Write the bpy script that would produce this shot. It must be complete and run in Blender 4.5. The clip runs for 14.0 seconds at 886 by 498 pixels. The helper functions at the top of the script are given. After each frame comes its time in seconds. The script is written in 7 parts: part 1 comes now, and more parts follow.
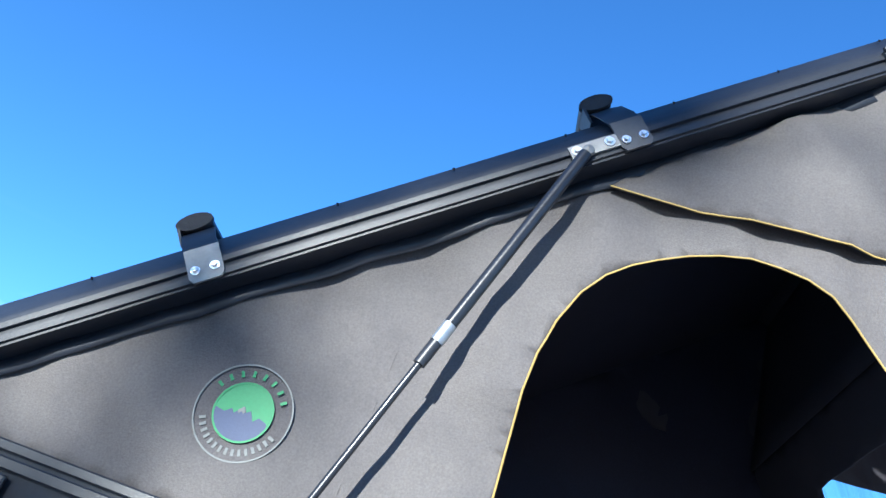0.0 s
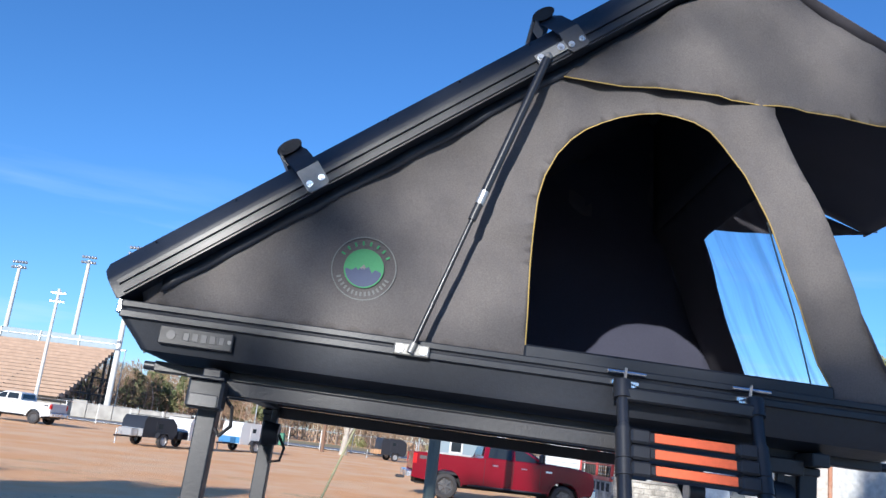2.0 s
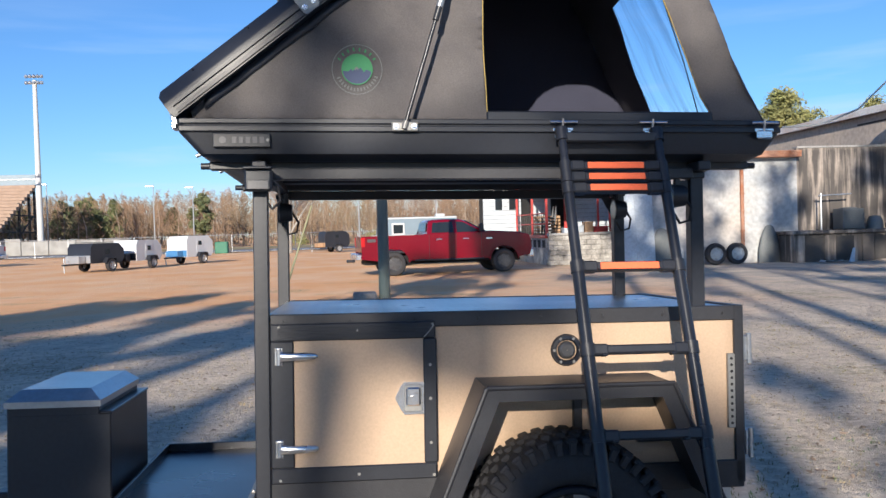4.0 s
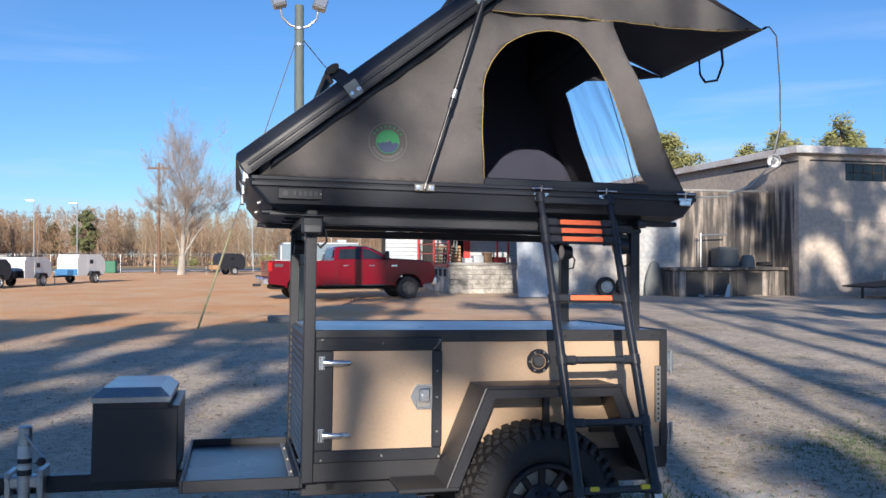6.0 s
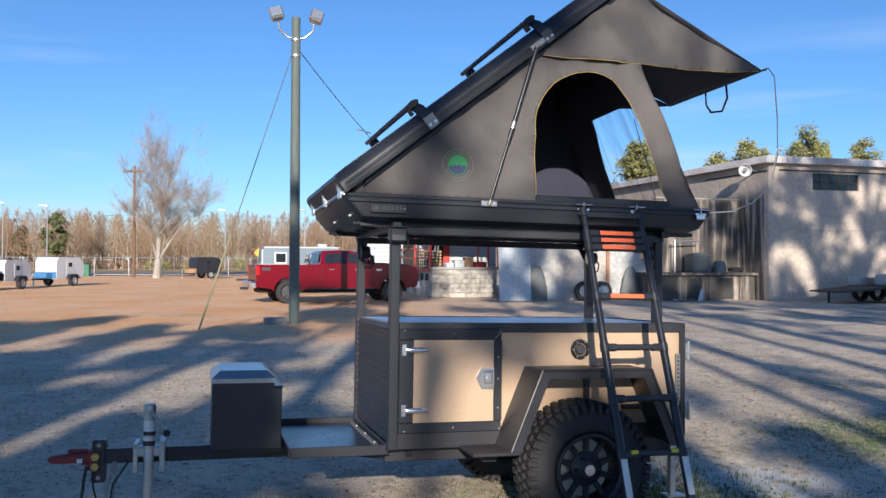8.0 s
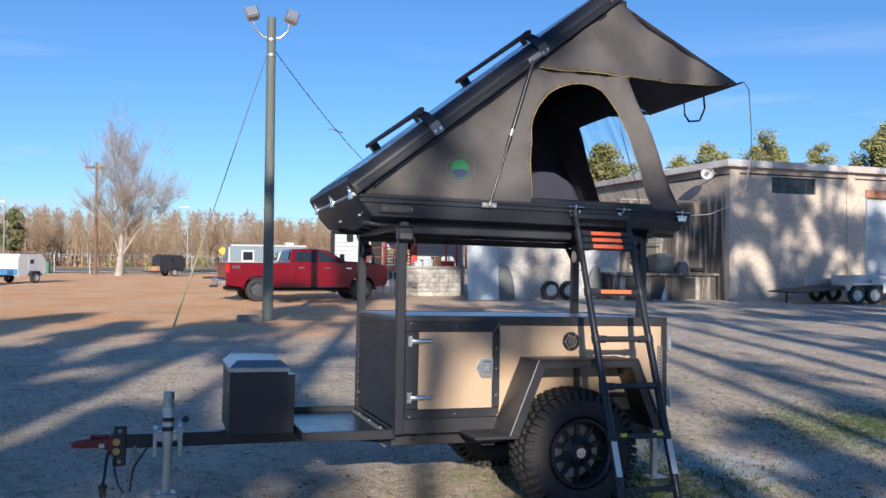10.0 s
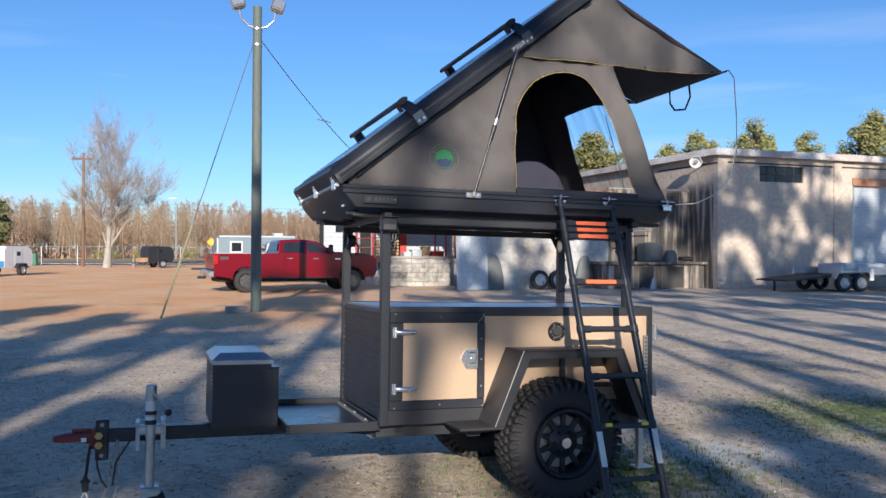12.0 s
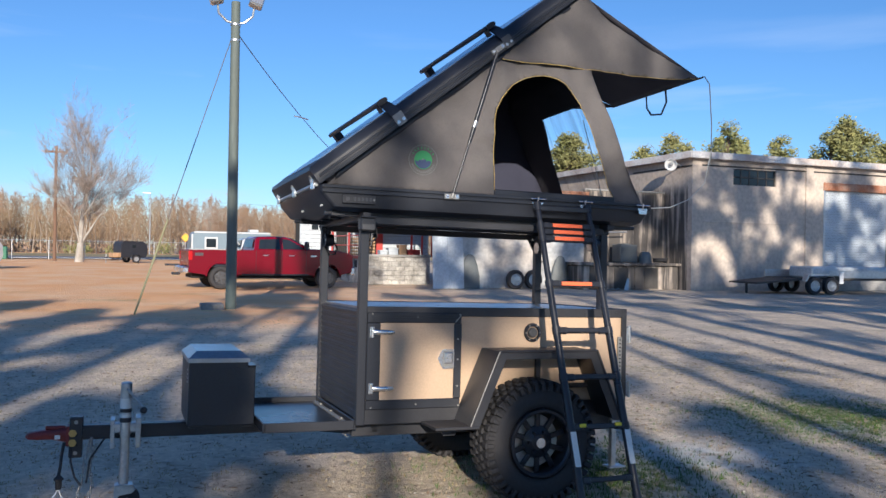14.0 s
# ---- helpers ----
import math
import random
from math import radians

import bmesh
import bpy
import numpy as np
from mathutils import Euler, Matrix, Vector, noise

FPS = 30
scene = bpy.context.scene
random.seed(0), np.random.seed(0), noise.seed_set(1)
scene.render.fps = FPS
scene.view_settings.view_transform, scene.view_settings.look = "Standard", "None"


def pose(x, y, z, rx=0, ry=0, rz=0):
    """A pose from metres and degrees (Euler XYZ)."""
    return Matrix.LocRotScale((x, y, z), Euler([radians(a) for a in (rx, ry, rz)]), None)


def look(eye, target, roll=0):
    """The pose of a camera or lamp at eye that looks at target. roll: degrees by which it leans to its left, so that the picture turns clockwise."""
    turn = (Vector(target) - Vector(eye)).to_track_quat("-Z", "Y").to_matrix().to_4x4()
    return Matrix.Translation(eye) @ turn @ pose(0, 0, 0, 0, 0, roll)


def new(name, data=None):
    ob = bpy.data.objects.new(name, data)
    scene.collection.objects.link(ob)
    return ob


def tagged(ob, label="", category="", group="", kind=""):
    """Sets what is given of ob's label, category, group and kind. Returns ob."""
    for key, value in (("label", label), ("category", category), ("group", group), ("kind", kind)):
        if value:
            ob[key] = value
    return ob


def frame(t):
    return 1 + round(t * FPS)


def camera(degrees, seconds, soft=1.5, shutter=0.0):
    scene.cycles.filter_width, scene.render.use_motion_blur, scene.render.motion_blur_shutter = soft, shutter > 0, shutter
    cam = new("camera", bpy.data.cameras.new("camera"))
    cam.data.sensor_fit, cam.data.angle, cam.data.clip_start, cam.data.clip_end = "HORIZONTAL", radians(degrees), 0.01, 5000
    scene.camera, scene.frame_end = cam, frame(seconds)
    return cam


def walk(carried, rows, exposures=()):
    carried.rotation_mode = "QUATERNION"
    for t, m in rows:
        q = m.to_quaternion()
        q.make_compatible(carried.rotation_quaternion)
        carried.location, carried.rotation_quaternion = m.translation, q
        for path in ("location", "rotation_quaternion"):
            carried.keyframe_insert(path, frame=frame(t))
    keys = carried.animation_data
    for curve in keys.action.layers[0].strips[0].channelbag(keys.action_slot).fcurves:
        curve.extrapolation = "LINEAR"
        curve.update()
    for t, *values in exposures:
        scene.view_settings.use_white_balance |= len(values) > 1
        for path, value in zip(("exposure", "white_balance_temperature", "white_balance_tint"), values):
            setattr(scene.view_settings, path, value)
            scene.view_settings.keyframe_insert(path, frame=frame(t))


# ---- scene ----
cam = camera(55.8, 14.0)
PATH = [
    (0, (0.994, -1.509, 1.888), (0.617, 0.260, 2.743), 20.6),
    (0.5, (0.958, -1.728, 1.863), (0.649, 0.083, 2.653), 20.1),
    (1, (0.913, -1.889, 1.779), (0.644, -0.061, 2.544), 18.1),
    (1.5, (0.726, -2.115, 1.711), (0.634, -0.231, 2.377), 12.6),
    (2, (0.613, -2.43, 1.698), (0.636, -0.483, 2.154), 6.8),
    (2.5, (0.57, -2.63, 1.664), (0.639, -0.651, 1.948), 2.2),
    (3, (0.434, -2.835, 1.596), (0.58, -0.844, 1.726), -0.7),
    (3.5, (0.377, -2.99, 1.578), (0.567, -0.999, 1.59), -1.8),
    (4, (0.361, -3.228, 1.552), (0.584, -1.241, 1.509), -1.7),
    (4.2, (0.352, -3.322, 1.538), (0.588, -1.337, 1.485), -1.9),
    (6.3, (-0.473, -4.201, 1.622), (0.032, -2.266, 1.647), 0.2),
    (6.5, (-0.571, -4.26, 1.624), (-0.056, -2.328, 1.651), 0.2),
    (7, (-0.794, -4.399, 1.614), (-0.259, -2.472, 1.643), 0.3),
    (7.5, (-0.922, -4.591, 1.613), (-0.381, -2.665, 1.642), 0.4),
    (9.8, (-1.377, -5.005, 1.6), (-0.753, -3.105, 1.626), 0.3),
    (10, (-1.382, -5.016, 1.598), (-0.748, -3.119, 1.625), 0.6),
    (10.5, (-1.35, -5.016, 1.603), (-0.703, -3.124, 1.625), 0.5),
    (11, (-1.335, -5.009, 1.598), (-0.683, -3.118, 1.613), 0.4),
    (11.5, (-1.331, -4.995, 1.594), (-0.68, -3.104, 1.603), 0.3),
    (12, (-1.338, -4.997, 1.603), (-0.681, -3.108, 1.606), 0.3),
    (12.5, (-1.347, -5.013, 1.614), (-0.679, -3.128, 1.615), 0.6),
    (13, (-1.346, -4.994, 1.609), (-0.661, -3.115, 1.611), 0.6),
    (13.5, (-1.357, -5.021, 1.613), (-0.656, -3.147, 1.616), 0.8),
    (14, (-1.361, -5.026, 1.617), (-0.65, -3.156, 1.617), 1.0),
]
SKY, SUN = 0.10, 6.5
EXPOSURES = [(0.0, 1.2, 4450, 4), (0.7, 0.8, 4400, 6), (1.5, 0.55, 4550, 8), (2.5, 0.33, 4850, 10), (3.2, 0.32, 5020, 10), (4.2, 0.27, 5050, 10), (6.5, 0.2, 5050, 10), (14.0, 0.2, 5050, 10)]
walk(cam, [(t, look(eye, target, roll)) for t, eye, target, roll in PATH], exposures=EXPOSURES)

# ---- world, sun ----
SUN_EL, SUN_AZ = radians(18.2), math.atan2(-0.277, -0.96)   # towards the sun: (x, y) = (sin, cos) of the azimuth
world = bpy.data.worlds.new("sky")
scene.world = world
world.use_nodes = True
wn = world.node_tree.nodes
wl = world.node_tree.links
sky = wn.new("ShaderNodeTexSky")
sky.sky_type, sky.sun_disc = "NISHITA", False
sky.sun_elevation, sky.sun_rotation = SUN_EL, SUN_AZ
sky.air_density, sky.dust_density, sky.ozone_density = 1.0, 0.15, 4.0
# thin streaks of cirrus low over the horizon
map_n = wn.new("ShaderNodeMapping")
map_n.inputs["Scale"].default_value = (1.6, 1.6, 16.0)
cl = wn.new("ShaderNodeTexNoise")
cl.inputs["Scale"].default_value, cl.inputs["Detail"].default_value = 1.7, 6.0
ramp = wn.new("ShaderNodeValToRGB")
ramp.color_ramp.elements[0].position, ramp.color_ramp.elements[1].position = 0.53, 0.78
sep = wn.new("ShaderNodeSeparateXYZ")
band = wn.new("ShaderNodeMapRange")
band.inputs["From Min"].default_value, band.inputs["From Max"].default_value = 0.28, 0.06
mul = wn.new("ShaderNodeMath")
mul.operation = "MULTIPLY"
mixc = wn.new("ShaderNodeMix")
mixc.data_type = "RGBA"
mixc.inputs["B"].default_value = (6.6, 6.9, 7.4, 1)
tc_w = wn.new("ShaderNodeTexCoord")
wl.new(tc_w.outputs["Generated"], map_n.inputs["Vector"])
wl.new(map_n.outputs["Vector"], cl.inputs["Vector"])
wl.new(cl.outputs["Fac"], ramp.inputs["Fac"])
wl.new(tc_w.outputs["Generated"], sep.inputs["Vector"])
wl.new(sep.outputs["Z"], band.inputs["Value"])
wl.new(ramp.outputs["Color"], mul.inputs[0])
wl.new(band.outputs["Result"], mul.inputs[1])
wl.new(mul.outputs["Value"], mixc.inputs["Factor"])
wl.new(sky.outputs["Color"], mixc.inputs["A"])
bg = wn["Background"]
bg.inputs["Strength"].default_value = SKY
wl.new(mixc.outputs["Result"], bg.inputs["Color"])

sun_data = bpy.data.lights.new("sun", "SUN")
sun_data.energy, sun_data.angle, sun_data.color = SUN, radians(0.5), (1.0, 0.77, 0.50)
sun = new("sun", sun_data)
to_sun = Vector((math.sin(SUN_AZ) * math.cos(SUN_EL), math.cos(SUN_AZ) * math.cos(SUN_EL), math.sin(SUN_EL)))
sun.rotation_euler = to_sun.to_track_quat("Z", "Y").to_euler()
sun.location = to_sun * 60


# ---- materials ----
def material(name, base, rough=0.5, metal=0.0, second=None, big=0.6, fine=40.0, amount=0.35, bump=0.08, bump_scale=None,
             stretch=(1, 1, 1), coat=0.0, rand=0.0, trans=0.0):
    """Base colour broken by stains (big) and grain (fine), uneven gloss and a fine relief."""
    m = bpy.data.materials.new(name)
    m.use_nodes = True
    n, l = m.node_tree.nodes, m.node_tree.links
    p = n["Principled BSDF"]
    p.inputs["Metallic"].default_value = metal
    p.inputs["Coat Weight"].default_value = coat
    p.inputs["Coat Roughness"].default_value = 0.08
    if trans:
        p.inputs["Transmission Weight"].default_value = trans
    tc, mp = n.new("ShaderNodeTexCoord"), n.new("ShaderNodeMapping")
    mp.inputs["Scale"].default_value = stretch
    l.new(tc.outputs["Object"], mp.inputs["Vector"])
    a, b = n.new("ShaderNodeTexNoise"), n.new("ShaderNodeTexNoise")
    a.inputs["Scale"].default_value, a.inputs["Detail"].default_value = 1 / big, 5
    b.inputs["Scale"].default_value, b.inputs["Detail"].default_value = fine, 3
    l.new(mp.outputs["Vector"], a.inputs["Vector"])
    l.new(mp.outputs["Vector"], b.inputs["Vector"])
    second = second or [c * 0.6 for c in base]
    r = n.new("ShaderNodeMapRange")
    r.inputs["From Min"].default_value, r.inputs["From Max"].default_value = 0.35, 0.68
    l.new(a.outputs["Fac"], r.inputs["Value"])
    k = n.new("ShaderNodeMath")
    k.operation = "MULTIPLY"
    k.inputs[1].default_value = amount
    l.new(r.outputs["Result"], k.inputs[0])
    mx = n.new("ShaderNodeMix")
    mx.data_type = "RGBA"
    mx.inputs["A"].default_value, mx.inputs["B"].default_value = (*base, 1), (*second, 1)
    l.new(k.outputs["Value"], mx.inputs["Factor"])
    g = n.new("ShaderNodeMapRange")
    g.inputs["To Min"].default_value, g.inputs["To Max"].default_value = 1 - amount * 0.6, 1 + amount * 0.6
    l.new(b.outputs["Fac"], g.inputs["Value"])
    hv = n.new("ShaderNodeHueSaturation")
    l.new(mx.outputs["Result"], hv.inputs["Color"])
    if rand:
        oi = n.new("ShaderNodeObjectInfo")
        ge = n.new("ShaderNodeNewGeometry")
        ad = n.new("ShaderNodeMath")
        ad.operation = "ADD"
        l.new(oi.outputs["Random"], ad.inputs[0])
        l.new(ge.outputs["Random Per Island"], ad.inputs[1])
        fr = n.new("ShaderNodeMath")
        fr.operation = "FRACT"
        l.new(ad.outputs["Value"], fr.inputs[0])
        rr = n.new("ShaderNodeMapRange")
        rr.inputs["To Min"].default_value, rr.inputs["To Max"].default_value = 1 - rand, 1 + rand
        l.new(fr.outputs["Value"], rr.inputs["Value"])
        m2 = n.new("ShaderNodeMath")
        m2.operation = "MULTIPLY"
        l.new(rr.outputs["Result"], m2.inputs[0])
        l.new(g.outputs["Result"], m2.inputs[1])
        l.new(m2.outputs["Value"], hv.inputs["Value"])
    else:
        l.new(g.outputs["Result"], hv.inputs["Value"])
    l.new(hv.outputs["Color"], p.inputs["Base Color"])
    rg = n.new("ShaderNodeMapRange")
    rg.inputs["To Min"].default_value, rg.inputs["To Max"].default_value = max(0.02, rough - 0.1), min(1, rough + 0.12)
    l.new(a.outputs["Fac"], rg.inputs["Value"])
    l.new(rg.outputs["Result"], p.inputs["Roughness"])
    if bump:
        c = n.new("ShaderNodeTexNoise")
        c.inputs["Scale"].default_value, c.inputs["Detail"].default_value = bump_scale or fine * 2, 4
        l.new(mp.outputs["Vector"], c.inputs["Vector"])
        bp = n.new("ShaderNodeBump")
        bp.inputs["Strength"].default_value, bp.inputs["Distance"].default_value = bump, 0.02
        l.new(c.outputs["Fac"], bp.inputs["Height"])
        l.new(bp.outputs["Normal"], p.inputs["Normal"])
    return m


M = {
    "black_paint": material("black_paint", (0.024, 0.026, 0.034), 0.38, fine=60, bump=0.03, amount=0.4),
    "black_gloss": material("black_gloss", (0.020, 0.022, 0.030), 0.28, fine=50, bump=0.02, amount=0.4),
    "shell_black": material("shell_black", (0.021, 0.024, 0.034), 0.40, big=0.5, fine=90, bump=0.04, amount=0.5),
    "fender_black": material("fender_black", (0.027, 0.028, 0.034), 0.42, second=(0.045, 0.042, 0.042), fine=70, bump=0.06, amount=0.4),
    "pale_metal": material("pale_metal", (0.7, 0.69, 0.66), 0.5, 0.3, fine=60, bump=0.04, amount=0.3),
    "lid_metal": material("lid_metal", (0.42, 0.44, 0.47), 0.3, 0.8, big=0.4, fine=60, bump=0.02, amount=0.3),
    "tan": material("tan_panel", (0.52, 0.38, 0.255), 0.42, second=(0.44, 0.32, 0.215), big=0.5, fine=120, amount=0.25, bump=0.03),
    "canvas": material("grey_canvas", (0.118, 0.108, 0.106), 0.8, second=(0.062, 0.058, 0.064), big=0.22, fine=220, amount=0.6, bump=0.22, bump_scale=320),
    # canvas darkened for parts that lie in shade, with a bluish glare lift
    "canvas_shaded": material("shaded_canvas", (0.065, 0.063, 0.08), 0.9, big=0.4, fine=200, amount=0.3, bump=0.15, bump_scale=300),
    # the blue in this lining stands in for veiling glare over the dark interior
    "lining": material("glare_blue_lining", (0.036, 0.038, 0.066), 0.9, second=(0.028, 0.03, 0.05), big=0.5, fine=180, amount=0.4, bump=0.12, bump_scale=260),
    "piping": material("gold_piping", (0.40, 0.29, 0.08), 0.7, fine=200, bump=0.1),
    "chrome": material("chrome", (0.86, 0.86, 0.87), 0.26, 1.0, fine=60, bump=0.02, amount=0.2),
    "zinc": material("zinc_plate", (0.32, 0.315, 0.30), 0.5, 0.6, fine=80, bump=0.05, amount=0.3),
    "galv": material("galvanised", (0.58, 0.59, 0.6), 0.42, 0.9, big=0.12, fine=60, bump=0.05, amount=0.4),
    "roof_alu": material("roof_sheet", (0.30, 0.32, 0.35), 0.22, 0.85, big=0.5, fine=60, bump=0.02, amount=0.3),
    "rubber": material("rubber", (0.024, 0.024, 0.028), 0.75, second=(0.045, 0.041, 0.04), big=0.2, fine=60, bump=0.15, amount=0.5),
    "orange": material("orange_label", (0.85, 0.16, 0.05), 0.5, fine=100, bump=0.02, amount=0.2),
    "yellow": material("yellow_plastic", (0.85, 0.68, 0.03), 0.45, fine=80, bump=0.02, amount=0.2),
    "white_label": material("white_label", (0.78, 0.78, 0.76), 0.5, fine=150, bump=0.02, amount=0.25),
    "red_coupler": material("red_coupler", (0.17, 0.018, 0.022), 0.45, second=(0.12, 0.03, 0.02), big=0.06, fine=70, amount=0.5, bump=0.08),
    "brass": material("brass_bolt", (0.5, 0.38, 0.16), 0.35, 1.0, fine=70, bump=0.04, amount=0.3),
    "sign_yellow": material("sign_yellow", (0.75, 0.42, 0.02), 0.45, fine=20, bump=0.0, amount=0.2),
    "logo_green": material("logo_green", (0.05, 0.27, 0.09), 0.55, fine=120, bump=0.05, amount=0.2),
    "logo_blue": material("logo_blue", (0.045, 0.065, 0.15), 0.55, fine=120, bump=0.05, amount=0.2),
    "logo_pale": material("logo_pale", (0.17, 0.18, 0.175), 0.55, fine=120, bump=0.05, amount=0.2),
    "plate_grey": material("plate_grey", (0.09, 0.09, 0.095), 0.4, 0.3, fine=120, bump=0.04, amount=0.3),
    "lens": material("lamp_lens", (0.5, 0.52, 0.55), 0.12, 0.6, fine=60, bump=0.05, amount=0.3),
    "red_paint": material("red_paint", (0.15, 0.001, 0.010), 0.12, second=(0.13, 0.001, 0.008), fine=30, bump=0.0, amount=0.15, coat=0.0),
    "white_paint": material("white_paint", (0.64, 0.65, 0.66), 0.3, fine=30, bump=0.0, amount=0.12, coat=0.5),
    "blue_paint": material("blue_paint", (0.08, 0.22, 0.45), 0.35, fine=30, bump=0.0, amount=0.15, coat=0.4),
    "silver_paint": material("silver_paint", (0.45, 0.46, 0.48), 0.3, 0.5, fine=30, bump=0.0, amount=0.15, coat=0.4),
    "pale_blue": material("pale_blue_siding", (0.20, 0.26, 0.31), 0.45, fine=20, bump=0.02, amount=0.2),
    "glass": material("tinted_glass", (0.02, 0.025, 0.03), 0.06, fine=20, bump=0.0, amount=0.2),
    "tail_red": material("tail_lamp", (0.45, 0.01, 0.01), 0.2, fine=20, bump=0.0, amount=0.2),
    "pole_green": material("painted_pole", (0.10, 0.135, 0.13), 0.7, second=(0.16, 0.15, 0.12), big=0.8, fine=20, amount=0.5, bump=0.2, stretch=(1, 1, 0.15)),
    "pole_wood": material("weathered_wood_pole", (0.19, 0.115, 0.075), 0.85, fine=30, amount=0.5, bump=0.3, stretch=(1, 1, 0.1)),
    "pole_white": material("concrete_pole", (0.6, 0.6, 0.58), 0.7, fine=20, amount=0.3, bump=0.1),
    "concrete": material("concrete", (0.36, 0.35, 0.33), 0.85, second=(0.18, 0.17, 0.16), big=1.2, fine=14, amount=0.6, bump=0.3, bump_scale=30),
    "block": material("concrete_block", (0.50, 0.48, 0.44), 0.88, second=(0.16, 0.15, 0.135), big=0.45, fine=14, amount=0.85, bump=0.3, bump_scale=40, rand=0.12),
    "red_steel": material("red_steel", (0.52, 0.05, 0.045), 0.5, second=(0.3, 0.06, 0.04), fine=30, amount=0.5, bump=0.05),
    "rust": material("rust", (0.33, 0.13, 0.06), 0.8, second=(0.42, 0.3, 0.22), big=0.4, fine=20, amount=0.7, bump=0.2),
    "white_sheet": material("white_sheet_metal", (0.52, 0.56, 0.60), 0.5, second=(0.40, 0.42, 0.43), big=1.0, fine=12, amount=0.5, bump=0.05),
    "roof_white": material("white_roof_edge", (0.66, 0.65, 0.63), 0.6, second=(0.42, 0.26, 0.18), big=1.4, fine=10, amount=0.6, bump=0.1),
    "bark": material("grey_bark", (0.30, 0.27, 0.23), 0.9, second=(0.5, 0.47, 0.42), big=1.0, fine=8, amount=0.6, bump=0.3),
    "bark_dark": material("brown_bark", (0.13, 0.09, 0.065), 0.92, fine=8, amount=0.5, bump=0.4),
    "twigs": material("twigs", (0.27, 0.2, 0.15), 0.9, fine=3, amount=0.4, bump=0.0, rand=0.3),
    "twigs_pale": material("pale_twigs", (0.40, 0.34, 0.29), 0.9, fine=3, amount=0.4, bump=0.0, rand=0.25),
    "woods": material("winter_woods", (0.29, 0.185, 0.12), 0.95, second=(0.25, 0.21, 0.12), big=14, fine=2, amount=0.7, bump=0.0, rand=0.35),
    "woods_pale": material("pale_stems", (0.36, 0.30, 0.24), 0.95, fine=2, amount=0.5, bump=0.0, rand=0.3),
    "pine": material("pine_needles", (0.14, 0.16, 0.065), 0.75, second=(0.20, 0.18, 0.085), big=2.0, fine=6, amount=0.5, bump=0.0, rand=0.4),
    "leaf": material("olive_leaves", (0.25, 0.26, 0.09), 0.7, second=(0.32, 0.28, 0.11), big=2.0, fine=6, amount=0.5, bump=0.0, rand=0.4),
    "dry_grass": material("dry_grass", (0.34, 0.26, 0.14), 0.9, second=(0.18, 0.17, 0.06), big=1.5, fine=4, amount=0.6, bump=0.0, rand=0.4),
    "green_grass": material("green_grass", (0.09, 0.15, 0.03), 0.85, fine=4, amount=0.5, bump=0.0, rand=0.4),
    "litter": material("dead_leaves", (0.2, 0.14, 0.09), 0.9, second=(0.4, 0.33, 0.25), big=0.6, fine=8, amount=0.6, bump=0.0, rand=0.5),
    "pebble": material("pale_pebbles", (0.5, 0.46, 0.42), 0.85, fine=30, amount=0.4, bump=0.1, rand=0.4),
    "asphalt": material("old_asphalt", (0.20, 0.2, 0.21), 0.85, second=(0.28, 0.27, 0.26), big=6, fine=3, amount=0.4, bump=0.1),
    "verge": material("dry_verge", (0.40, 0.30, 0.15), 0.95, second=(0.22, 0.2, 0.08), big=8, fine=2, amount=0.6, bump=0.1),
    "seats": material("stand_seats", (0.36, 0.26, 0.19), 0.85, fine=1, amount=0.3, bump=0.0),
    "dark_steel": material("dark_steel", (0.06, 0.055, 0.05), 0.7, fine=10, amount=0.4, bump=0.0),
    "wire": material("wire", (0.12, 0.12, 0.12), 0.6, fine=20, amount=0.2, bump=0.0),
    "wire_pale": material("pale_cord", (0.55, 0.55, 0.52), 0.6, fine=20, amount=0.2, bump=0.0),
    "cable_yellow": material("guy_guard", (0.24, 0.23, 0.12), 0.6, fine=20, amount=0.3, bump=0.0),
    "brown_box": material("cardboard", (0.42, 0.27, 0.15), 0.85, fine=20, amount=0.3, bump=0.05),
    "ac_grey": material("ac_casing", (0.14, 0.15, 0.15), 0.6, fine=20, amount=0.4, bump=0.1),
    # near-black that stands in for shade inside holes, gaps and doorways
    "dark": material("opening_shade", (0.02, 0.02, 0.022), 0.9, fine=20, amount=0.3, bump=0.0),
}


def wall_stucco():
    """Tan-grey painted masonry with rain streaks under the roof and damp at the foot."""
    m = material("stucco", (0.56, 0.47, 0.38), 0.9, second=(0.40, 0.36, 0.33), big=2.2, fine=6, amount=0.6, bump=0.25, bump_scale=12)
    return m


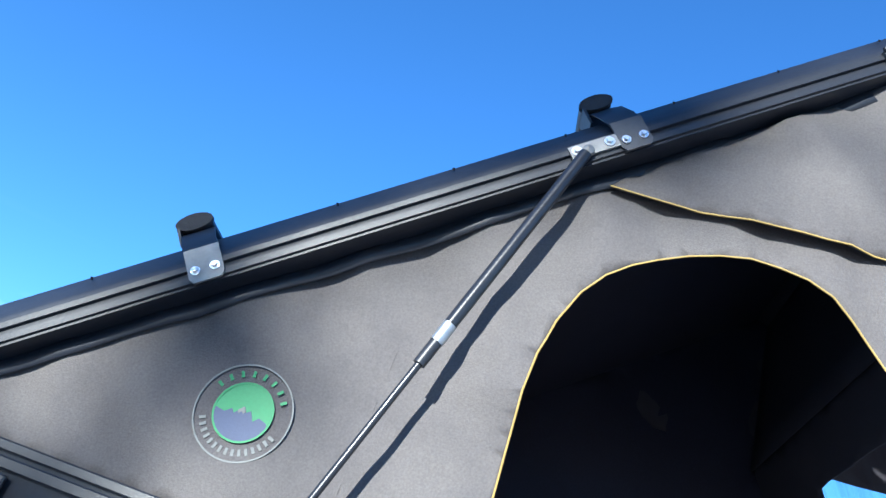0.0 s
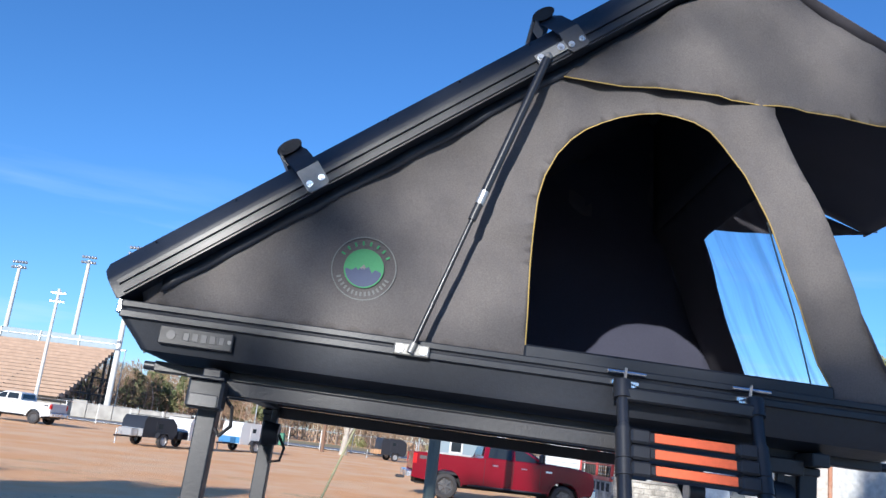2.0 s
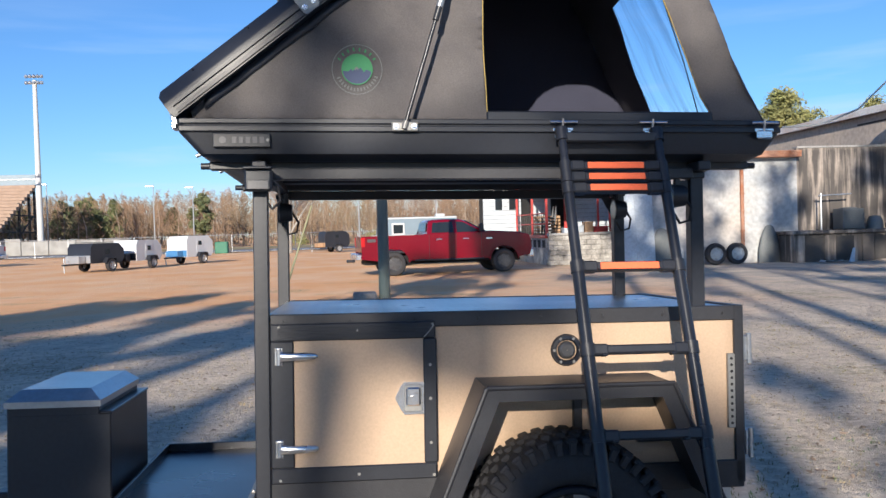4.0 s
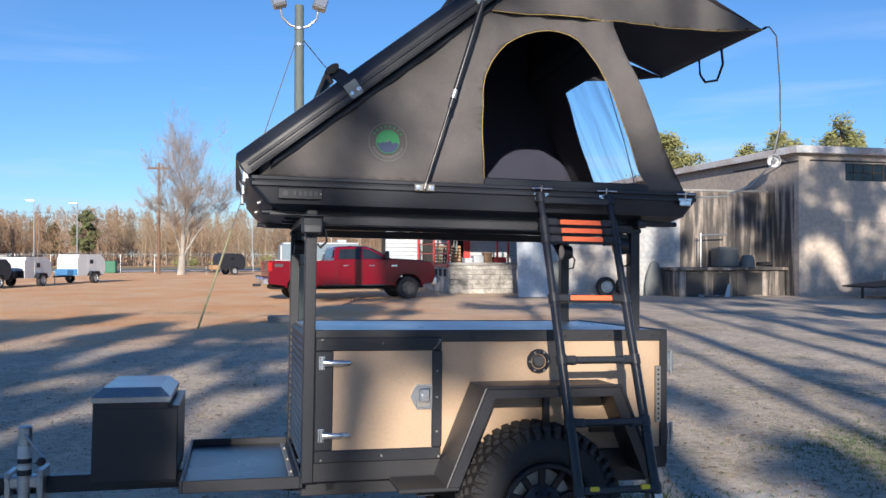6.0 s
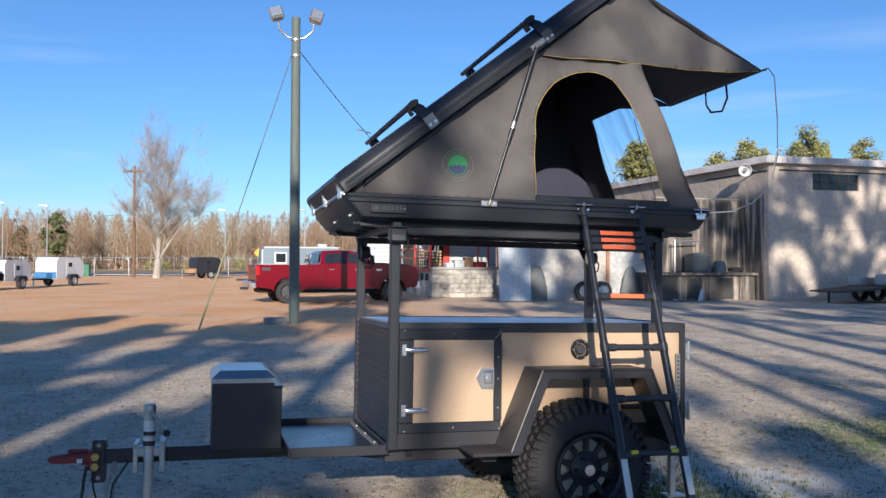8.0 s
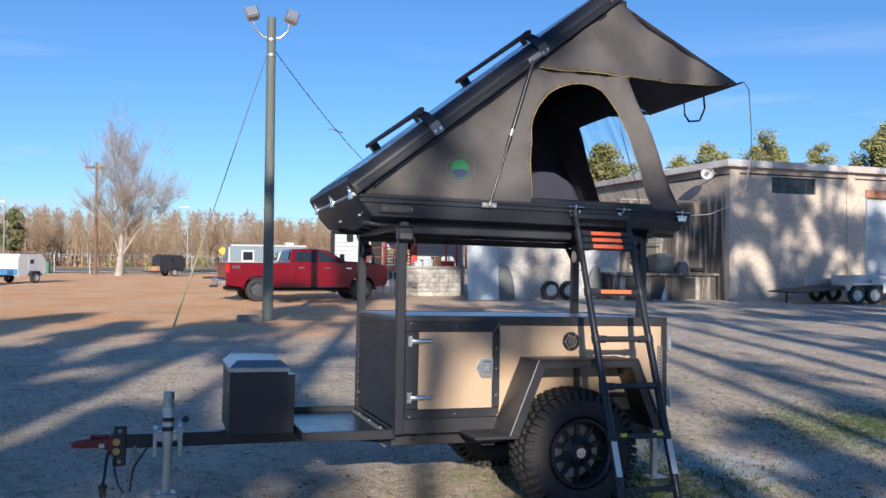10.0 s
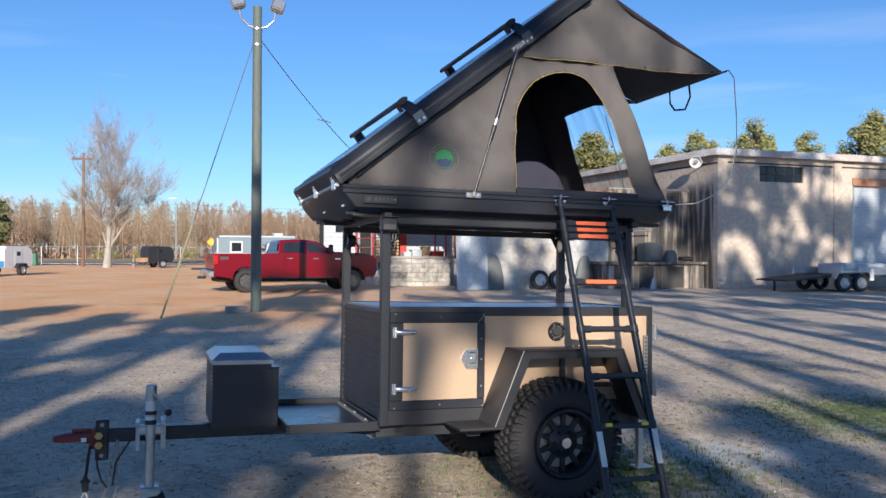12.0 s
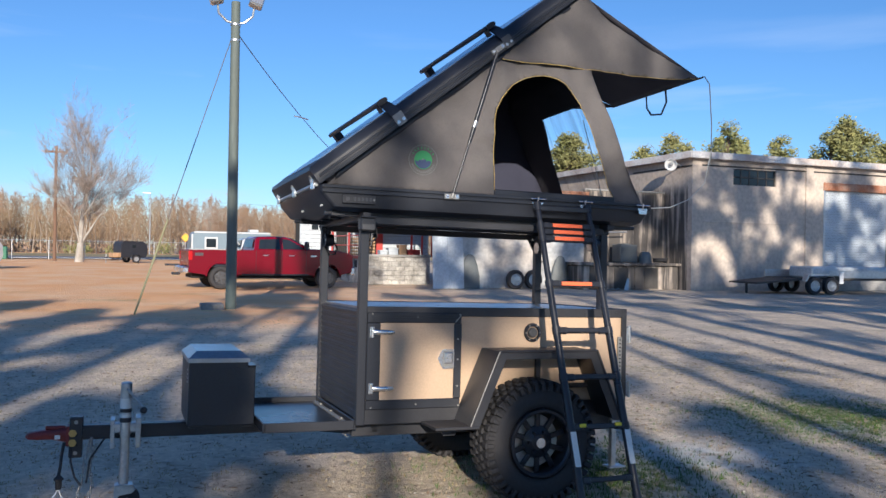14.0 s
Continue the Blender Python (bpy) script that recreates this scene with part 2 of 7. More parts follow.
def stained_wall():
    """The same masonry under an old leak: black streaks that hang down from an uneven line."""
    m = material("stained_stucco", (0.50, 0.42, 0.34), 0.9, second=(0.36, 0.32, 0.29), big=1.5, fine=6, amount=0.6, bump=0.25, bump_scale=12)
    n, l = m.node_tree.nodes, m.node_tree.links
    p = n["Principled BSDF"]
    src = p.inputs["Base Color"].links[0].from_socket
    tc, mp, tx = n.new("ShaderNodeTexCoord"), n.new("ShaderNodeMapping"), n.new("ShaderNodeTexNoise")
    mp.inputs["Scale"].default_value = (2.2, 2.2, 0.22)
    tx.inputs["Scale"].default_value, tx.inputs["Detail"].default_value = 1.6, 6
    l.new(tc.outputs["Object"], mp.inputs["Vector"])
    l.new(mp.outputs["Vector"], tx.inputs["Vector"])
    r = n.new("ShaderNodeMapRange")
    r.inputs["From Min"].default_value, r.inputs["From Max"].default_value = 0.33, 0.52
    r.inputs["To Max"].default_value = 0.9
    l.new(tx.outputs["Fac"], r.inputs["Value"])
    sp = n.new("ShaderNodeSeparateXYZ")
    l.new(tc.outputs["Object"], sp.inputs["Vector"])
    h = n.new("ShaderNodeMapRange")
    h.inputs["From Min"].default_value, h.inputs["From Max"].default_value = 4.7, 4.2
    l.new(sp.outputs["Z"], h.inputs["Value"])
    k = n.new("ShaderNodeMath")
    k.operation = "MULTIPLY"
    l.new(r.outputs["Result"], k.inputs[0])
    l.new(h.outputs["Result"], k.inputs[1])
    mx = n.new("ShaderNodeMix")
    mx.data_type = "RGBA"
    mx.inputs["B"].default_value = (0.05, 0.047, 0.046, 1)
    l.new(src, mx.inputs["A"])
    l.new(k.outputs["Value"], mx.inputs["Factor"])
    l.new(mx.outputs["Result"], p.inputs["Base Color"])
    return m


def tread_plate():
    """Aluminium tread plate: small raised bars in two directions, as relief."""
    m = material("tread_plate", (0.40, 0.42, 0.46), 0.3, 0.9, big=0.4, fine=60, amount=0.3, bump=0.0)
    n, l = m.node_tree.nodes, m.node_tree.links
    p = n["Principled BSDF"]
    tc, mp = n.new("ShaderNodeTexCoord"), n.new("ShaderNodeMapping")
    mp.inputs["Rotation"].default_value = (0, 0, radians(45))
    mp.inputs["Scale"].default_value = (28, 28, 1)
    ck, v = n.new("ShaderNodeTexChecker"), n.new("ShaderNodeTexWave")
    ck.inputs["Scale"].default_value = 1.0
    v.inputs["Scale"].default_value = 0.5
    l.new(tc.outputs["Object"], mp.inputs["Vector"])
    l.new(mp.outputs["Vector"], ck.inputs["Vector"])
    l.new(mp.outputs["Vector"], v.inputs["Vector"])
    k = n.new("ShaderNodeMath")
    k.operation = "MULTIPLY"
    l.new(ck.outputs["Fac"], k.inputs[0])
    l.new(v.outputs["Fac"], k.inputs[1])
    bp = n.new("ShaderNodeBump")
    bp.inputs["Strength"].default_value, bp.inputs["Distance"].default_value = 0.5, 0.003
    l.new(k.outputs["Value"], bp.inputs["Height"])
    l.new(bp.outputs["Normal"], p.inputs["Normal"])
    return m


def mesh_netting():
    """Fine insect netting: part threads, part air."""
    m = bpy.data.materials.new("insect_netting")
    m.use_nodes = True
    n, l = m.node_tree.nodes, m.node_tree.links
    out, p = n["Material Output"], n["Principled BSDF"]
    p.inputs["Base Color"].default_value, p.inputs["Roughness"].default_value = (0.16, 0.17, 0.2, 1), 0.8
    tr, mx = n.new("ShaderNodeBsdfTransparent"), n.new("ShaderNodeMixShader")
    tc, mp, tx = n.new("ShaderNodeTexCoord"), n.new("ShaderNodeMapping"), n.new("ShaderNodeTexNoise")
    mp.inputs["Scale"].default_value = (1, 14, 1)
    tx.inputs["Scale"].default_value = 1.5
    r = n.new("ShaderNodeMapRange")
    r.inputs["From Min"].default_value, r.inputs["From Max"].default_value = 0.4, 0.75
    r.inputs["To Min"].default_value, r.inputs["To Max"].default_value = 0.10, 0.42
    l.new(tc.outputs["Object"], mp.inputs["Vector"])
    l.new(mp.outputs["Vector"], tx.inputs["Vector"])
    l.new(tx.outputs["Fac"], r.inputs["Value"])
    l.new(r.outputs["Result"], mx.inputs["Fac"])
    l.new(tr.outputs["BSDF"], mx.inputs[1])
    l.new(p.outputs["BSDF"], mx.inputs[2])
    l.new(mx.outputs["Shader"], out.inputs["Surface"])
    return m


def ground_material():
    """Trodden yard: grey-brown earth with thin dry grass, orange clay on the open lot, chalky washed sand and green tufts."""
    m = bpy.data.materials.new("yard_ground")
    m.use_nodes = True
    n, l = m.node_tree.nodes, m.node_tree.links
    p = n["Principled BSDF"]
    p.inputs["Roughness"].default_value = 0.95
    p.inputs["Specular IOR Level"].default_value = 0.2
    tc = n.new("ShaderNodeTexCoord")

    def tex(scale, detail=5.0, rough=0.6, stretch=None):
        t = n.new("ShaderNodeTexNoise")
        t.inputs["Scale"].default_value, t.inputs["Detail"].default_value, t.inputs["Roughness"].default_value = scale, detail, rough
        if stretch:
            mp = n.new("ShaderNodeMapping")
            mp.inputs["Scale"].default_value = stretch
            l.new(tc.outputs["Object"], mp.inputs["Vector"])
            l.new(mp.outputs["Vector"], t.inputs["Vector"])
        else:
            l.new(tc.outputs["Object"], t.inputs["Vector"])
        return t.outputs["Fac"]

    def span(v, a, b, c=0.0, d=1.0):
        r = n.new("ShaderNodeMapRange")
        for key, q in (("From Min", a), ("From Max", b), ("To Min", c), ("To Max", d)):
            r.inputs[key].default_value = q
        l.new(v, r.inputs["Value"])
        return r.outputs["Result"]

    def op(kind, a, b):
        k = n.new("ShaderNodeMath")
        k.operation = kind
        for i, v in enumerate((a, b)):
            if hasattr(v, "links"):
                l.new(v, k.inputs[i])
            else:
                k.inputs[i].default_value = v
        return k.outputs["Value"]

    def mix(f, a, b):
        k = n.new("ShaderNodeMix")
        k.data_type = "RGBA"
        for key, v in (("Factor", f), ("A", a), ("B", b)):
            if hasattr(v, "links"):
                l.new(v, k.inputs[key])
            else:
                k.inputs[key].default_value = (*v, 1)
        return k.outputs["Result"]

    sp = n.new("ShaderNodeSeparateXYZ")
    l.new(tc.outputs["Object"], sp.inputs["Vector"])
    x, y = sp.outputs["X"], sp.outputs["Y"]
    big, mid, fine = tex(0.22), tex(1.3), tex(16.0, 6.0, 0.7)
    col = mix(span(mid, 0.36, 0.62), (0.50, 0.42, 0.325), (0.70, 0.585, 0.45))
    col = mix(op("MULTIPLY", span(fine, 0.5, 0.66), 0.85), col, (0.80, 0.69, 0.54))
    col = mix(op("MULTIPLY", span(tex(5.5, 4.0, 0.65), 0.47, 0.33), 0.5), col, (0.24, 0.195, 0.15))
    col = mix(op("MULTIPLY", span(fine, 0.42, 0.3), 0.65), col, (0.12, 0.095, 0.075))
    # pale worn track towards the yard's middle
    track = op("MULTIPLY", span(y, 9.0, 20.0), span(tex(0.5, 5.0, 0.6, (0.35, 1.4, 1)), 0.44, 0.6))
    col = mix(op("MULTIPLY", track, 0.65), col, (0.40, 0.35, 0.29))
    # orange clay of the open lot
    lot = op("MULTIPLY", span(op("ADD", y, op("MULTIPLY", big, 14.0)), 17.0, 23.0), span(op("SUBTRACT", x, op("MULTIPLY", mid, 6.0)), 9.0, 0.0))
    clay = mix(span(tex(0.35, 5.0, 0.6, (1.0, 0.7, 1)), 0.38, 0.62), (0.86, 0.45, 0.19), (0.90, 0.58, 0.32))
    col = mix(op("MULTIPLY", lot, 0.92), col, clay)
    # green and chalk near the ladder, and here and there over the yard
    def blot(cx, cy, r):
        dx, dy = op("SUBTRACT", x, cx), op("SUBTRACT", y, cy)
        d = op("SQRT", op("ADD", op("MULTIPLY", dx, dx), op("MULTIPLY", dy, dy)), 0.0)
        return span(op("ADD", d, op("MULTIPLY", tex(1.1), r * 1.6)), r * 2.0, r * 1.1)
    chalk = op("MULTIPLY", op("MAXIMUM", blot(3.0, 0.55, 0.75), blot(4.9, 1.1, 0.35)), span(tex(5.0), 0.36, 0.52))
    col = mix(op("MULTIPLY", chalk, 0.9), col, (0.80, 0.78, 0.73))
    green = op("MAXIMUM", op("MAXIMUM", blot(5.3, 1.4, 1.1), blot(1.9, 0.2, 0.8)), op("MULTIPLY", span(tex(0.33), 0.56, 0.7), span(y, 30.0, 18.0)))
    col = mix(op("MULTIPLY", op("MULTIPLY", green, span(tex(9.0), 0.4, 0.58)), 0.8), col, (0.105, 0.12, 0.05))
    l.new(col, p.inputs["Base Color"])
    bp = n.new("ShaderNodeBump")
    bp.inputs["Strength"].default_value, bp.inputs["Distance"].default_value = 0.9, 0.07
    l.new(op("ADD", op("MULTIPLY", fine, 0.6), mid), bp.inputs["Height"])
    l.new(bp.outputs["Normal"], p.inputs["Normal"])
    return m


M["stucco"], M["stained"], M["tread"], M["netting"], M["ground"] = wall_stucco(), stained_wall(), tread_plate(), mesh_netting(), ground_material()


# ---- mesh building ----
class Geo:
    """Collects vertices and faces of one mesh."""

    def __init__(self):
        self.v, self.f = [], []

    def add(self, verts, faces, m=None):
        k = len(self.v)
        self.v += [tuple(m @ Vector(p)) if m else tuple(p) for p in verts]
        self.f += [tuple(i + k for i in face) for face in faces]
        return self

    def box(self, x0, x1, y0, y1, z0, z1, b=0.004, m=None):
        """A box with chamfered edges."""
        lo, hi = (min(x0, x1), min(y0, y1), min(z0, z1)), (max(x0, x1), max(y0, y1), max(z0, z1))
        b = min(b, *((h - l) * 0.45 for l, h in zip(lo, hi)))
        vs, ix = [], {}
        for sx in (0, 1):
            for sy in (0, 1):
                for sz in (0, 1):
                    s = (sx, sy, sz)
                    for a in range(3):
                        p = [hi[i] - (b if i != a else 0) if s[i] else lo[i] + (b if i != a else 0) for i in range(3)]
                        ix[s, a] = len(vs)
                        vs.append(p)
        fs = []
        for a in range(3):
            u, w = (a + 1) % 3, (a + 2) % 3
            for side in (0, 1):
                def corner(i, j):
                    s = [0, 0, 0]
                    s[a], s[u], s[w] = side, i, j
                    return tuple(s)
                ring = [corner(0, 0), corner(1, 0), corner(1, 1), corner(0, 1)]
                face = [ix[c, a] for c in ring]
                fs.append(face if side else face[::-1])
            for i in (0, 1):
                for j in (0, 1):
                    s0, s1 = [0, 0, 0], [0, 0, 0]
                    s0[a], s1[a] = 0, 1
                    s0[u] = s1[u] = i
                    s0[w] = s1[w] = j
                    s0, s1 = tuple(s0), tuple(s1)
                    face = [ix[s0, u], ix[s1, u], ix[s1, w], ix[s0, w]]
                    fs.append(face if i == j else face[::-1])
        for s in [(i, j, k) for i in (0, 1) for j in (0, 1) for k in (0, 1)]:
            face = [ix[s, 0], ix[s, 1], ix[s, 2]]
            fs.append(face if sum(s) % 2 else face[::-1])
        return self.add(vs, fs, m)

    def cyl(self, p0, p1, r0, r1=None, n=12, caps=True):
        p0, p1 = Vector(p0), Vector(p1)
        r1 = r0 if r1 is None else r1
        q = (p1 - p0).to_track_quat("Z", "Y")
        vs = []
        for p, r in ((p0, r0), (p1, r1)):
            vs += [p + q @ Vector((r * math.cos(2 * math.pi * i / n), r * math.sin(2 * math.pi * i / n), 0)) for i in range(n)]
        fs = [(i, (i + 1) % n, n + (i + 1) % n, n + i) for i in range(n)]
        if caps:
            fs += [tuple(range(n))[::-1], tuple(range(n, 2 * n))]
        return self.add(vs, fs)

    def pipe(self, pts, r, n=8):
        """A tube along a line of points."""
        pts = [Vector(p) for p in pts]
        vs, fs = [], []
        up = Vector((0.13, 0.31, 0.94)).normalized()
        for k, p in enumerate(pts):
            d = (pts[min(k + 1, len(pts) - 1)] - pts[max(k - 1, 0)]).normalized()
            a = d.cross(up)
            a = a.normalized() if a.length > 1e-4 else d.orthogonal().normalized()
            c = a.cross(d)
            rr = r[k] if isinstance(r, (list, tuple)) else r
            vs += [p + (a * math.cos(2 * math.pi * i / n) + c * math.sin(2 * math.pi * i / n)) * rr for i in range(n)]
        for k in range(len(pts) - 1):
            fs += [(k * n + i, k * n + (i + 1) % n, (k + 1) * n + (i + 1) % n, (k + 1) * n + i) for i in range(n)]
        fs += [tuple(range(n))[::-1], tuple(range((len(pts) - 1) * n, len(pts) * n))]
        return self.add(vs, fs)

    def prism(self, poly, axis, a, b, m=None):
        """A flat outline drawn out along an axis. poly: the two other coordinates in their order."""
        def put(p, t):
            q = list(p)
            q.insert("xyz".index(axis), t)
            return q
        n = len(poly)
        vs = [put(p, a) for p in poly] + [put(p, b) for p in poly]
        fs = [(i, (i + 1) % n, n + (i + 1) % n, n + i) for i in range(n)] + [tuple(range(n))[::-1], tuple(range(n, 2 * n))]
        return self.add(vs, fs, m)

    def lathe(self, profile, centre, axis, n=32):
        """A turned form: profile of (radius, height along the axis)."""
        q = Vector(axis).to_track_quat("Z", "Y")
        c = Vector(centre)
        vs, fs = [], []
        for r, h in profile:
            vs += [c + q @ Vector((r * math.cos(2 * math.pi * i / n), r * math.sin(2 * math.pi * i / n), h)) for i in range(n)]
        for k in range(len(profile) - 1):
            fs += [(k * n + i, k * n + (i + 1) % n, (k + 1) * n + (i + 1) % n, (k + 1) * n + i) for i in range(n)]
        return self.add(vs, fs)

    def loft(self, rings, caps=True):
        """Skin over rings of equal length."""
        n = len(rings[0])
        vs = [p for ring in rings for p in ring]
        fs = []
        for k in range(len(rings) - 1):
            fs += [(k * n + i, k * n + (i + 1) % n, (k + 1) * n + (i + 1) % n, (k + 1) * n + i) for i in range(n)]
        if caps:
            fs += [tuple(range(n))[::-1], tuple(range((len(rings) - 1) * n, len(rings) * n))]
        return self.add(vs, fs)

    def sheet(self, fn, nu, nv):
        """A grid patch: fn(u, v) with u and v from 0 to 1."""
        vs = [fn(i / nu, j / nv) for i in range(nu + 1) for j in range(nv + 1)]
        fs = [(i * (nv + 1) + j, (i + 1) * (nv + 1) + j, (i + 1) * (nv + 1) + j + 1, i * (nv + 1) + j + 1) for i in range(nu) for j in range(nv)]
        return self.add(vs, fs)


def to_mesh(name, g, mat, smooth=35):
    me = bpy.data.meshes.new(name)
    me.from_pydata(g.v, [], g.f)
    b = bmesh.new()
    b.from_mesh(me)
    bmesh.ops.recalc_face_normals(b, faces=b.faces[:])
    b.to_mesh(me)
    b.free()
    me.materials.append(mat)
    if smooth:
        me.polygons.foreach_set("use_smooth", [True] * len(me.polygons))
        me.set_sharp_from_angle(angle=radians(smooth))
    return me


BASE = {}


def thing(name, base, label, category, group="", m=None):
    """An empty at the thing's base; its parts are built in the coordinates of m."""
    ob = new(name)
    ob.empty_display_size = 0.1
    ob.matrix_basis = (m or Matrix()) @ Matrix.Translation(base)
    BASE[ob.name] = Vector(base)
    return tagged(ob, label, category, group)


def part(name, g, mat, parent, label="", smooth=35):
    ob = new(name, to_mesh(name, g, mat if not isinstance(mat, str) else M[mat], smooth))
    ob.parent = parent
    if parent.name in BASE:
        ob.location = -BASE[parent.name]
    if label:
        tagged(ob, label)
    return ob


def single(name, g, mat, label, category="", group="", kind="", m=None, smooth=35):
    """A thing, or a piece of the setting, of one mesh."""
    ob = new(name, to_mesh(name, g, mat if not isinstance(mat, str) else M[mat], smooth))
    if m:
        ob.matrix_basis = m
    return tagged(ob, label, category, group, kind)


# ---- the trailer, its tent and ladder, in the trailer's own axes (it stands nose-up by about a degree and leans away from the track) ----
T = pose(0, -0.03, 0, -1.7, 1.1, 0)
TUB_L, TUB_W, TUB_B, TUB_T = 1.91, 1.14, 0.55, 1.245


def bolt(g, p, axis=(0, -1, 0), r=0.009, h=0.008):
    a = Vector(axis)
    g.cyl(Vector(p), Vector(p) + a * h * 0.35, r * 1.5, n=10)
    g.cyl(Vector(p) + a * h * 0.3, Vector(p) + a * h, r, r * 0.75, n=6)
    return g


def wheel(parent, cx, cz, y_out, y_in, side):
    """Off-road wheel: side is -1 where the outer face looks towards -y."""
    r, w = 0.4, abs(y_in - y_out)
    hub = part("wheel", Geo().cyl((cx, y_out - side * 0.09, cz), (cx, y_out - side * 0.2, cz), 0.075, n=20), "black_paint", parent)
    g = Geo()
    y0 = min(y_out, y_in)
    prof = [(0.215, 0.03), (0.228, 0.012), (0.26, 0.0), (0.32, 0.004), (0.352, 0.016), (0.375, 0.045), (0.383, 0.09), (0.385, w / 2),
            (0.383, w - 0.09), (0.375, w - 0.045), (0.352, w - 0.016), (0.32, w - 0.004), (0.26, w), (0.228, w - 0.012), (0.215, w - 0.03), (0.215, 0.03)]
    g.lathe(prof, (cx, y0, cz), (0, 1, 0), 56)
    tyre = part("tyre", g, "rubber", hub, "mud-terrain tyre with deep tread blocks")
    # tread blocks: staggered shoulders and two rows between
    for row, (u0, u1, sh) in enumerate(((0.004, 0.066, 0.0), (0.076, 0.128, 0.5), (0.142, 0.194, 0.0), (0.204, 0.266, 0.5))):
        edge = row in (0, 3)
        b = Geo().box(0.372 if edge else 0.378, r - (0.007 if edge else 0), u0, u1, -0.0195, 0.0195, 0.005)
        if row == 0:
            b.box(0.335, 0.384, -0.006, 0.02, -0.013, 0.013, 0.004)
        if row == 3:
            b.box(0.335, 0.384, w - 0.02, w + 0.006, -0.013, 0.013, 0.004)
        me = to_mesh("tread_block", b, M["rubber"])
        for k in range(44):
            aa = 2 * math.pi * (k + sh) / 44
            ob = new("tread_block", me)
            ob.parent = hub
            ob.matrix_basis = Matrix.Translation((cx, y0, cz)) @ Matrix.Rotation(-aa, 4, "Y")
    # rim with ten windows
    g = Geo()
    s = side
    g.lathe([(0.226, 0.0), (0.222, 0.012), (0.205, 0.02), (0.198, 0.07), (0.19, 0.2), (0.19, 0.21)], (cx, y_out - s * 0.004, cz), (0, -s, 0), 48)
    g.lathe([(0.19, 0.012), (0.2, 0.0), (0.215, 0.0), (0.222, 0.012)], (cx, y_out + s * 0.002, cz), (0, -s, 0), 48)
    g.lathe([(0.001, 0.045), (0.05, 0.045), (0.062, 0.055), (0.1, 0.07), (0.105, 0.078)], (cx, y_out, cz), (0, -s, 0), 40)
    for k in range(10):
        a = 2 * math.pi * (k + 0.5) / 10
        m = Matrix.Translation((cx, y_out - s * 0.078, cz)) @ Matrix.Rotation(a, 4, "Y")
        g.box(0.098, 0.2, -0.012, 0.012, -0.017, 0.017, 0.005, m)
    part("rim", g, "black_gloss", hub, "black steel rim with round windows")
    g = Geo().cyl((cx, y_out - s * 0.06, cz), (cx, y_out - s * 0.02, cz), 0.036, 0.032, 20)
    part("hub_cap", g, "chrome", hub)
    for k in range(6):
        a = 2 * math.pi * k / 6
        p = Vector((cx + 0.068 * math.cos(a), y_out - s * 0.066, cz + 0.068 * math.sin(a)))
        part("lug_nut", Geo().cyl(p, p + Vector((0, s * 0.028, 0)), 0.011, 0.008, 6), "black_gloss", hub)
    g = Geo().lathe([(0.001, 0.0), (0.17, 0.0), (0.17, 0.03)], (cx, y_out - s * 0.125, cz), (0, -s, 0), 30)
    part("brake_drum", g, "pale_metal", hub)
    return hub


def hinge(parent, x, z):
    body = part("hinge", Geo().box(x - 0.030, x + 0.004, -0.022, -0.010, z - 0.036, z + 0.036, 0.004), "chrome", parent, "chrome cam hinge")
    g = Geo().cyl((x - 0.012, -0.026, z - 0.030), (x - 0.012, -0.026, z + 0.030), 0.009, n=12)
    part("hinge_pin", g, "chrome", body)
    rings = []
    for t, hw, hh in ((0.0, 0.020, 0.010), (0.03, 0.017, 0.014), (0.09, 0.015, 0.013), (0.128, 0.012, 0.009), (0.14, 0.005, 0.004)):
        rings.append([(x - 0.006 + t, -0.020 - hh * (1 + math.sin(a)), z + hw * math.cos(a)) for a in [2 * math.pi * i / 14 for i in range(14)]])
    part("hinge_strap", Geo().loft(rings), "chrome", body)
    for dz in (-0.026, 0.026):
        part("hinge_screw", bolt(Geo(), (x - 0.022, -0.022, z + dz), r=0.004, h=0.004), "zinc", body)


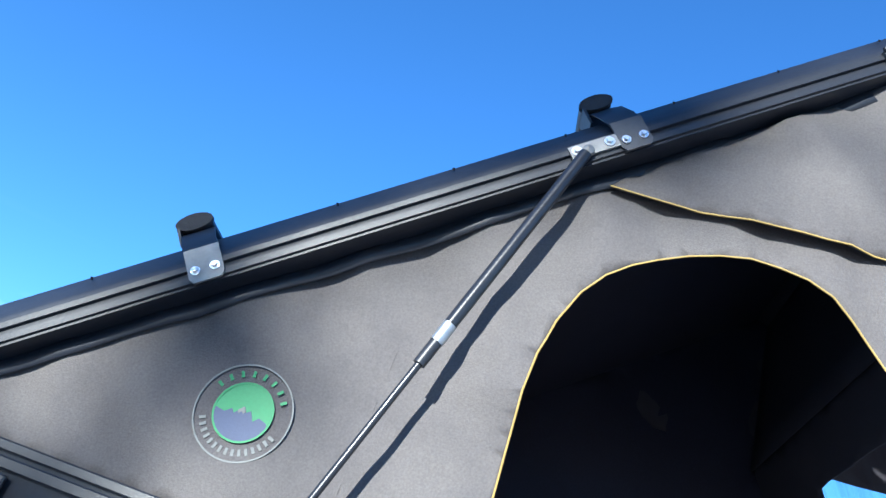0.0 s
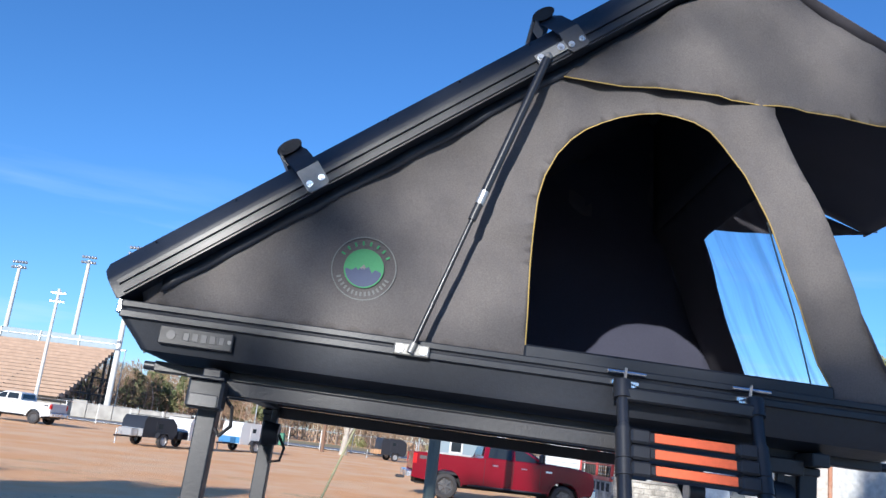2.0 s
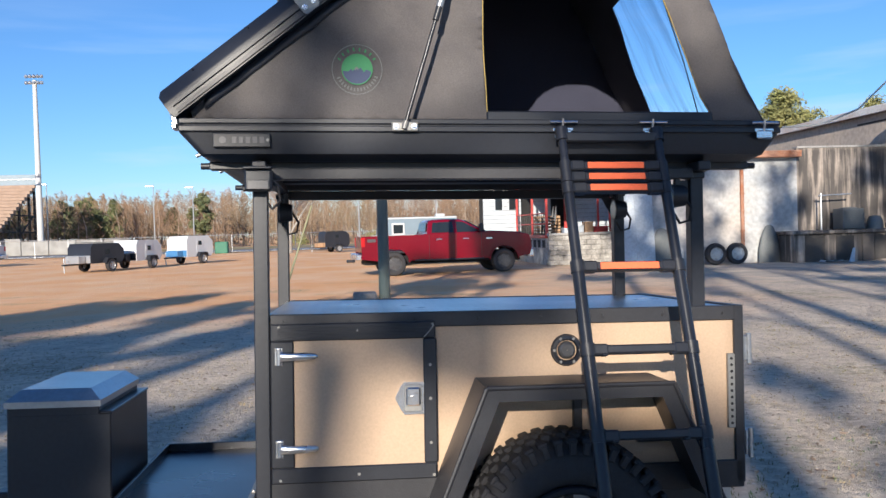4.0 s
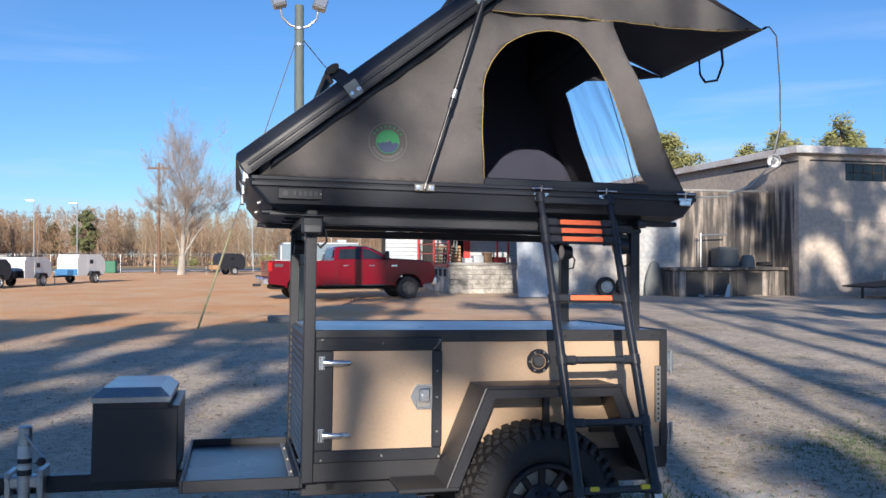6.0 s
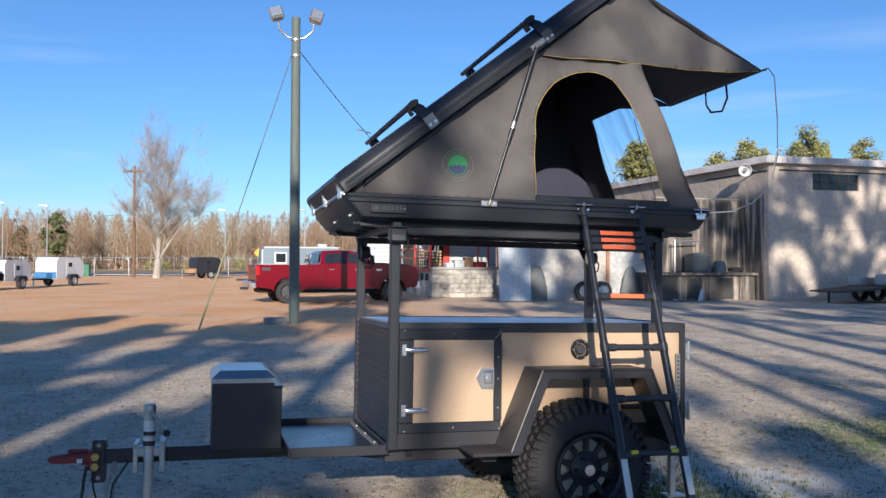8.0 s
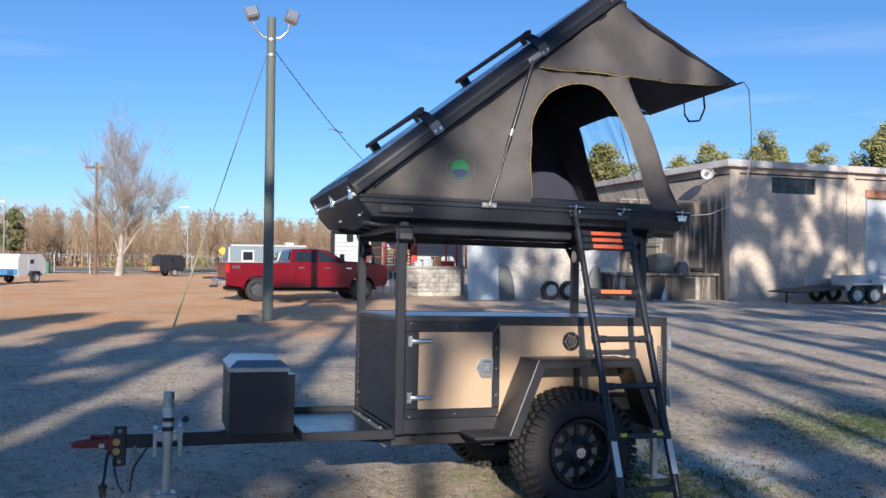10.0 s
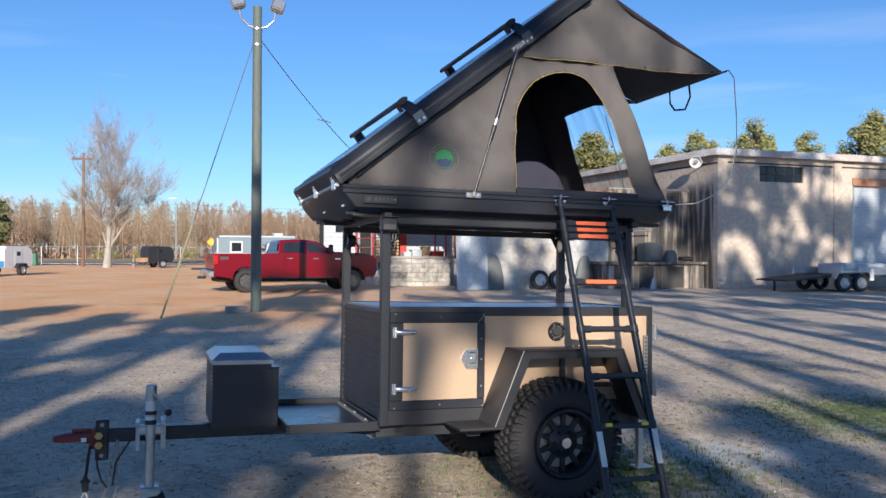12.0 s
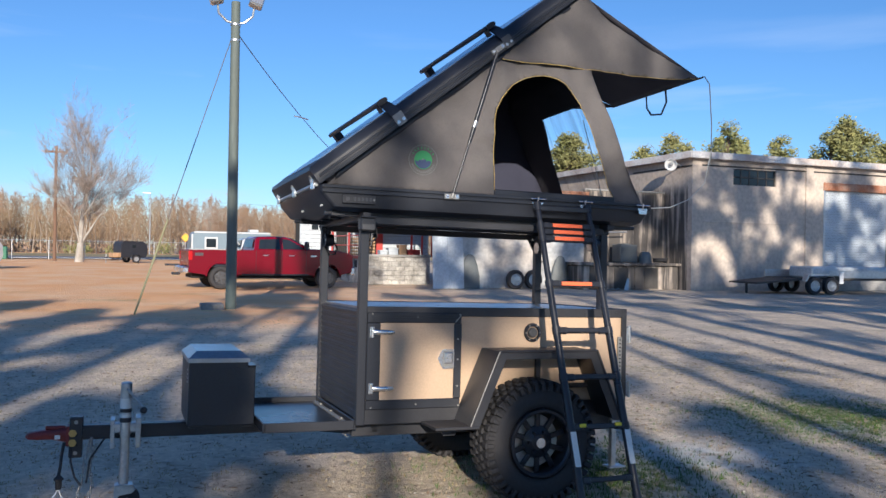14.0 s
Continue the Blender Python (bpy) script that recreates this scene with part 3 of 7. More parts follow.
def spotlight(parent, c, square=True, towards=-1):
    """A work lamp hung from the rack."""
    x, y, z = c
    if square:
        b = part("work_lamp", Geo().box(x - 0.05, x + 0.05, y - 0.035, y + 0.03, z - 0.045, z + 0.04, 0.008), "black_paint", parent, "square black work lamp")
        g = Geo()
        for i in range(5):
            g.box(x - 0.046 + i * 0.02, x - 0.038 + i * 0.02, y + 0.028, y + 0.045, z - 0.04, z + 0.034, 0.002)
        part("cooling_fin", g, "black_paint", b)
        part("lens", Geo().box(x - 0.04, x + 0.04, y - 0.039, y - 0.034, z - 0.04, z - 0.005, 0.003), "plate_grey", b)
        part("visor", Geo().box(x - 0.053, x + 0.053, y - 0.06, y - 0.03, z + 0.034, z + 0.044, 0.003), "black_paint", b)
        part("cable", Geo().pipe([(x + 0.04, y + 0.03, z), (x + 0.07, y + 0.03, z - 0.03), (x + 0.075, y + 0.03, z - 0.08), (x + 0.045, y + 0.04, z - 0.11), (x + 0.03, y + 0.04, z - 0.09)], 0.006, 6), "rubber", b)
    else:
        b = part("work_lamp", Geo().cyl((x - 0.03, y, z), (x + 0.03, y, z), 0.05, 0.042, 20), "black_paint", parent, "round black work lamp")
        part("lens", Geo().cyl((x - 0.034, y, z), (x - 0.028, y, z), 0.044, n=20), "lens", b)
        part("bracket", Geo().box(x - 0.012, x + 0.012, y - 0.01, y + 0.01, z + 0.04, z + 0.1, 0.003), "black_paint", b)
        part("cable", Geo().pipe([(x + 0.03, y, z), (x + 0.06, y, z - 0.05), (x + 0.05, y, z - 0.1), (x + 0.01, y, z - 0.11), (x - 0.02, y, z - 0.06)], 0.006, 6), "rubber", b)


def build_trailer():
    t = thing("off_road_trailer", (0.95, 0.55, 0.02), "tan and black off-road camping trailer parked on trodden earth", "trailer", m=T)
    L, W, B, H = TUB_L, TUB_W, TUB_B, TUB_T
    part("body", Geo().box(0.02, L - 0.02, 0.006, W - 0.006, B + 0.02, H - 0.012, 0.004), "tan", t, "tan composite side panels")
    top = part("top_plate", Geo().box(0.012, L - 0.004, 0.004, W - 0.004, H - 0.010, H + 0.004, 0.002), "tread", t, "aluminium tread plate lid")
    # edge trims
    g = Geo().box(0.03, L, -0.006, 0.03, H - 0.05, H + 0.008, 0.003)
    trim = part("edge_trim", g, "fender_black", t, "black angle trim with bolts")
    for i in range(8):
        part("trim_bolt", bolt(Geo(), (0.08 + i * 0.25, -0.006, H - 0.022), r=0.006, h=0.006), "fender_black", trim)
    part("edge_trim", Geo().box(0.03, L, W - 0.03, W + 0.006, H - 0.05, H + 0.008, 0.003), "fender_black", t)
    part("edge_trim", Geo().box(L - 0.035, L + 0.005, -0.008, W + 0.008, B - 0.01, H + 0.010, 0.003), "fender_black", t)
    # front wall of ribbed sheet
    front = part("front_panel", Geo().box(-0.012, 0.02, 0.02, W - 0.02, B, H - 0.01, 0.003), "black_paint", t, "black ribbed front wall")
    for k in range(17):
        z = B + 0.03 + k * 0.039
        part("rib", Geo().prism([(-0.011, z), (-0.022, z + 0.006), (-0.022, z + 0.018), (-0.011, z + 0.024)], "y", 0.035, W - 0.035), "black_paint", front)
    # skirt and chassis
    part("skirt", Geo().box(0.0, L, -0.008, 0.03, B - 0.03, B + 0.08, 0.004), "fender_black", t)
    part("skirt", Geo().box(0.0, L, W - 0.03, W + 0.008, B - 0.03, B + 0.08, 0.004), "fender_black", t)
    for y in (0.1, W - 0.16):
        part("chassis_rail", Geo().box(-0.02, L - 0.05, y, y + 0.06, B - 0.12, B - 0.03, 0.005), "fender_black", t)
    for x in (0.1, 0.7, 1.5):
        part("cross_member", Geo().box(x, x + 0.05, 0.1, W - 0.1, B - 0.1, B - 0.035, 0.004), "fender_black", t)
    part("floor_pan", Geo().box(0.02, L - 0.03, 0.02, W - 0.02, B - 0.034, B - 0.02, 0.002), "black_paint", t)
    part("axle", Geo().cyl((1.13, 0.05, 0.41), (1.13, W - 0.05, 0.41), 0.035, n=14), "fender_black", t)
    for y in (0.13, W - 0.13):
        g = Geo()
        for k in range(3):
            w = 0.42 - 0.1 * k
            g.sheet(lambda u, v, w=w, k=k, y=y: (1.13 + (u - 0.5) * 2 * w, y - 0.03 + v * 0.06, 0.37 + 0.09 * (2 * u - 1) ** 2 * (w / 0.42) - 0.012 * k), 12, 1)
        part("leaf_spring", g, "fender_black", t)
    # side door, framed in black
    door = part("door", Geo().box(0.117, 0.625, -0.012, 0.01, 0.66, 1.158, 0.003), "tan", t, "tan hatch door in a black frame")
    for nm, c in (("door_frame", (0.030, 0.66, 1.152, 1.218)), ("door_frame", (0.030, 0.66, 0.612, 0.672)),
                  ("door_frame", (0.030, 0.118, 0.672, 1.152)), ("door_frame", (0.612, 0.664, 0.672, 1.152))):
        part(nm, Geo().box(c[0], c[1], -0.020, 0.008, c[2], c[3], 0.005), "black_paint", door)
    g = Geo()
    for k in range(4):
        g.box(0.06, 0.652, -0.0235, -0.019, 1.162 + k * 0.013, 1.168 + k * 0.013, 0.001)
    part("frame_rib", g, "black_paint", door)
    for x, z in ((0.064, 1.206), (0.648, 1.206), (0.064, 0.626), (0.648, 0.626), (0.36, 1.19), (0.638, 0.92), (0.36, 0.64), (0.638, 1.05), (0.638, 0.75)):
        part("frame_screw", bolt(Geo(), (x, -0.020, z), r=0.004, h=0.004), "zinc", door)
    part("corner_wire", Geo().pipe([(0.615, -0.023, 1.158), (0.635, -0.026, 1.18), (0.655, -0.023, 1.205)], 0.003, 6), "zinc", door)
    hinge(door, 0.075, 1.095)
    hinge(door, 0.075, 0.745)
    # paddle latch
    g = Geo().prism([(0.500, 0.925), (0.522, 0.97), (0.535, 0.985), (0.612, 0.985), (0.612, 0.862), (0.535, 0.862), (0.522, 0.88)], "y", -0.024, -0.010)
    latch = part("latch", g, "chrome", door, "chrome paddle latch")
    part("latch_dish", Geo().box(0.535, 0.605, -0.027, -0.022, 0.872, 0.975, 0.004), "zinc", latch)
    part("latch_paddle", Geo().box(0.542, 0.598, -0.038, -0.024, 0.895, 0.966, 0.006), "chrome", latch)
    part("lock_barrel", Geo().cyl((0.57, -0.044, 0.925), (0.57, -0.03, 0.925), 0.012, n=14), "chrome", latch)
    # filler cap
    c = (1.183, 0, 1.085)
    cap = part("filler_cap", Geo().lathe([(0.001, -0.01), (0.062, -0.01), (0.064, -0.004), (0.058, 0.008), (0.045, 0.010), (0.040, 0.0)], (c[0], -0.002, c[2] + 0.005), (0, -1, 0), 36), "black_gloss", t, "round black filler cap")
    part("cap_knob", Geo().lathe([(0.001, 0.016), (0.024, 0.016), (0.032, 0.010), (0.036, -0.004)], (c[0], -0.002, c[2] + 0.005), (0, -1, 0), 24), "plate_grey", cap)
    for k in range(6):
        a = k * math.pi / 3
        part("cap_screw", bolt(Geo(), (c[0] + 0.052 * math.cos(a), -0.011, c[2] + 0.005 + 0.052 * math.sin(a)), r=0.004, h=0.004), "zinc", cap)
    # fenders: plates bent over the wheel, with a lip
    for side, y_in, y_out in ((-1, 0.0, -0.285), (1, W, W + 0.285)):
        path = [(0.628, 0.535), (0.815, 0.992), (1.512, 0.992), (1.705, 0.535)]
        inner = [(0.652, 0.535), (0.832, 0.976), (1.495, 0.976), (1.681, 0.535)]
        fender = part("fender", Geo().prism(path + inner[::-1], "y", y_in, y_out), "fender_black", t, "folded black steel fender")
        lip = [(0.69, 0.535), (0.86, 0.942), (1.467, 0.942), (1.643, 0.535)]
        part("fender_lip", Geo().prism(inner + lip[::-1], "y", y_out, y_out - side * 0.012), "fender_black", fender)
        g = Geo()
        for k in range(3):
            g.cyl((path[k][0], y_out + side * 0.001, path[k][1]), (path[k + 1][0], y_out + side * 0.001, path[k + 1][1]), 0.009, n=8)
        part("edge_rod", g, "fender_black", fender)
        # the upright bar takes the place of the ladder rail's shadow on the panel
        part("brace", Geo().box(1.2, 1.235, y_in + side * 0.003, y_in + side * 0.03, 0.6, 0.98, 0.003), "fender_black", fender)
        part("brace", Geo().box(1.46, 1.66, y_in + side * 0.003, y_in + side * 0.025, 0.72, 0.75, 0.003), "fender_black", fender)
        part("step_plate", Geo().box(0.40, 0.69, y_in + side * 0.02, y_out, 0.515, 0.535, 0.004), "fender_black", fender, "flat black step in front of the wheel")
        part("step_bracket", Geo().prism([(0.5, 0.515), (0.66, 0.515), (0.62, 0.44), (0.54, 0.44)], "y", y_in + side * 0.03, y_in + side * 0.05), "fender_black", fender)
    wheel(t, 1.13, 0.405, -0.275, -0.005, -1)
    wheel(t, 1.13, 0.405, W + 0.275, W + 0.005, 1)
    # tail hardware
    g = Geo().box(1.845, 1.875, -0.012, 0.004, 0.76, 1.06, 0.002)
    strip = part("perforated_strip", g, "zinc", t, "zinc strip with punched holes")
    for k in range(11):
        part("hole", Geo().cyl((1.86, -0.0135, 0.78 + k * 0.026), (1.86, -0.011, 0.78 + k * 0.026), 0.006, n=8), "dark", strip)
    for z in (0.7, 1.08):
        part("tail_hinge", Geo().box(L + 0.004, L + 0.035, -0.012, 0.02, z - 0.05, z + 0.05, 0.004), "galv", t, "grey tailgate hinge")
        part("tail_hinge_pin", Geo().cyl((L + 0.025, -0.012, z - 0.06), (L + 0.025, -0.012, z + 0.06), 0.01, n=10), "galv", t)
    part("stabiliser_leg", Geo().box(L - 0.08, L - 0.04, 0.03, 0.07, 0.16, B, 0.004), "galv", t)
    part("stabiliser_foot", Geo().box(L - 0.11, L + 0.02, 0.0, 0.1, 0.15, 0.162, 0.003), "galv", t)
    # rack: posts, crossbars, rails
    posts = [(0.0, 0.0, B - 0.03), (0.0, W - 0.05, B - 0.03), (1.745, 0.05, H), (1.745, W - 0.10, H)]
    for x, y, z in posts:
        p = part("rack_post", Geo().box(x - 0.028, x + 0.028, y - 0.02, y + 0.034, z, 1.795, 0.004), "black_paint", t, "square black steel post")
        part("post_cap", Geo().box(x - 0.034, x + 0.034, y - 0.026, y + 0.04, 1.772, 1.797, 0.004), "black_paint", p)
    for x in (0.0, 1.745):
        bar = part("rack_crossbar", Geo().box(x - 0.026, x + 0.026, -0.05, W + 0.06, 1.797, 1.835, 0.004), "fender_black", t)
        part("crossbar_slot", Geo().box(x - 0.006, x + 0.006, -0.04, W + 0.05, 1.834, 1.838, 0.001), "dark", bar)
    for y in (0.0, W - 0.05):
        part("rack_rail", Geo().box(0.028, 1.718, y - 0.005, y + 0.045, 1.768, 1.812, 0.004), "fender_black", t)
    for y in (0.0, W):
        g = Geo().prism([(1.66, 1.766), (1.745 - 0.03, 1.766), (1.745 - 0.03, 1.67)], "y", y + 0.045 if y == 0 else y - 0.09, y + 0.055 if y == 0 else y - 0.08)
        part("gusset", g, "black_paint", t)
    spotlight(t, (0.0, -0.055, 1.765))
    spotlight(t, (0.02, W - 0.09, 1.70), square=False)
    spotlight(t, (1.73, W - 0.17, 1.70), square=False)
    spotlight(t, (1.66, 0.03, 1.70), square=False)
    # tongue, tray, jack and coupler
    yt = 0.55
    tongue = part("tongue", Geo().box(-1.60, 0.2, yt - 0.04, yt + 0.04, 0.405, 0.49, 0.006), "black_paint", t, "black box-section drawbar")
    for s in (-1, 1):
        part("drawbar_brace", Geo().prism([(0.0, yt + s * 0.42), (0.06, yt + s * 0.42), (-0.42, yt + s * 0.03), (-0.5, yt + s * 0.03)], "z", 0.44, 0.5), "black_paint", tongue)
    tray = part("front_tray", Geo().box(-0.585, -0.02, 0.02, 1.09, 0.497, 0.512, 0.003), "black_gloss", t, "black steel tray with a raised rim")
    for c in ((-0.59, -0.575, 0.012, 1.098), (-0.032, -0.018, 0.012, 1.098)):
        part("tray_rim", Geo().box(c[0], c[1], c[2], c[3], 0.49, 0.548, 0.003), "black_paint", tray)
    for y in (0.012, 1.084):
        part("tray_rim", Geo().box(-0.575, -0.032, y, y + 0.014, 0.49, 0.548, 0.003), "black_paint", tray)
    part("tray_slide", Geo().box(-0.075, -0.05, 0.06, 0.99, 0.513, 0.53, 0.003), "zinc", tray, "bare metal slide along the tub")
    for y in (0.2, 0.5, 0.8):
        part("slide_bolt", bolt(Geo(), (-0.062, y, 0.529), (0, 0, 1), 0.008, 0.01), "zinc", tray)
    part("box_bearer", Geo().box(-0.99, -0.62, yt - 0.30, yt + 0.30, 0.492, 0.512, 0.003), "black_paint", tongue)
    # jack
    jx, jy = -1.35, yt - 0.10
    jack = part("jack", Geo().cyl((jx, jy, 0.13), (jx, jy, 0.745), 0.029, n=20), "galv", t, "galvanised swivel jack with crank and caster")
    part("jack_tube", Geo().cyl((jx, jy, 0.44), (jx, jy, 0.75), 0.033, n=20), "galv", jack)
    part("jack_top", Geo().cyl((jx, jy, 0.748), (jx, jy, 0.757), 0.034, 0.028, 20), "galv", jack)
    for z0, z1, mt in ((0.60, 0.66, "white_label"), (0.575, 0.598, "black_paint"), (0.545, 0.565, "white_label"), (0.515, 0.543, "black_paint")):
        part("jack_sticker", Geo().cyl((jx, jy, z0), (jx, jy, z1), 0.0338, n=20, caps=False), mt, jack)
    part("crank", Geo().pipe([(jx, jy - 0.02, 0.715), (jx + 0.01, jy - 0.055, 0.715), (jx + 0.09, jy - 0.06, 0.62), (jx + 0.10, jy - 0.10, 0.60)], 0.007, 8), "galv", jack)
    part("crank_knob", Geo().lathe([(0.001, 0), (0.017, 0.004), (0.021, 0.02), (0.017, 0.045), (0.001, 0.05)], (jx + 0.10, jy - 0.095, 0.60), (0, -1, 0), 16), "rubber", jack)
    part("jack_mount", Geo().box(jx - 0.085, jx - 0.06, jy - 0.02, jy + 0.14, 0.36, 0.53, 0.004), "galv", jack)
    part("jack_mount", Geo().box(jx + 0.06, jx + 0.09, jy - 0.02, jy + 0.14, 0.36, 0.54, 0.004), "galv", jack)
    part("jack_collar", Geo().box(jx - 0.085, jx + 0.09, jy - 0.015, jy + 0.06, 0.45, 0.51, 0.008), "galv", jack)
    for z in (0.385, 0.5):
        part("mount_bolt", bolt(Geo(), (jx + 0.075, jy - 0.02, z), r=0.01, h=0.012), "galv", jack)
        part("mount_bolt", bolt(Geo(), (jx - 0.072, jy - 0.02, z), r=0.01, h=0.012), "galv", jack)
    part("caster_fork", Geo().prism([(jx - 0.055, 0.03), (jx - 0.05, 0.125), (jx - 0.02, 0.14), (jx + 0.05, 0.14), (jx + 0.07, 0.11), (jx + 0.05, 0.09), (jx - 0.02, 0.08)], "y", jy - 0.045, jy - 0.037), "galv", jack)
    part("caster_fork", Geo().prism([(jx - 0.055, 0.03), (jx - 0.05, 0.125), (jx - 0.02, 0.14), (jx + 0.05, 0.14), (jx + 0.07, 0.11), (jx + 0.05, 0.09), (jx - 0.02, 0.08)], "y", jy + 0.037, jy + 0.045), "galv", jack)
    part("fork_crown", Geo().box(jx - 0.05, jx + 0.055, jy - 0.045, jy + 0.045, 0.128, 0.142, 0.004), "galv", jack)
    part("caster", Geo().lathe([(0.01, -0.03), (0.06, -0.03), (0.073, -0.018), (0.073, 0.018), (0.06, 0.03), (0.01, 0.03)], (jx + 0.025, jy, 0.048), (0, 1, 0), 28), "rubber", jack)
    # adjustable coupler
    plate = part("coupler_channel", Geo().box(-1.665, -1.59, yt - 0.055, yt + 0.055, 0.30, 0.545, 0.006), "black_paint", t)
    for z in (0.33, 0.38, 0.44, 0.515):
        part("channel_hole", Geo().cyl((-1.628, yt - 0.058, z), (-1.628, yt - 0.052, z), 0.012, n=12), "zinc" if z in (0.33, 0.515) else "dark", plate)
    for z in (0.395, 0.452):
        part("coupler_bolt", Geo().cyl((-1.645, yt - 0.075, z), (-1.645, yt - 0.05, z), 0.024, 0.018, 6), "brass", plate)
    rings = []
    for x, hy, z0, z1 in ((-1.64, 0.045, 0.385, 0.475), (-1.70, 0.045, 0.395, 0.475), (-1.76, 0.04, 0.41, 0.47), (-1.84, 0.045, 0.41, 0.465), (-1.89, 0.04, 0.415, 0.455), (-1.905, 0.02, 0.425, 0.445)):
        zc, hz = (z0 + z1) / 2, (z1 - z0) / 2
        rings.append([(x, yt + hy * math.copysign(abs(math.cos(a)) ** 0.6, math.cos(a)), zc + hz * math.copysign(abs(math.sin(a)) ** 0.6, math.sin(a))) for a in [2 * math.pi * i / 16 for i in range(16)]])
    coupler = part("coupler", Geo().loft(rings), "red_coupler", t, "worn red ball coupler")
    part("coupler_lever", Geo().box(-1.80, -1.69, yt - 0.014, yt + 0.014, 0.468, 0.49, 0.005), "red_coupler", coupler)
    part("coupler_sticker", Geo().box(-1.745, -1.715, yt - 0.049, yt - 0.044, 0.415, 0.44, 0.001), "white_label", coupler)
    part("coupler_clamp", Geo().box(-1.685, -1.662, yt - 0.05, yt + 0.05, 0.37, 0.49, 0.004), "red_coupler", coupler)
    cable = part("light_cable", Geo().pipe([(-1.69, yt - 0.06, 0.40), (-1.70, yt - 0.07, 0.33), (-1.705, yt - 0.08, 0.26), (-1.71, yt - 0.08, 0.22)], 0.009, 8), "rubber", t)
    part("cable_plug", Geo().lathe([(0.001, 0.0), (0.016, 0.0), (0.02, 0.02), (0.02, 0.05), (0.028, 0.055), (0.028, 0.065), (0.012, 0.08), (0.008, 0.1)], (-1.712, yt - 0.08, 0.125), (0, 0, 1), 16), "rubber", cable)
    for dx in (-0.05, 0.035):
        part("loose_wire", Geo().pipe([(-1.712, yt - 0.08, 0.13), (-1.712 + dx * 0.4, yt - 0.085, 0.09), (-1.712 + dx, yt - 0.09, 0.062)], 0.004, 6), "white_label", cable)
    part("breakaway_cable", Geo().pipe([(-1.655, yt - 0.06, 0.38), (-1.65, yt - 0.075, 0.28), (-1.625, yt - 0.08, 0.19), (-1.59, yt - 0.08, 0.14)], 0.006, 8), "rubber", t)
    part("wiring_loom", Geo().pipe([(-1.46, yt - 0.045, 0.42), (-1.50, yt - 0.06, 0.36), (-1.545, yt - 0.07, 0.29), (-1.56, yt - 0.07, 0.15)], 0.006, 8), "rubber", t)
    chain = part("safety_chain", Geo().box(-1.55, -1.53, yt - 0.055, yt - 0.035, 0.39, 0.42, 0.004), "zinc", t, "zinc safety chain hanging to the ground")
    for c in range(2):
        for k in range(13):
            cx = -1.535 - 0.02 * c + 0.006 * math.sin(k * 0.9 + c) - 0.004 * k * c
            z = 0.385 - k * 0.027
            ring = [(cx + 0.008 * math.cos(a) * (1 if k % 2 else 0.25), yt - 0.06 - 0.012 * c + 0.008 * math.cos(a) * (0.25 if k % 2 else 1), z + 0.017 * math.sin(a)) for a in [2 * math.pi * i / 10 for i in range(11)]]
            part("chain_link", Geo().pipe(ring, 0.0032, 5), "zinc", chain)
    return t


def build_tongue_box():
    b = thing("storage_box", (-0.81, 0.5, 0.515), "black steel storage box with sloped lid edges on a drawbar", "toolbox", m=T)
    x0, x1, y0, y1 = -1.005, -0.612, 0.20, 0.80
    body = part("box_body", Geo().box(x0, x1, y0, y1, 0.513, 0.868, 0.005), "black_paint", b)
    part("box_body", Geo().box(x0, x1 - 0.045, y0 + 0.001, y1 - 0.001, 0.86, 0.91, 0.004), "black_paint", b)
    rings = []
    for z, d in ((0.895, -0.008), (0.92, -0.008), (0.957, 0.035), (0.963, 0.042)):
        rings.append([(x0 + d, y0 + d, z), (x1 - 0.045 - d, y0 + d, z), (x1 - 0.045 - d, y1 - d, z), (x0 + d, y1 - d, z)])
    part("lid", Geo().loft(rings), "lid_metal", b, "black satin lid that mirrors the sky")
    part("ledge", Geo().box(x1 - 0.046, x1 + 0.004, y0 - 0.003, y1 + 0.003, 0.866, 0.876, 0.003), "black_gloss", b)
    for k in range(4):
        part("latch_stud", Geo().cyl((x0 - 0.004, y0 + 0.1, 0.77 + k * 0.024), (x0 + 0.004, y0 + 0.1, 0.77 + k * 0.024), 0.006, n=8), "white_label", b)
    return b


# tent: the upper shell's own axes, u along the slope, n square to it
O_X, O_Z, TILT = -0.30, 1.995, radians(38.4)


def U(u, y, n):
    return (O_X + u * math.cos(TILT) - n * math.sin(TILT), y, O_Z + u * math.sin(TILT) + n * math.cos(TILT))


Y0, Y1 = -0.055, 1.365      # the shell's sides


def arch_outline():
    """Door opening in the tent's side."""
    pts = [(0.878, 2.03), (0.872, 2.16), (0.866, 2.28), (0.862, 2.40), (0.866, 2.49), (0.882, 2.57), (0.912, 2.642), (0.950, 2.695), (0.995, 2.742), (1.045, 2.775), (1.10, 2.802), (1.16, 2.820),
           (1.22, 2.828), (1.28, 2.828), (1.335, 2.812), (1.385, 2.788), (1.43, 2.754), (1.472, 2.712), (1.51, 2.664), (1.545, 2.604), (1.575, 2.54), (1.605, 2.46), (1.64, 2.375),
           (1.675, 2.293), (1.71, 2.215), (1.745, 2.14), (1.797, 2.03)]
    return pts


def inside(p, poly):
    x, y, c = p[0], p[1], False
    for i in range(len(poly)):
        (x0, y0), (x1, y1) = poly[i], poly[i - 1]
        if (y0 > y) != (y1 > y) and x < (x1 - x0) * (y - y0) / (y1 - y0) + x0:
            c = not c
    return c


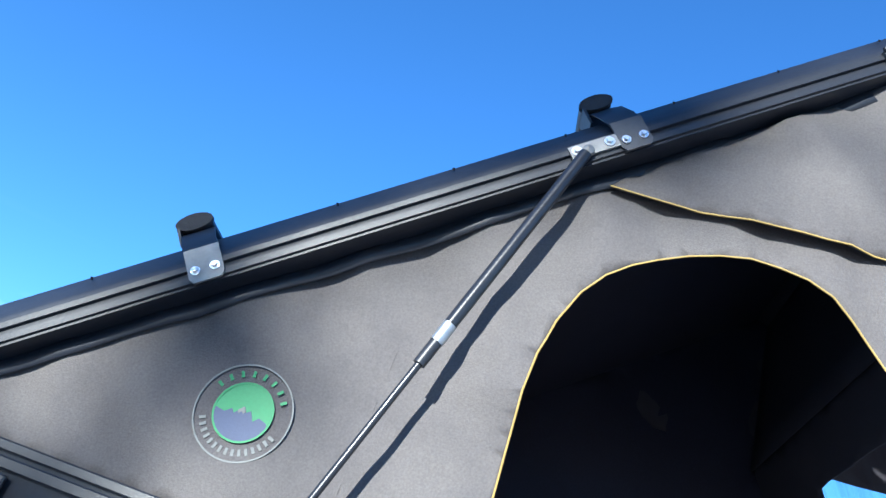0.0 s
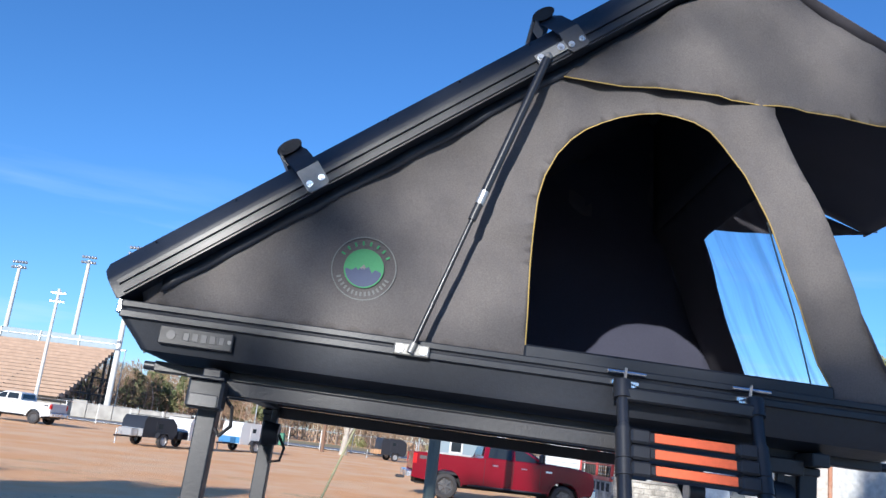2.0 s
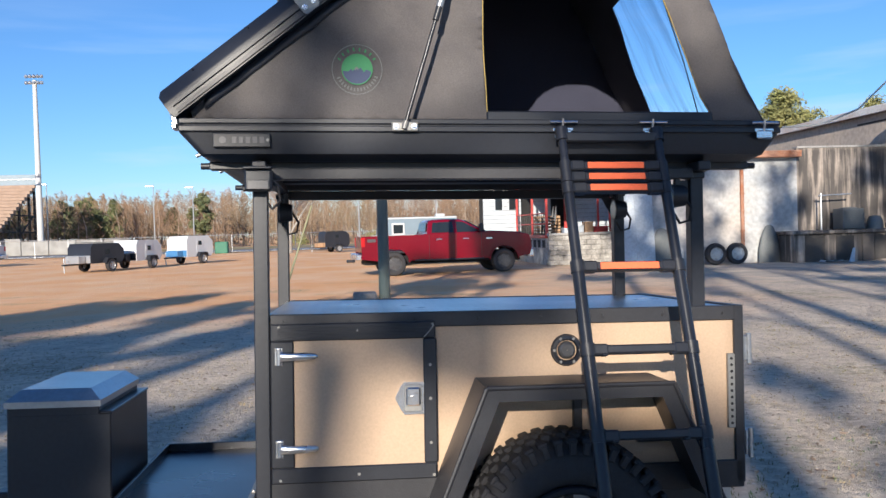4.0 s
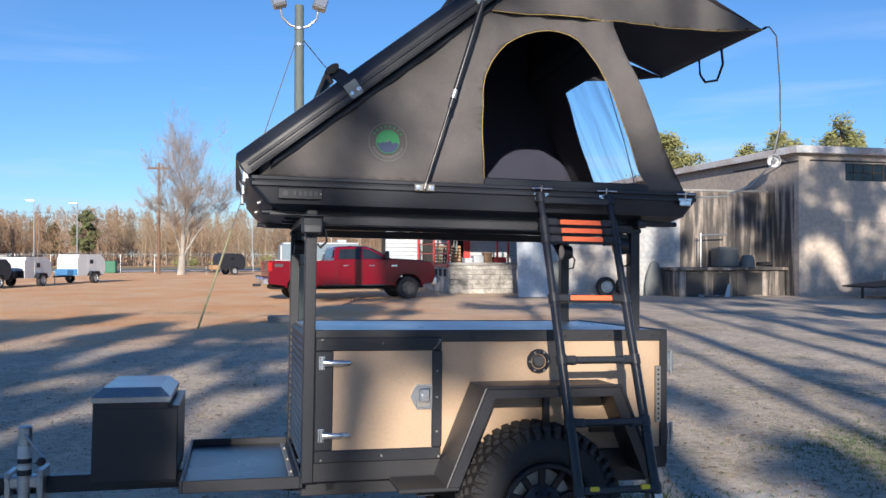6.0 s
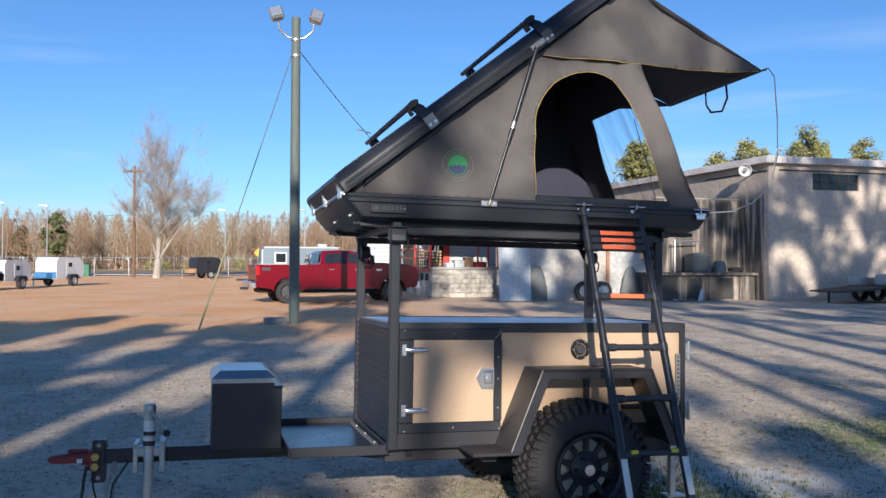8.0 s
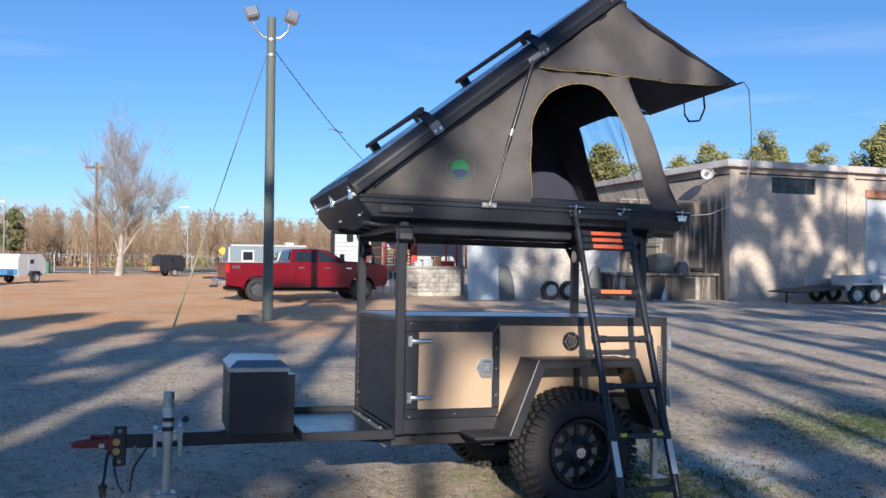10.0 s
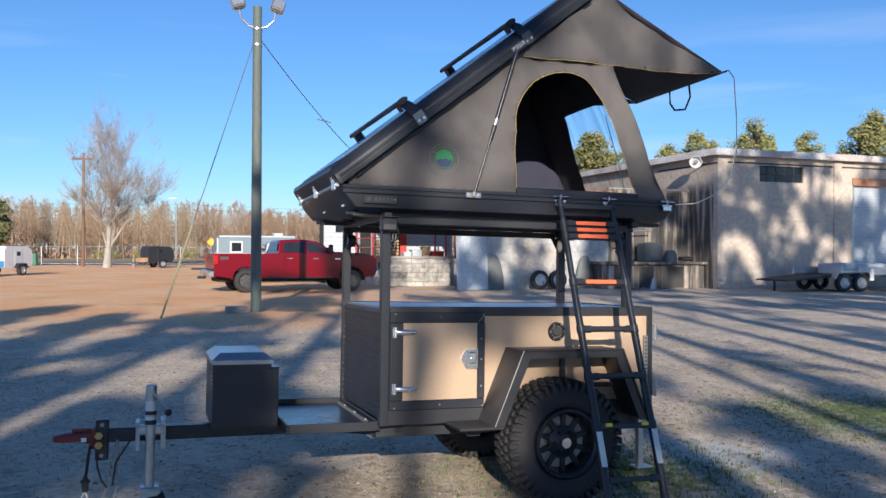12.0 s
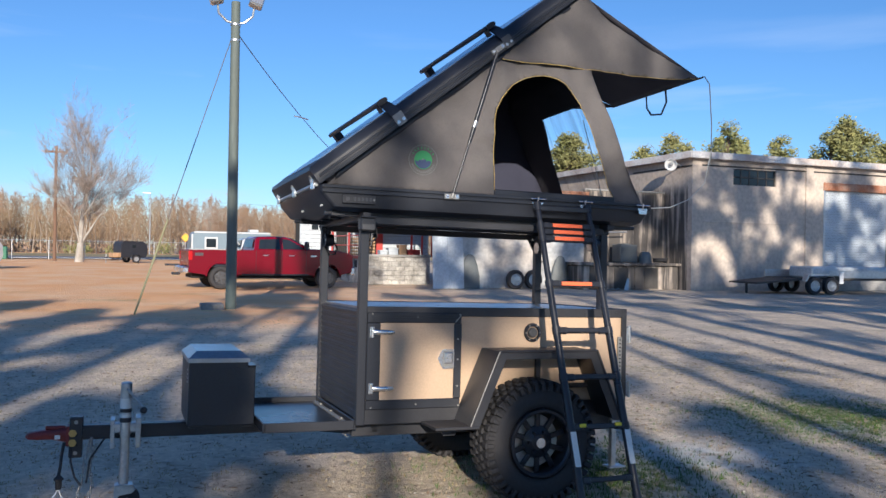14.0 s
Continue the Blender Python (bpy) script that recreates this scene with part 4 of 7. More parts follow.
def dense(poly, step=0.04, closed=True):
    out = []
    for i in range(len(poly) if closed else len(poly) - 1):
        a, b = Vector(poly[i]), Vector(poly[(i + 1) % len(poly)])
        k = max(1, int((b - a).length / step))
        out += [a.lerp(b, j / k) for j in range(k)]
    return out if closed else out + [Vector(poly[-1])]


def cloth(outer, holes, fn, step=0.035):
    """A sheet of cloth cut to an outline with holes; fn lifts each point (a, b) into space."""
    from mathutils.geometry import delaunay_2d_cdt
    pts, edges = [], []
    for poly in [outer] + holes:
        d = dense(poly, step)
        k = len(pts)
        pts += d
        edges += [(k + i, k + (i + 1) % len(d)) for i in range(len(d))]
    xs, ys = [p[0] for p in outer], [p[1] for p in outer]
    a = min(xs)
    row = 0
    while a < max(xs):
        b = min(ys) + (0.5 * step if row % 2 else 0)
        while b < max(ys):
            q = (a, b)
            if inside(q, outer) and not any(inside(q, h) for h in holes):
                pts.append(Vector(q))
            b += step
        a += step
        row += 1
    vs, _, fs, *_ = delaunay_2d_cdt([Vector((p[0], p[1])) for p in pts], edges, [], 0, 1e-5)
    keep = []
    for f in fs:
        c = sum((vs[i] for i in f), Vector((0, 0))) / len(f)
        if inside(c, outer) and not any(inside(c, h) for h in holes):
            keep.append(tuple(f))
    g = Geo()
    g.add([fn(p[0], p[1]) for p in vs], keep)
    return g


def thick(ob, t=0.003):
    m = ob.modifiers.new("thickness", "SOLIDIFY")
    m.thickness, m.offset = t, 0
    return ob


def crease(x, z, amp=1.0):
    """Slack cloth: soft folds that hang from the frame, tighter by the seams."""
    p = Vector((x * 2.6, z * 2.6, 3.1))
    q = Vector((x * 7 + z * 3.2, z * 3.5 - x * 1.0, 7.7))
    f = noise.noise(p) * 0.024 + noise.noise(q) * 0.026 + noise.noise(Vector((x * 13 + z * 5, z * 9, 1.3))) * 0.010
    tug = 0.0
    for cz, w in ((2.46, 0.011), (2.385, 0.009)):
        d = (z - cz - 0.12 * (x - 0.75)) / 0.016
        tug -= w * math.exp(-d * d) * max(0.0, min(1.0, (x - 0.60) / 0.12)) * max(0.0, min(1.0, (0.90 - x) / 0.03))
    flat = 1.0 - math.exp(-((x - 0.372) ** 2 + (z - 2.193) ** 2) / 0.028)   # the stiff print keeps the cloth flat
    return (f * flat + tug) * amp


def build_tent():
    t = thing("rooftop_tent", (0.9, 0.6, 1.838), "dark grey hard-shell rooftop tent, open, on a trailer rack", "tent", m=T)
    # lower shell
    def ring(z, dx0, dx1, dy):
        x0, x1, y0, y1, r = -0.305 + dx0, 2.075 - dx1, Y0 + dy, Y1 - dy, 0.03
        pts = []
        for cx, cy, a0 in ((x1 - r, y1 - r, 0), (x0 + r, y1 - r, 90), (x0 + r, y0 + r, 180), (x1 - r, y0 + r, 270)):
            pts += [(cx + r * math.cos(radians(a0 + a)), cy + r * math.sin(radians(a0 + a)), z) for a in (0, 30, 60, 90)]
        return pts
    rings = [ring(1.84, 0.16, 0.12, 0.05), ring(1.862, 0.085, 0.075, 0.008), ring(1.885, 0.065, 0.06, 0.004), ring(1.945, 0.01, 0.01, 0.004), ring(1.992, 0.0, 0.0, 0.0), ring(1.992, 0.03, 0.03, 0.03)]
    low = part("lower_shell", Geo().loft(rings), "shell_black", t, "black aluminium tray of the tent")
    for z0, z1, d in ((1.974, 1.994, 0.007), (1.944, 1.966, 0.009)):
        part("rail", Geo().box(-0.29, 2.06, Y0 - d, Y0 + 0.004, z0, z1, 0.003), "shell_black", low)
    for y in (0.06, 1.05):
        part("mounting_channel", Geo().box(-0.2, 1.98, y, y + 0.06, 1.814, 1.845, 0.004), "fender_black", low)
        part("channel_end", Geo().cyl((-0.235, y + 0.03, 1.83), (-0.19, y + 0.03, 1.83), 0.013, n=12), "shell_black", low)
        part("channel_end", Geo().cyl((1.97, y + 0.03, 1.83), (2.02, y + 0.03, 1.83), 0.013, n=12), "shell_black", low)
    for k in range(3):
        part("floor_rib", Geo().box(-0.1, 1.9, 0.26 + k * 0.26, 0.34 + k * 0.26, 1.826, 1.843, 0.004), "shell_black", low)
    for y in (0.12, 0.72):
        part("drain_plug", Geo().cyl((-0.242, y, 1.88), (-0.258, y, 1.874), 0.008, n=12), "galv", low)
    plate = part("name_plate", Geo().box(-0.165, 0.045, Y0 - 0.016, Y0 - 0.004, 1.884, 1.936, 0.003), "fender_black", low, "dark metal name plate with lettering bars")
    for k in range(5):
        part("lettering_bar", Geo().box(-0.095 + k * 0.025, -0.078 + k * 0.025, Y0 - 0.0175, Y0 - 0.015, 1.899, 1.923, 0.001), "plate_grey", plate)
    part("lettering_bar", Geo().cyl((-0.13, Y0 - 0.0175, 1.911), (-0.13, Y0 - 0.015, 1.911), 0.013, n=14), "plate_grey", plate)
    part("plate_rivet", bolt(Geo(), (0.036, Y0 - 0.016, 1.911), r=0.004, h=0.003), "zinc", plate)
    # upper shell
    yo = 0.012
    prof = [(0.0, 0.0), (-0.006, 0.03), (-0.004, 0.100), (0.014, 0.118), (2.285, 0.118), (2.31, 0.106), (2.345, 0.04), (2.345, 0.0)]
    rings = []
    for y, s in ((Y0 - yo, 0.0), (Y0 - yo, 0.5), (Y0 - yo + 0.004, 0.58), (Y0 + 0.02, 0.96), (Y0 + 0.03, 1.0), (Y1 - 0.03, 1.0), (Y1 - 0.02, 0.96), (Y1 + yo - 0.004, 0.58), (Y1 + yo, 0.5), (Y1 + yo, 0.0)):
        rings.append([U(u, y, min(n, 0.118 * s if s < 1 else n)) for u, n in prof])
    up = part("upper_shell", Geo().loft(rings), "shell_black", t, "black aluminium lid, raised at a slant")
    for n0, n1, d in ((0.004, 0.024, 0.006), (0.032, 0.05, 0.008)):
        rings = [[U(u, y, n) for u, y, n in ((u0, Y0 - yo - d, n0 + 0.003), (u0, Y0 - yo + 0.003, n0), (u0, Y0 - yo + 0.003, n1), (u0, Y0 - yo - d, n1 - 0.003))] for u0 in (0.02, 2.33)]
        part("lid_rail", Geo().loft(rings), "shell_black", up)
    rings = [[U(u, y, n) for y, n in ((0.0, 0.10), (1.31, 0.10), (1.31, 0.123), (0.0, 0.123))] for u in (0.1, 2.27)]
    part("roof_sheet", Geo().loft(rings), "roof_alu", up, "smooth metal roof sheet that mirrors the sky")
    for k in range(9):
        u = 0.16 + k * 0.26
        p = Vector(U(u, Y0 + 0.009, 0.102))
        part("lid_rivet", Geo().cyl(p, p + Vector((0, -0.004, 0.004)), 0.003, n=6), "black_gloss", up)
    # catches on the front edge
    for y in (0.05, 0.65, 1.26):
        c = part("catch", Geo().box(-0.334, -0.312, y - 0.03, y + 0.03, 1.965, 2.04, 0.005), "chrome", t, "chrome toggle catch")
        part("catch_loop", Geo().pipe([(-0.33, y - 0.02, 2.0), (-0.345, y - 0.02, 2.05), (-0.345, y + 0.02, 2.05), (-0.33, y + 0.02, 2.0)], 0.004, 6), "chrome", c)
    part("front_hinge_bar", Geo().cyl((-0.31, 0.0, 1.995), (-0.31, 1.31, 1.995), 0.012, n=10), "galv", t)
    # latch at the raised end
    c = part("catch", Geo().loft([[U(u, y, n) for u, y, n in ((u0, Y0 - 0.03, n0), (u0, Y0 - 0.01, n0), (u0, Y0 - 0.01, n0 + 0.03), (u0, Y0 - 0.03, n0 + 0.03))] for u0, n0 in ((2.2, 0.02), (2.33, 0.035))]), "plate_grey", t)
    part("catch_loop", Geo().pipe([U(2.2, Y0 - 0.035, 0.05), U(2.27, Y0 - 0.04, 0.055), U(2.34, Y0 - 0.035, 0.06)], 0.005, 6), "plate_grey", c)
    # roof bars with brackets
    for u, mt in ((0.652, "zinc"), (1.585, "plate_grey")):
        g = Geo()
        rings = []
        for y in (Y0 - yo - 0.014, Y0 - yo - 0.008):
            rings.append([U(u + a, y, n) for a, n in ((-0.036, 0.012), (-0.028, 0.0), (0.028, 0.0), (0.036, 0.012), (0.036, 0.078), (-0.036, 0.078))])
        br = part("bar_bracket", g.loft(rings), mt, t, "bolted bracket of a roof bar")
        for a in (-0.02, 0.02):
            part("bracket_bolt", bolt(Geo(), U(u + a, Y0 - yo - 0.014, 0.026), r=0.007, h=0.01), "chrome", br)
        def strap(pts, w):
            rr = []
            for y, n, lean in pts:
                rr.append([U(u + lean - w, y, n), U(u + lean + w, y, n), U(u + lean + w, y + 0.006, n + 0.004), U(u + lean - w, y + 0.006, n + 0.004)])
            return Geo().loft(rr)
        part("bracket_arm", strap([(Y0 - yo - 0.013, 0.07, 0.0), (Y0 - yo - 0.002, 0.1, -0.004), (Y0 + 0.02, 0.145, -0.006), (Y0 + 0.055, 0.172, -0.012)], 0.036), "shell_black", br)
        part("bracket_web", Geo().loft([[U(u - 0.05, Y0 + 0.03, 0.13), U(u - 0.044, Y0 + 0.03, 0.13), U(u - 0.044, Y0 + 0.10, 0.13), U(u - 0.05, Y0 + 0.10, 0.13)],
                                        [U(u - 0.05, Y0 + 0.03, 0.175), U(u - 0.044, Y0 + 0.03, 0.175), U(u - 0.044, Y0 + 0.10, 0.175), U(u - 0.05, Y0 + 0.10, 0.175)]]), "shell_black", br)
        part("bar_foot", Geo().loft([[U(u + a, y, n) for a, y in ((-0.04, 1.21), (0.02, 1.21), (0.02, 1.27), (-0.04, 1.27))] for n in (0.118, 0.175)]), "shell_black", br)
        rings = []
        for y, k in ((-0.012, 0.8), (-0.004, 1.0), (1.318, 1.0), (1.326, 0.8)):
            rings.append([U(u - 0.012 + 0.038 * k * math.copysign(abs(math.cos(a)) ** 0.7, math.cos(a)), y, 0.186 + 0.017 * k * math.copysign(abs(math.sin(a)) ** 0.7, math.sin(a))) for a in [2 * math.pi * i / 18 for i in range(18)]])
        bar = part("roof_bar", Geo().loft(rings), "shell_black", t, "black aluminium roof bar with rounded ends")
        part("end_cap", Geo().loft([[U(u - 0.012 + 0.041 * math.cos(a), y, 0.186 + 0.02 * math.sin(a)) for a in [2 * math.pi * i / 18 for i in range(18)]] for y in (-0.020, -0.008)]), "rubber", bar)
    # gas strut, near and far
    for y in (Y0 - 0.03, Y1 + 0.03):
        a, b = Vector((0.548, y, 1.962)), Vector(U(1.49, y, 0.035))
        d = (b - a)
        at = lambda k: a + d * k
        strut = part("strut_rod", Geo().cyl(at(0.0), at(0.47), 0.0075, n=12), "black_gloss", t, "gas strut holding up the lid")
        part("strut_barrel", Geo().cyl(at(0.485), at(0.975), 0.0135, n=16), "black_gloss", strut)
        part("strut_sleeve", Geo().cyl(at(0.462), at(0.505), 0.0142, n=16), "galv", strut, "bare metal sleeve")
        part("strut_collar", Geo().cyl(at(0.41), at(0.462), 0.0125, 0.0125, 14), "black_paint", strut)
        part("strut_end", Geo().cyl(at(-0.01), at(0.02), 0.011, n=12), "zinc", strut)
        s = 0.008 if y < 0 else -0.008
        foot = part("strut_foot", Geo().box(0.498, 0.60, y + s * 0.5, y + s * 1.6, 1.944, 1.98, 0.005), "zinc", strut)
        for x in (0.515, 0.583):
            part("foot_bolt", bolt(Geo(), (x, y + s * 0.5, 1.962), (0, -1 if y < 0 else 1, 0), 0.008, 0.009), "chrome", foot)
        head = part("strut_head", Geo().loft([[U(u, yy, n) for u, n in ((1.44, 0.018), (1.55, 0.018), (1.55, 0.05), (1.44, 0.05))] for yy in (y + s * 0.5, y + s * 1.4)]), "zinc", strut)
        for u in (1.455, 1.53):
            part("head_bolt", bolt(Geo(), U(u, y + s * 0.5, 0.034), (0, -1 if y < 0 else 1, 0), 0.008, 0.009), "chrome", head)
        part("strut_ball", Geo().lathe([(0.001, -0.012), (0.012, -0.006), (0.014, 0), (0.012, 0.006), (0.001, 0.012)], at(0.985), (0, 1, 0), 12), "zinc", strut)
    # side walls of canvas: near one with the open door, far one closed
    outer = [(-0.245, 1.99), (2.02, 1.99), (1.595, 2.88), (1.575, 3.44), (1.52, 3.448), (-0.26, 2.037)]
    hole = [(p[0], p[1]) for p in arch_outline()]
    ym = Y0 + 0.055

    def near(x, z):
        edge = min(1.0, (z - 1.985) / 0.12)
        return (x, ym + crease(x, z, edge), z)
    side = thick(part("side_wall", cloth(outer, [hole], near), "canvas", t, "grey canvas side with an arched open door", smooth=80))
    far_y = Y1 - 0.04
    # far wall: same tent cloth, coloured dark and blue as shade with glare
    thick(part("side_wall", cloth(outer, [], lambda x, z: (x, far_y - crease(x + 3, z, 1.0), z), 0.07), "lining", t, "grey canvas side, closed, blue glare put into its colour", smooth=80))
    # black wavy strip added under the lid to widen the shadow it casts
    def shade_strip(u, v):
        x = -0.2 + 1.70 * u
        z = O_Z + (x - O_X) * math.tan(TILT) - v * (0.042 + 0.010 * noise.noise(Vector((x * 7, 0, 4))))
        return (x, ym - 0.012 + crease(x, z, 0.5), z)
    thick(part("edge_seal", Geo().sheet(shade_strip, 60, 2), "shell_black", side, "black strip below the lid, added to widen its shadow"))
    # yellow piping round the door
    part("door_piping", Geo().pipe([Vector(near(p[0], p[1])) + Vector((0, -0.004, 0)) for p in dense(hole, 0.04, False)], 0.0022, 6), "piping", side)
    # sill band and skirt below the door
    part("door_sill", Geo().box(0.875, 1.80, ym - 0.012, ym + 0.012, 1.99, 2.036, 0.006), "shell_black", side)
    part("rolled_door", Geo().pipe([(0.9 + 0.9 * k / 12, ym + 0.05 + 0.006 * math.sin(k * 1.7), 2.008 + 0.004 * math.sin(k * 2.3)) for k in range(13)], 0.022, 10), "canvas_shaded", side)
    # rear wall: two legs and a lintel round the open window, with netting
    a0, a1 = Vector((1.595, 0, 2.88)), Vector((2.02, 0, 1.99))

    def rear(v, s, d=0.0):
        """v across from near to far, s down the slope."""
        p = a0.lerp(a1, s)
        return (p.x + d + crease(v + 5, s * 0.9) * 0.5, ym + 0.003 + (far_y - ym - 0.006) * v, p.z)
    win = [(0.06, 0.185), (0.655, 0.185), (0.77, 0.93), (0.06, 0.93)]
    rw = thick(part("rear_wall", cloth([(0, 0), (1.02, 0), (1.02, 1), (0, 1)], [win], lambda a, b: rear(a, b), 0.05), "canvas_shaded", t, "canvas end wall with a netted window, shade put into its colour", smooth=80))
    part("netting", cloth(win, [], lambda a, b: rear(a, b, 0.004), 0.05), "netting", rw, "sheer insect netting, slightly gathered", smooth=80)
    thick(part("rear_wall", Geo().sheet(lambda u, v: (1.587 - 0.04 * v, ym + 0.003 + (far_y - ym - 0.006) * u, 2.855 + 0.60 * v), 10, 6), "canvas_shaded", t, "canvas gable under the awning, shade put into its colour"))
    # front lining and mattress
    part("mattress", Geo().box(-0.1, 1.9, ym + 0.09, far_y - 0.03, 1.985, 2.02, 0.015), "canvas_shaded", t, "dark mattress on the tent's floor")
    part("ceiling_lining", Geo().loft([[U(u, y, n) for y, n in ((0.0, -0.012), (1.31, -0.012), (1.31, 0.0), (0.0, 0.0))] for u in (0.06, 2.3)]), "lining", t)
    # awning: side wings, roof sheet and eyelet bar
    tip_n, tip_f = Vector((2.563, 0.075, 2.972)), Vector((2.563, 1.235, 2.972))
    pk = Vector(U(2.30, 0, -0.004))

    def wing_pt(a, b, y):
        tt = max(0.0, min(1.0, (a - 1.4) / 1.15))
        return (a, y(tt) + crease(a, b + 2, 1.2) * (1 - tt * 0.7), b)
    low_edge = [(0.905, 2.903), (1.05, 2.900), (1.25, 2.905), (1.5, 2.908), (1.75, 2.912), (2.0, 2.918), (2.3, 2.935), (2.563, 2.970)]
    wing = low_edge + [(2.3, 3.062), (2.0, 3.172), (1.75, 3.272), (pk.x + 0.0, pk.z), (1.2, 3.165), (0.95, 2.965)]
    wn_ = thick(part("awning_wing", cloth(wing, [], lambda a, b: wing_pt(a, b, lambda k: (ym - 0.022) * (1 - k) + tip_n.y * k)), "canvas", t, "grey canvas wing of the awning", smooth=80))
    part("awning_piping", Geo().pipe([Vector(wing_pt(p[0], p[1], lambda k: (ym - 0.026) * (1 - k) + tip_n.y * k)) for p in dense(low_edge, 0.05, False)], 0.0022, 6), "piping", wn_)
    # far wing: shaded copy of the near wing's cloth
    thick(part("awning_wing", cloth(wing, [], lambda a, b: wing_pt(a, b, lambda k: (far_y + 0.02) * (1 - k) + tip_f.y * k), 0.07), "canvas_shaded", t, smooth=80))

    def top(u, v):
        a = Vector((pk.x, ym - 0.02 + (far_y - ym + 0.04) * v, pk.z))
        b = tip_n.lerp(tip_f, v)
        p = a.lerp(b, u)
        p.z -= 0.035 * math.sin(math.pi * u) * (0.4 + math.sin(math.pi * v)) - 0.025 * 4 * u * (1 - u) * 0.5
        return tuple(p)
    thick(part("awning_sheet", Geo().sheet(top, 18, 18), "canvas_shaded", t, "canvas awning drawn out over the rear, shade put into its colour", smooth=80))
    part("awning_pole", Geo().cyl(tip_n + Vector((0.005, -0.03, 0.004)), tip_f + Vector((0.005, 0.03, 0.004)), 0.007, n=10), "black_gloss", t)
    for q, yb in ((tip_n, ym), (tip_f, far_y)):
        part("eyelet", Geo().pipe([q, q + Vector((0.025, -0.003, 0.016)), q + Vector((0.05, 0, 0.02))], 0.004, 6), "black_gloss", t)
    # strap loop under the awning and the tie cord to the shell
    lp = Vector((2.563, 0.62, 2.972))
    part("strap_loop", Geo().pipe([lp + Vector((0, -0.13, 0.0)), lp + Vector((0.0, -0.145, -0.10)), lp + Vector((0.0, -0.08, -0.185)), lp + Vector((0, 0.06, -0.165)), lp + Vector((0, 0.12, -0.10)), lp + Vector((0, 0.13, 0.0))], 0.008, 6), "black_paint", t)
    e = Vector((2.075, Y0 + 0.01, 1.97))
    q = tip_n + Vector((0.05, 0, 0.02))
    ctrl = [q, q + Vector((0.045, 0, -0.05)), q + Vector((0.06, -0.01, -0.35)), q + Vector((0.06, -0.01, -0.6)), q + Vector((0.0, -0.015, -0.80)), q + Vector((-0.15, -0.03, -0.93)), q + Vector((-0.33, -0.05, -1.0)), e]
    cord = part("tie_cord", Geo().pipe(ctrl, 0.004, 6), "wire", t)
    part("tie_cord", Geo().pipe([q + Vector((0.06, -0.01, -0.55)), q + Vector((0.0, -0.016, -0.80)), q + Vector((-0.15, -0.031, -0.93)), q + Vector((-0.33, -0.051, -1.0)), e], 0.0042, 6), "wire_pale", t)
    part("inner_cord", Geo().pipe([(1.70, 0.28, 2.62), (1.80, 0.27, 2.3), (1.86, 0.26, 2.06)], 0.003, 5), "wire_pale", t)
    # round badge: rings of plain bars, a green sky and mountains
    cx, cz = 0.372, 2.193
    yb = near(cx, cz)[1] - 0.006
    badge = part("badge", Geo().lathe([(0.0945, 0.0), (0.0975, 0.001), (0.0975, 0.003), (0.0945, 0.003)], (cx, yb, cz), (0, -1, 0), 64), "logo_pale", side, "round printed badge with green sky and mountains")
    part("badge_ring", Geo().lathe([(0.056, 0.0), (0.060, 0.001), (0.060, 0.003), (0.056, 0.003)], (cx, yb, cz), (0, -1, 0), 64), "logo_green", badge)
    r = 0.056
    disc = [(cx + r * math.cos(a), cz + r * math.sin(a)) for a in [2 * math.pi * i / 48 for i in range(48)]]
    part("badge_sky", Geo().prism(disc, "y", yb, yb - 0.0015), "logo_green", badge)
    ridge = [(0.93, -0.12), (0.62, -0.02), (0.45, -0.2), (0.25, 0.12), (0.12, 0.02), (-0.02, 0.22), (-0.3, -0.12), (-0.42, 0.02), (-0.62, -0.16), (-0.985, -0.1)]
    a_ = [math.atan2(ridge[-1][1], ridge[-1][0]) + math.pi * 2, math.atan2(ridge[0][1], ridge[0][0]) + math.pi * 2]
    arc = [(math.cos(a_[0] + (a_[1] - a_[0]) * i / 24), math.sin(a_[0] + (a_[1] - a_[0]) * i / 24)) for i in range(25)]
    part("badge_mountain", Geo().prism([(cx + r * p[0], cz + r * p[1]) for p in ridge + arc[1:-1]], "y", yb - 0.0005, yb - 0.003), "logo_blue", badge)
    part("badge_snow", Geo().prism([(cx + r * p[0], cz + r * p[1]) for p in ((-0.02, 0.21), (0.1, 0.03), (0.03, -0.06), (-0.05, 0.02), (-0.14, -0.08), (-0.2, 0.01))], "y", yb - 0.001, yb - 0.0038), "logo_pale", badge)
    for a0_, a1_, k in ((150, 32, 8), (205, 338, 15)):
        for i in range(k):
            a = radians(a0_ + (a1_ - a0_) * i / (k - 1))
            m = Matrix.Translation((cx + 0.078 * math.cos(a), yb, cz + 0.078 * math.sin(a))) @ Matrix.Rotation(-a, 4, "Y")
            part("badge_bar", Geo().box(-0.0065, 0.0065, -0.0012, 0, -0.003, 0.003, 0.0003, m), "logo_green" if k == 8 else "logo_pale", badge)
    # seams
    part("seam", Geo().pipe([near(0.6 + 0.02 * k * 0, 2.0 + 0.068 * k) for k in range(9)], 0.0022, 5), "canvas", side)
    # ladder catches and small catch at the rear
    for x in (1.165, 1.525, 1.985):
        c = part("ladder_catch", Geo().box(x - 0.04, x + 0.04, Y0 - 0.024, Y0 - 0.006, 1.945, 1.962, 0.004), "chrome", t, "chrome ladder catch")
        part("catch_bar", Geo().cyl((x - 0.055, Y0 - 0.026, 1.982), (x + 0.055, Y0 - 0.026, 1.982), 0.005, n=8), "chrome", c)
        part("catch_jaw", Geo().box(x - 0.035, x + 0.03, Y0 - 0.03, Y0 - 0.01, 1.918, 1.952, 0.005), "chrome", c)
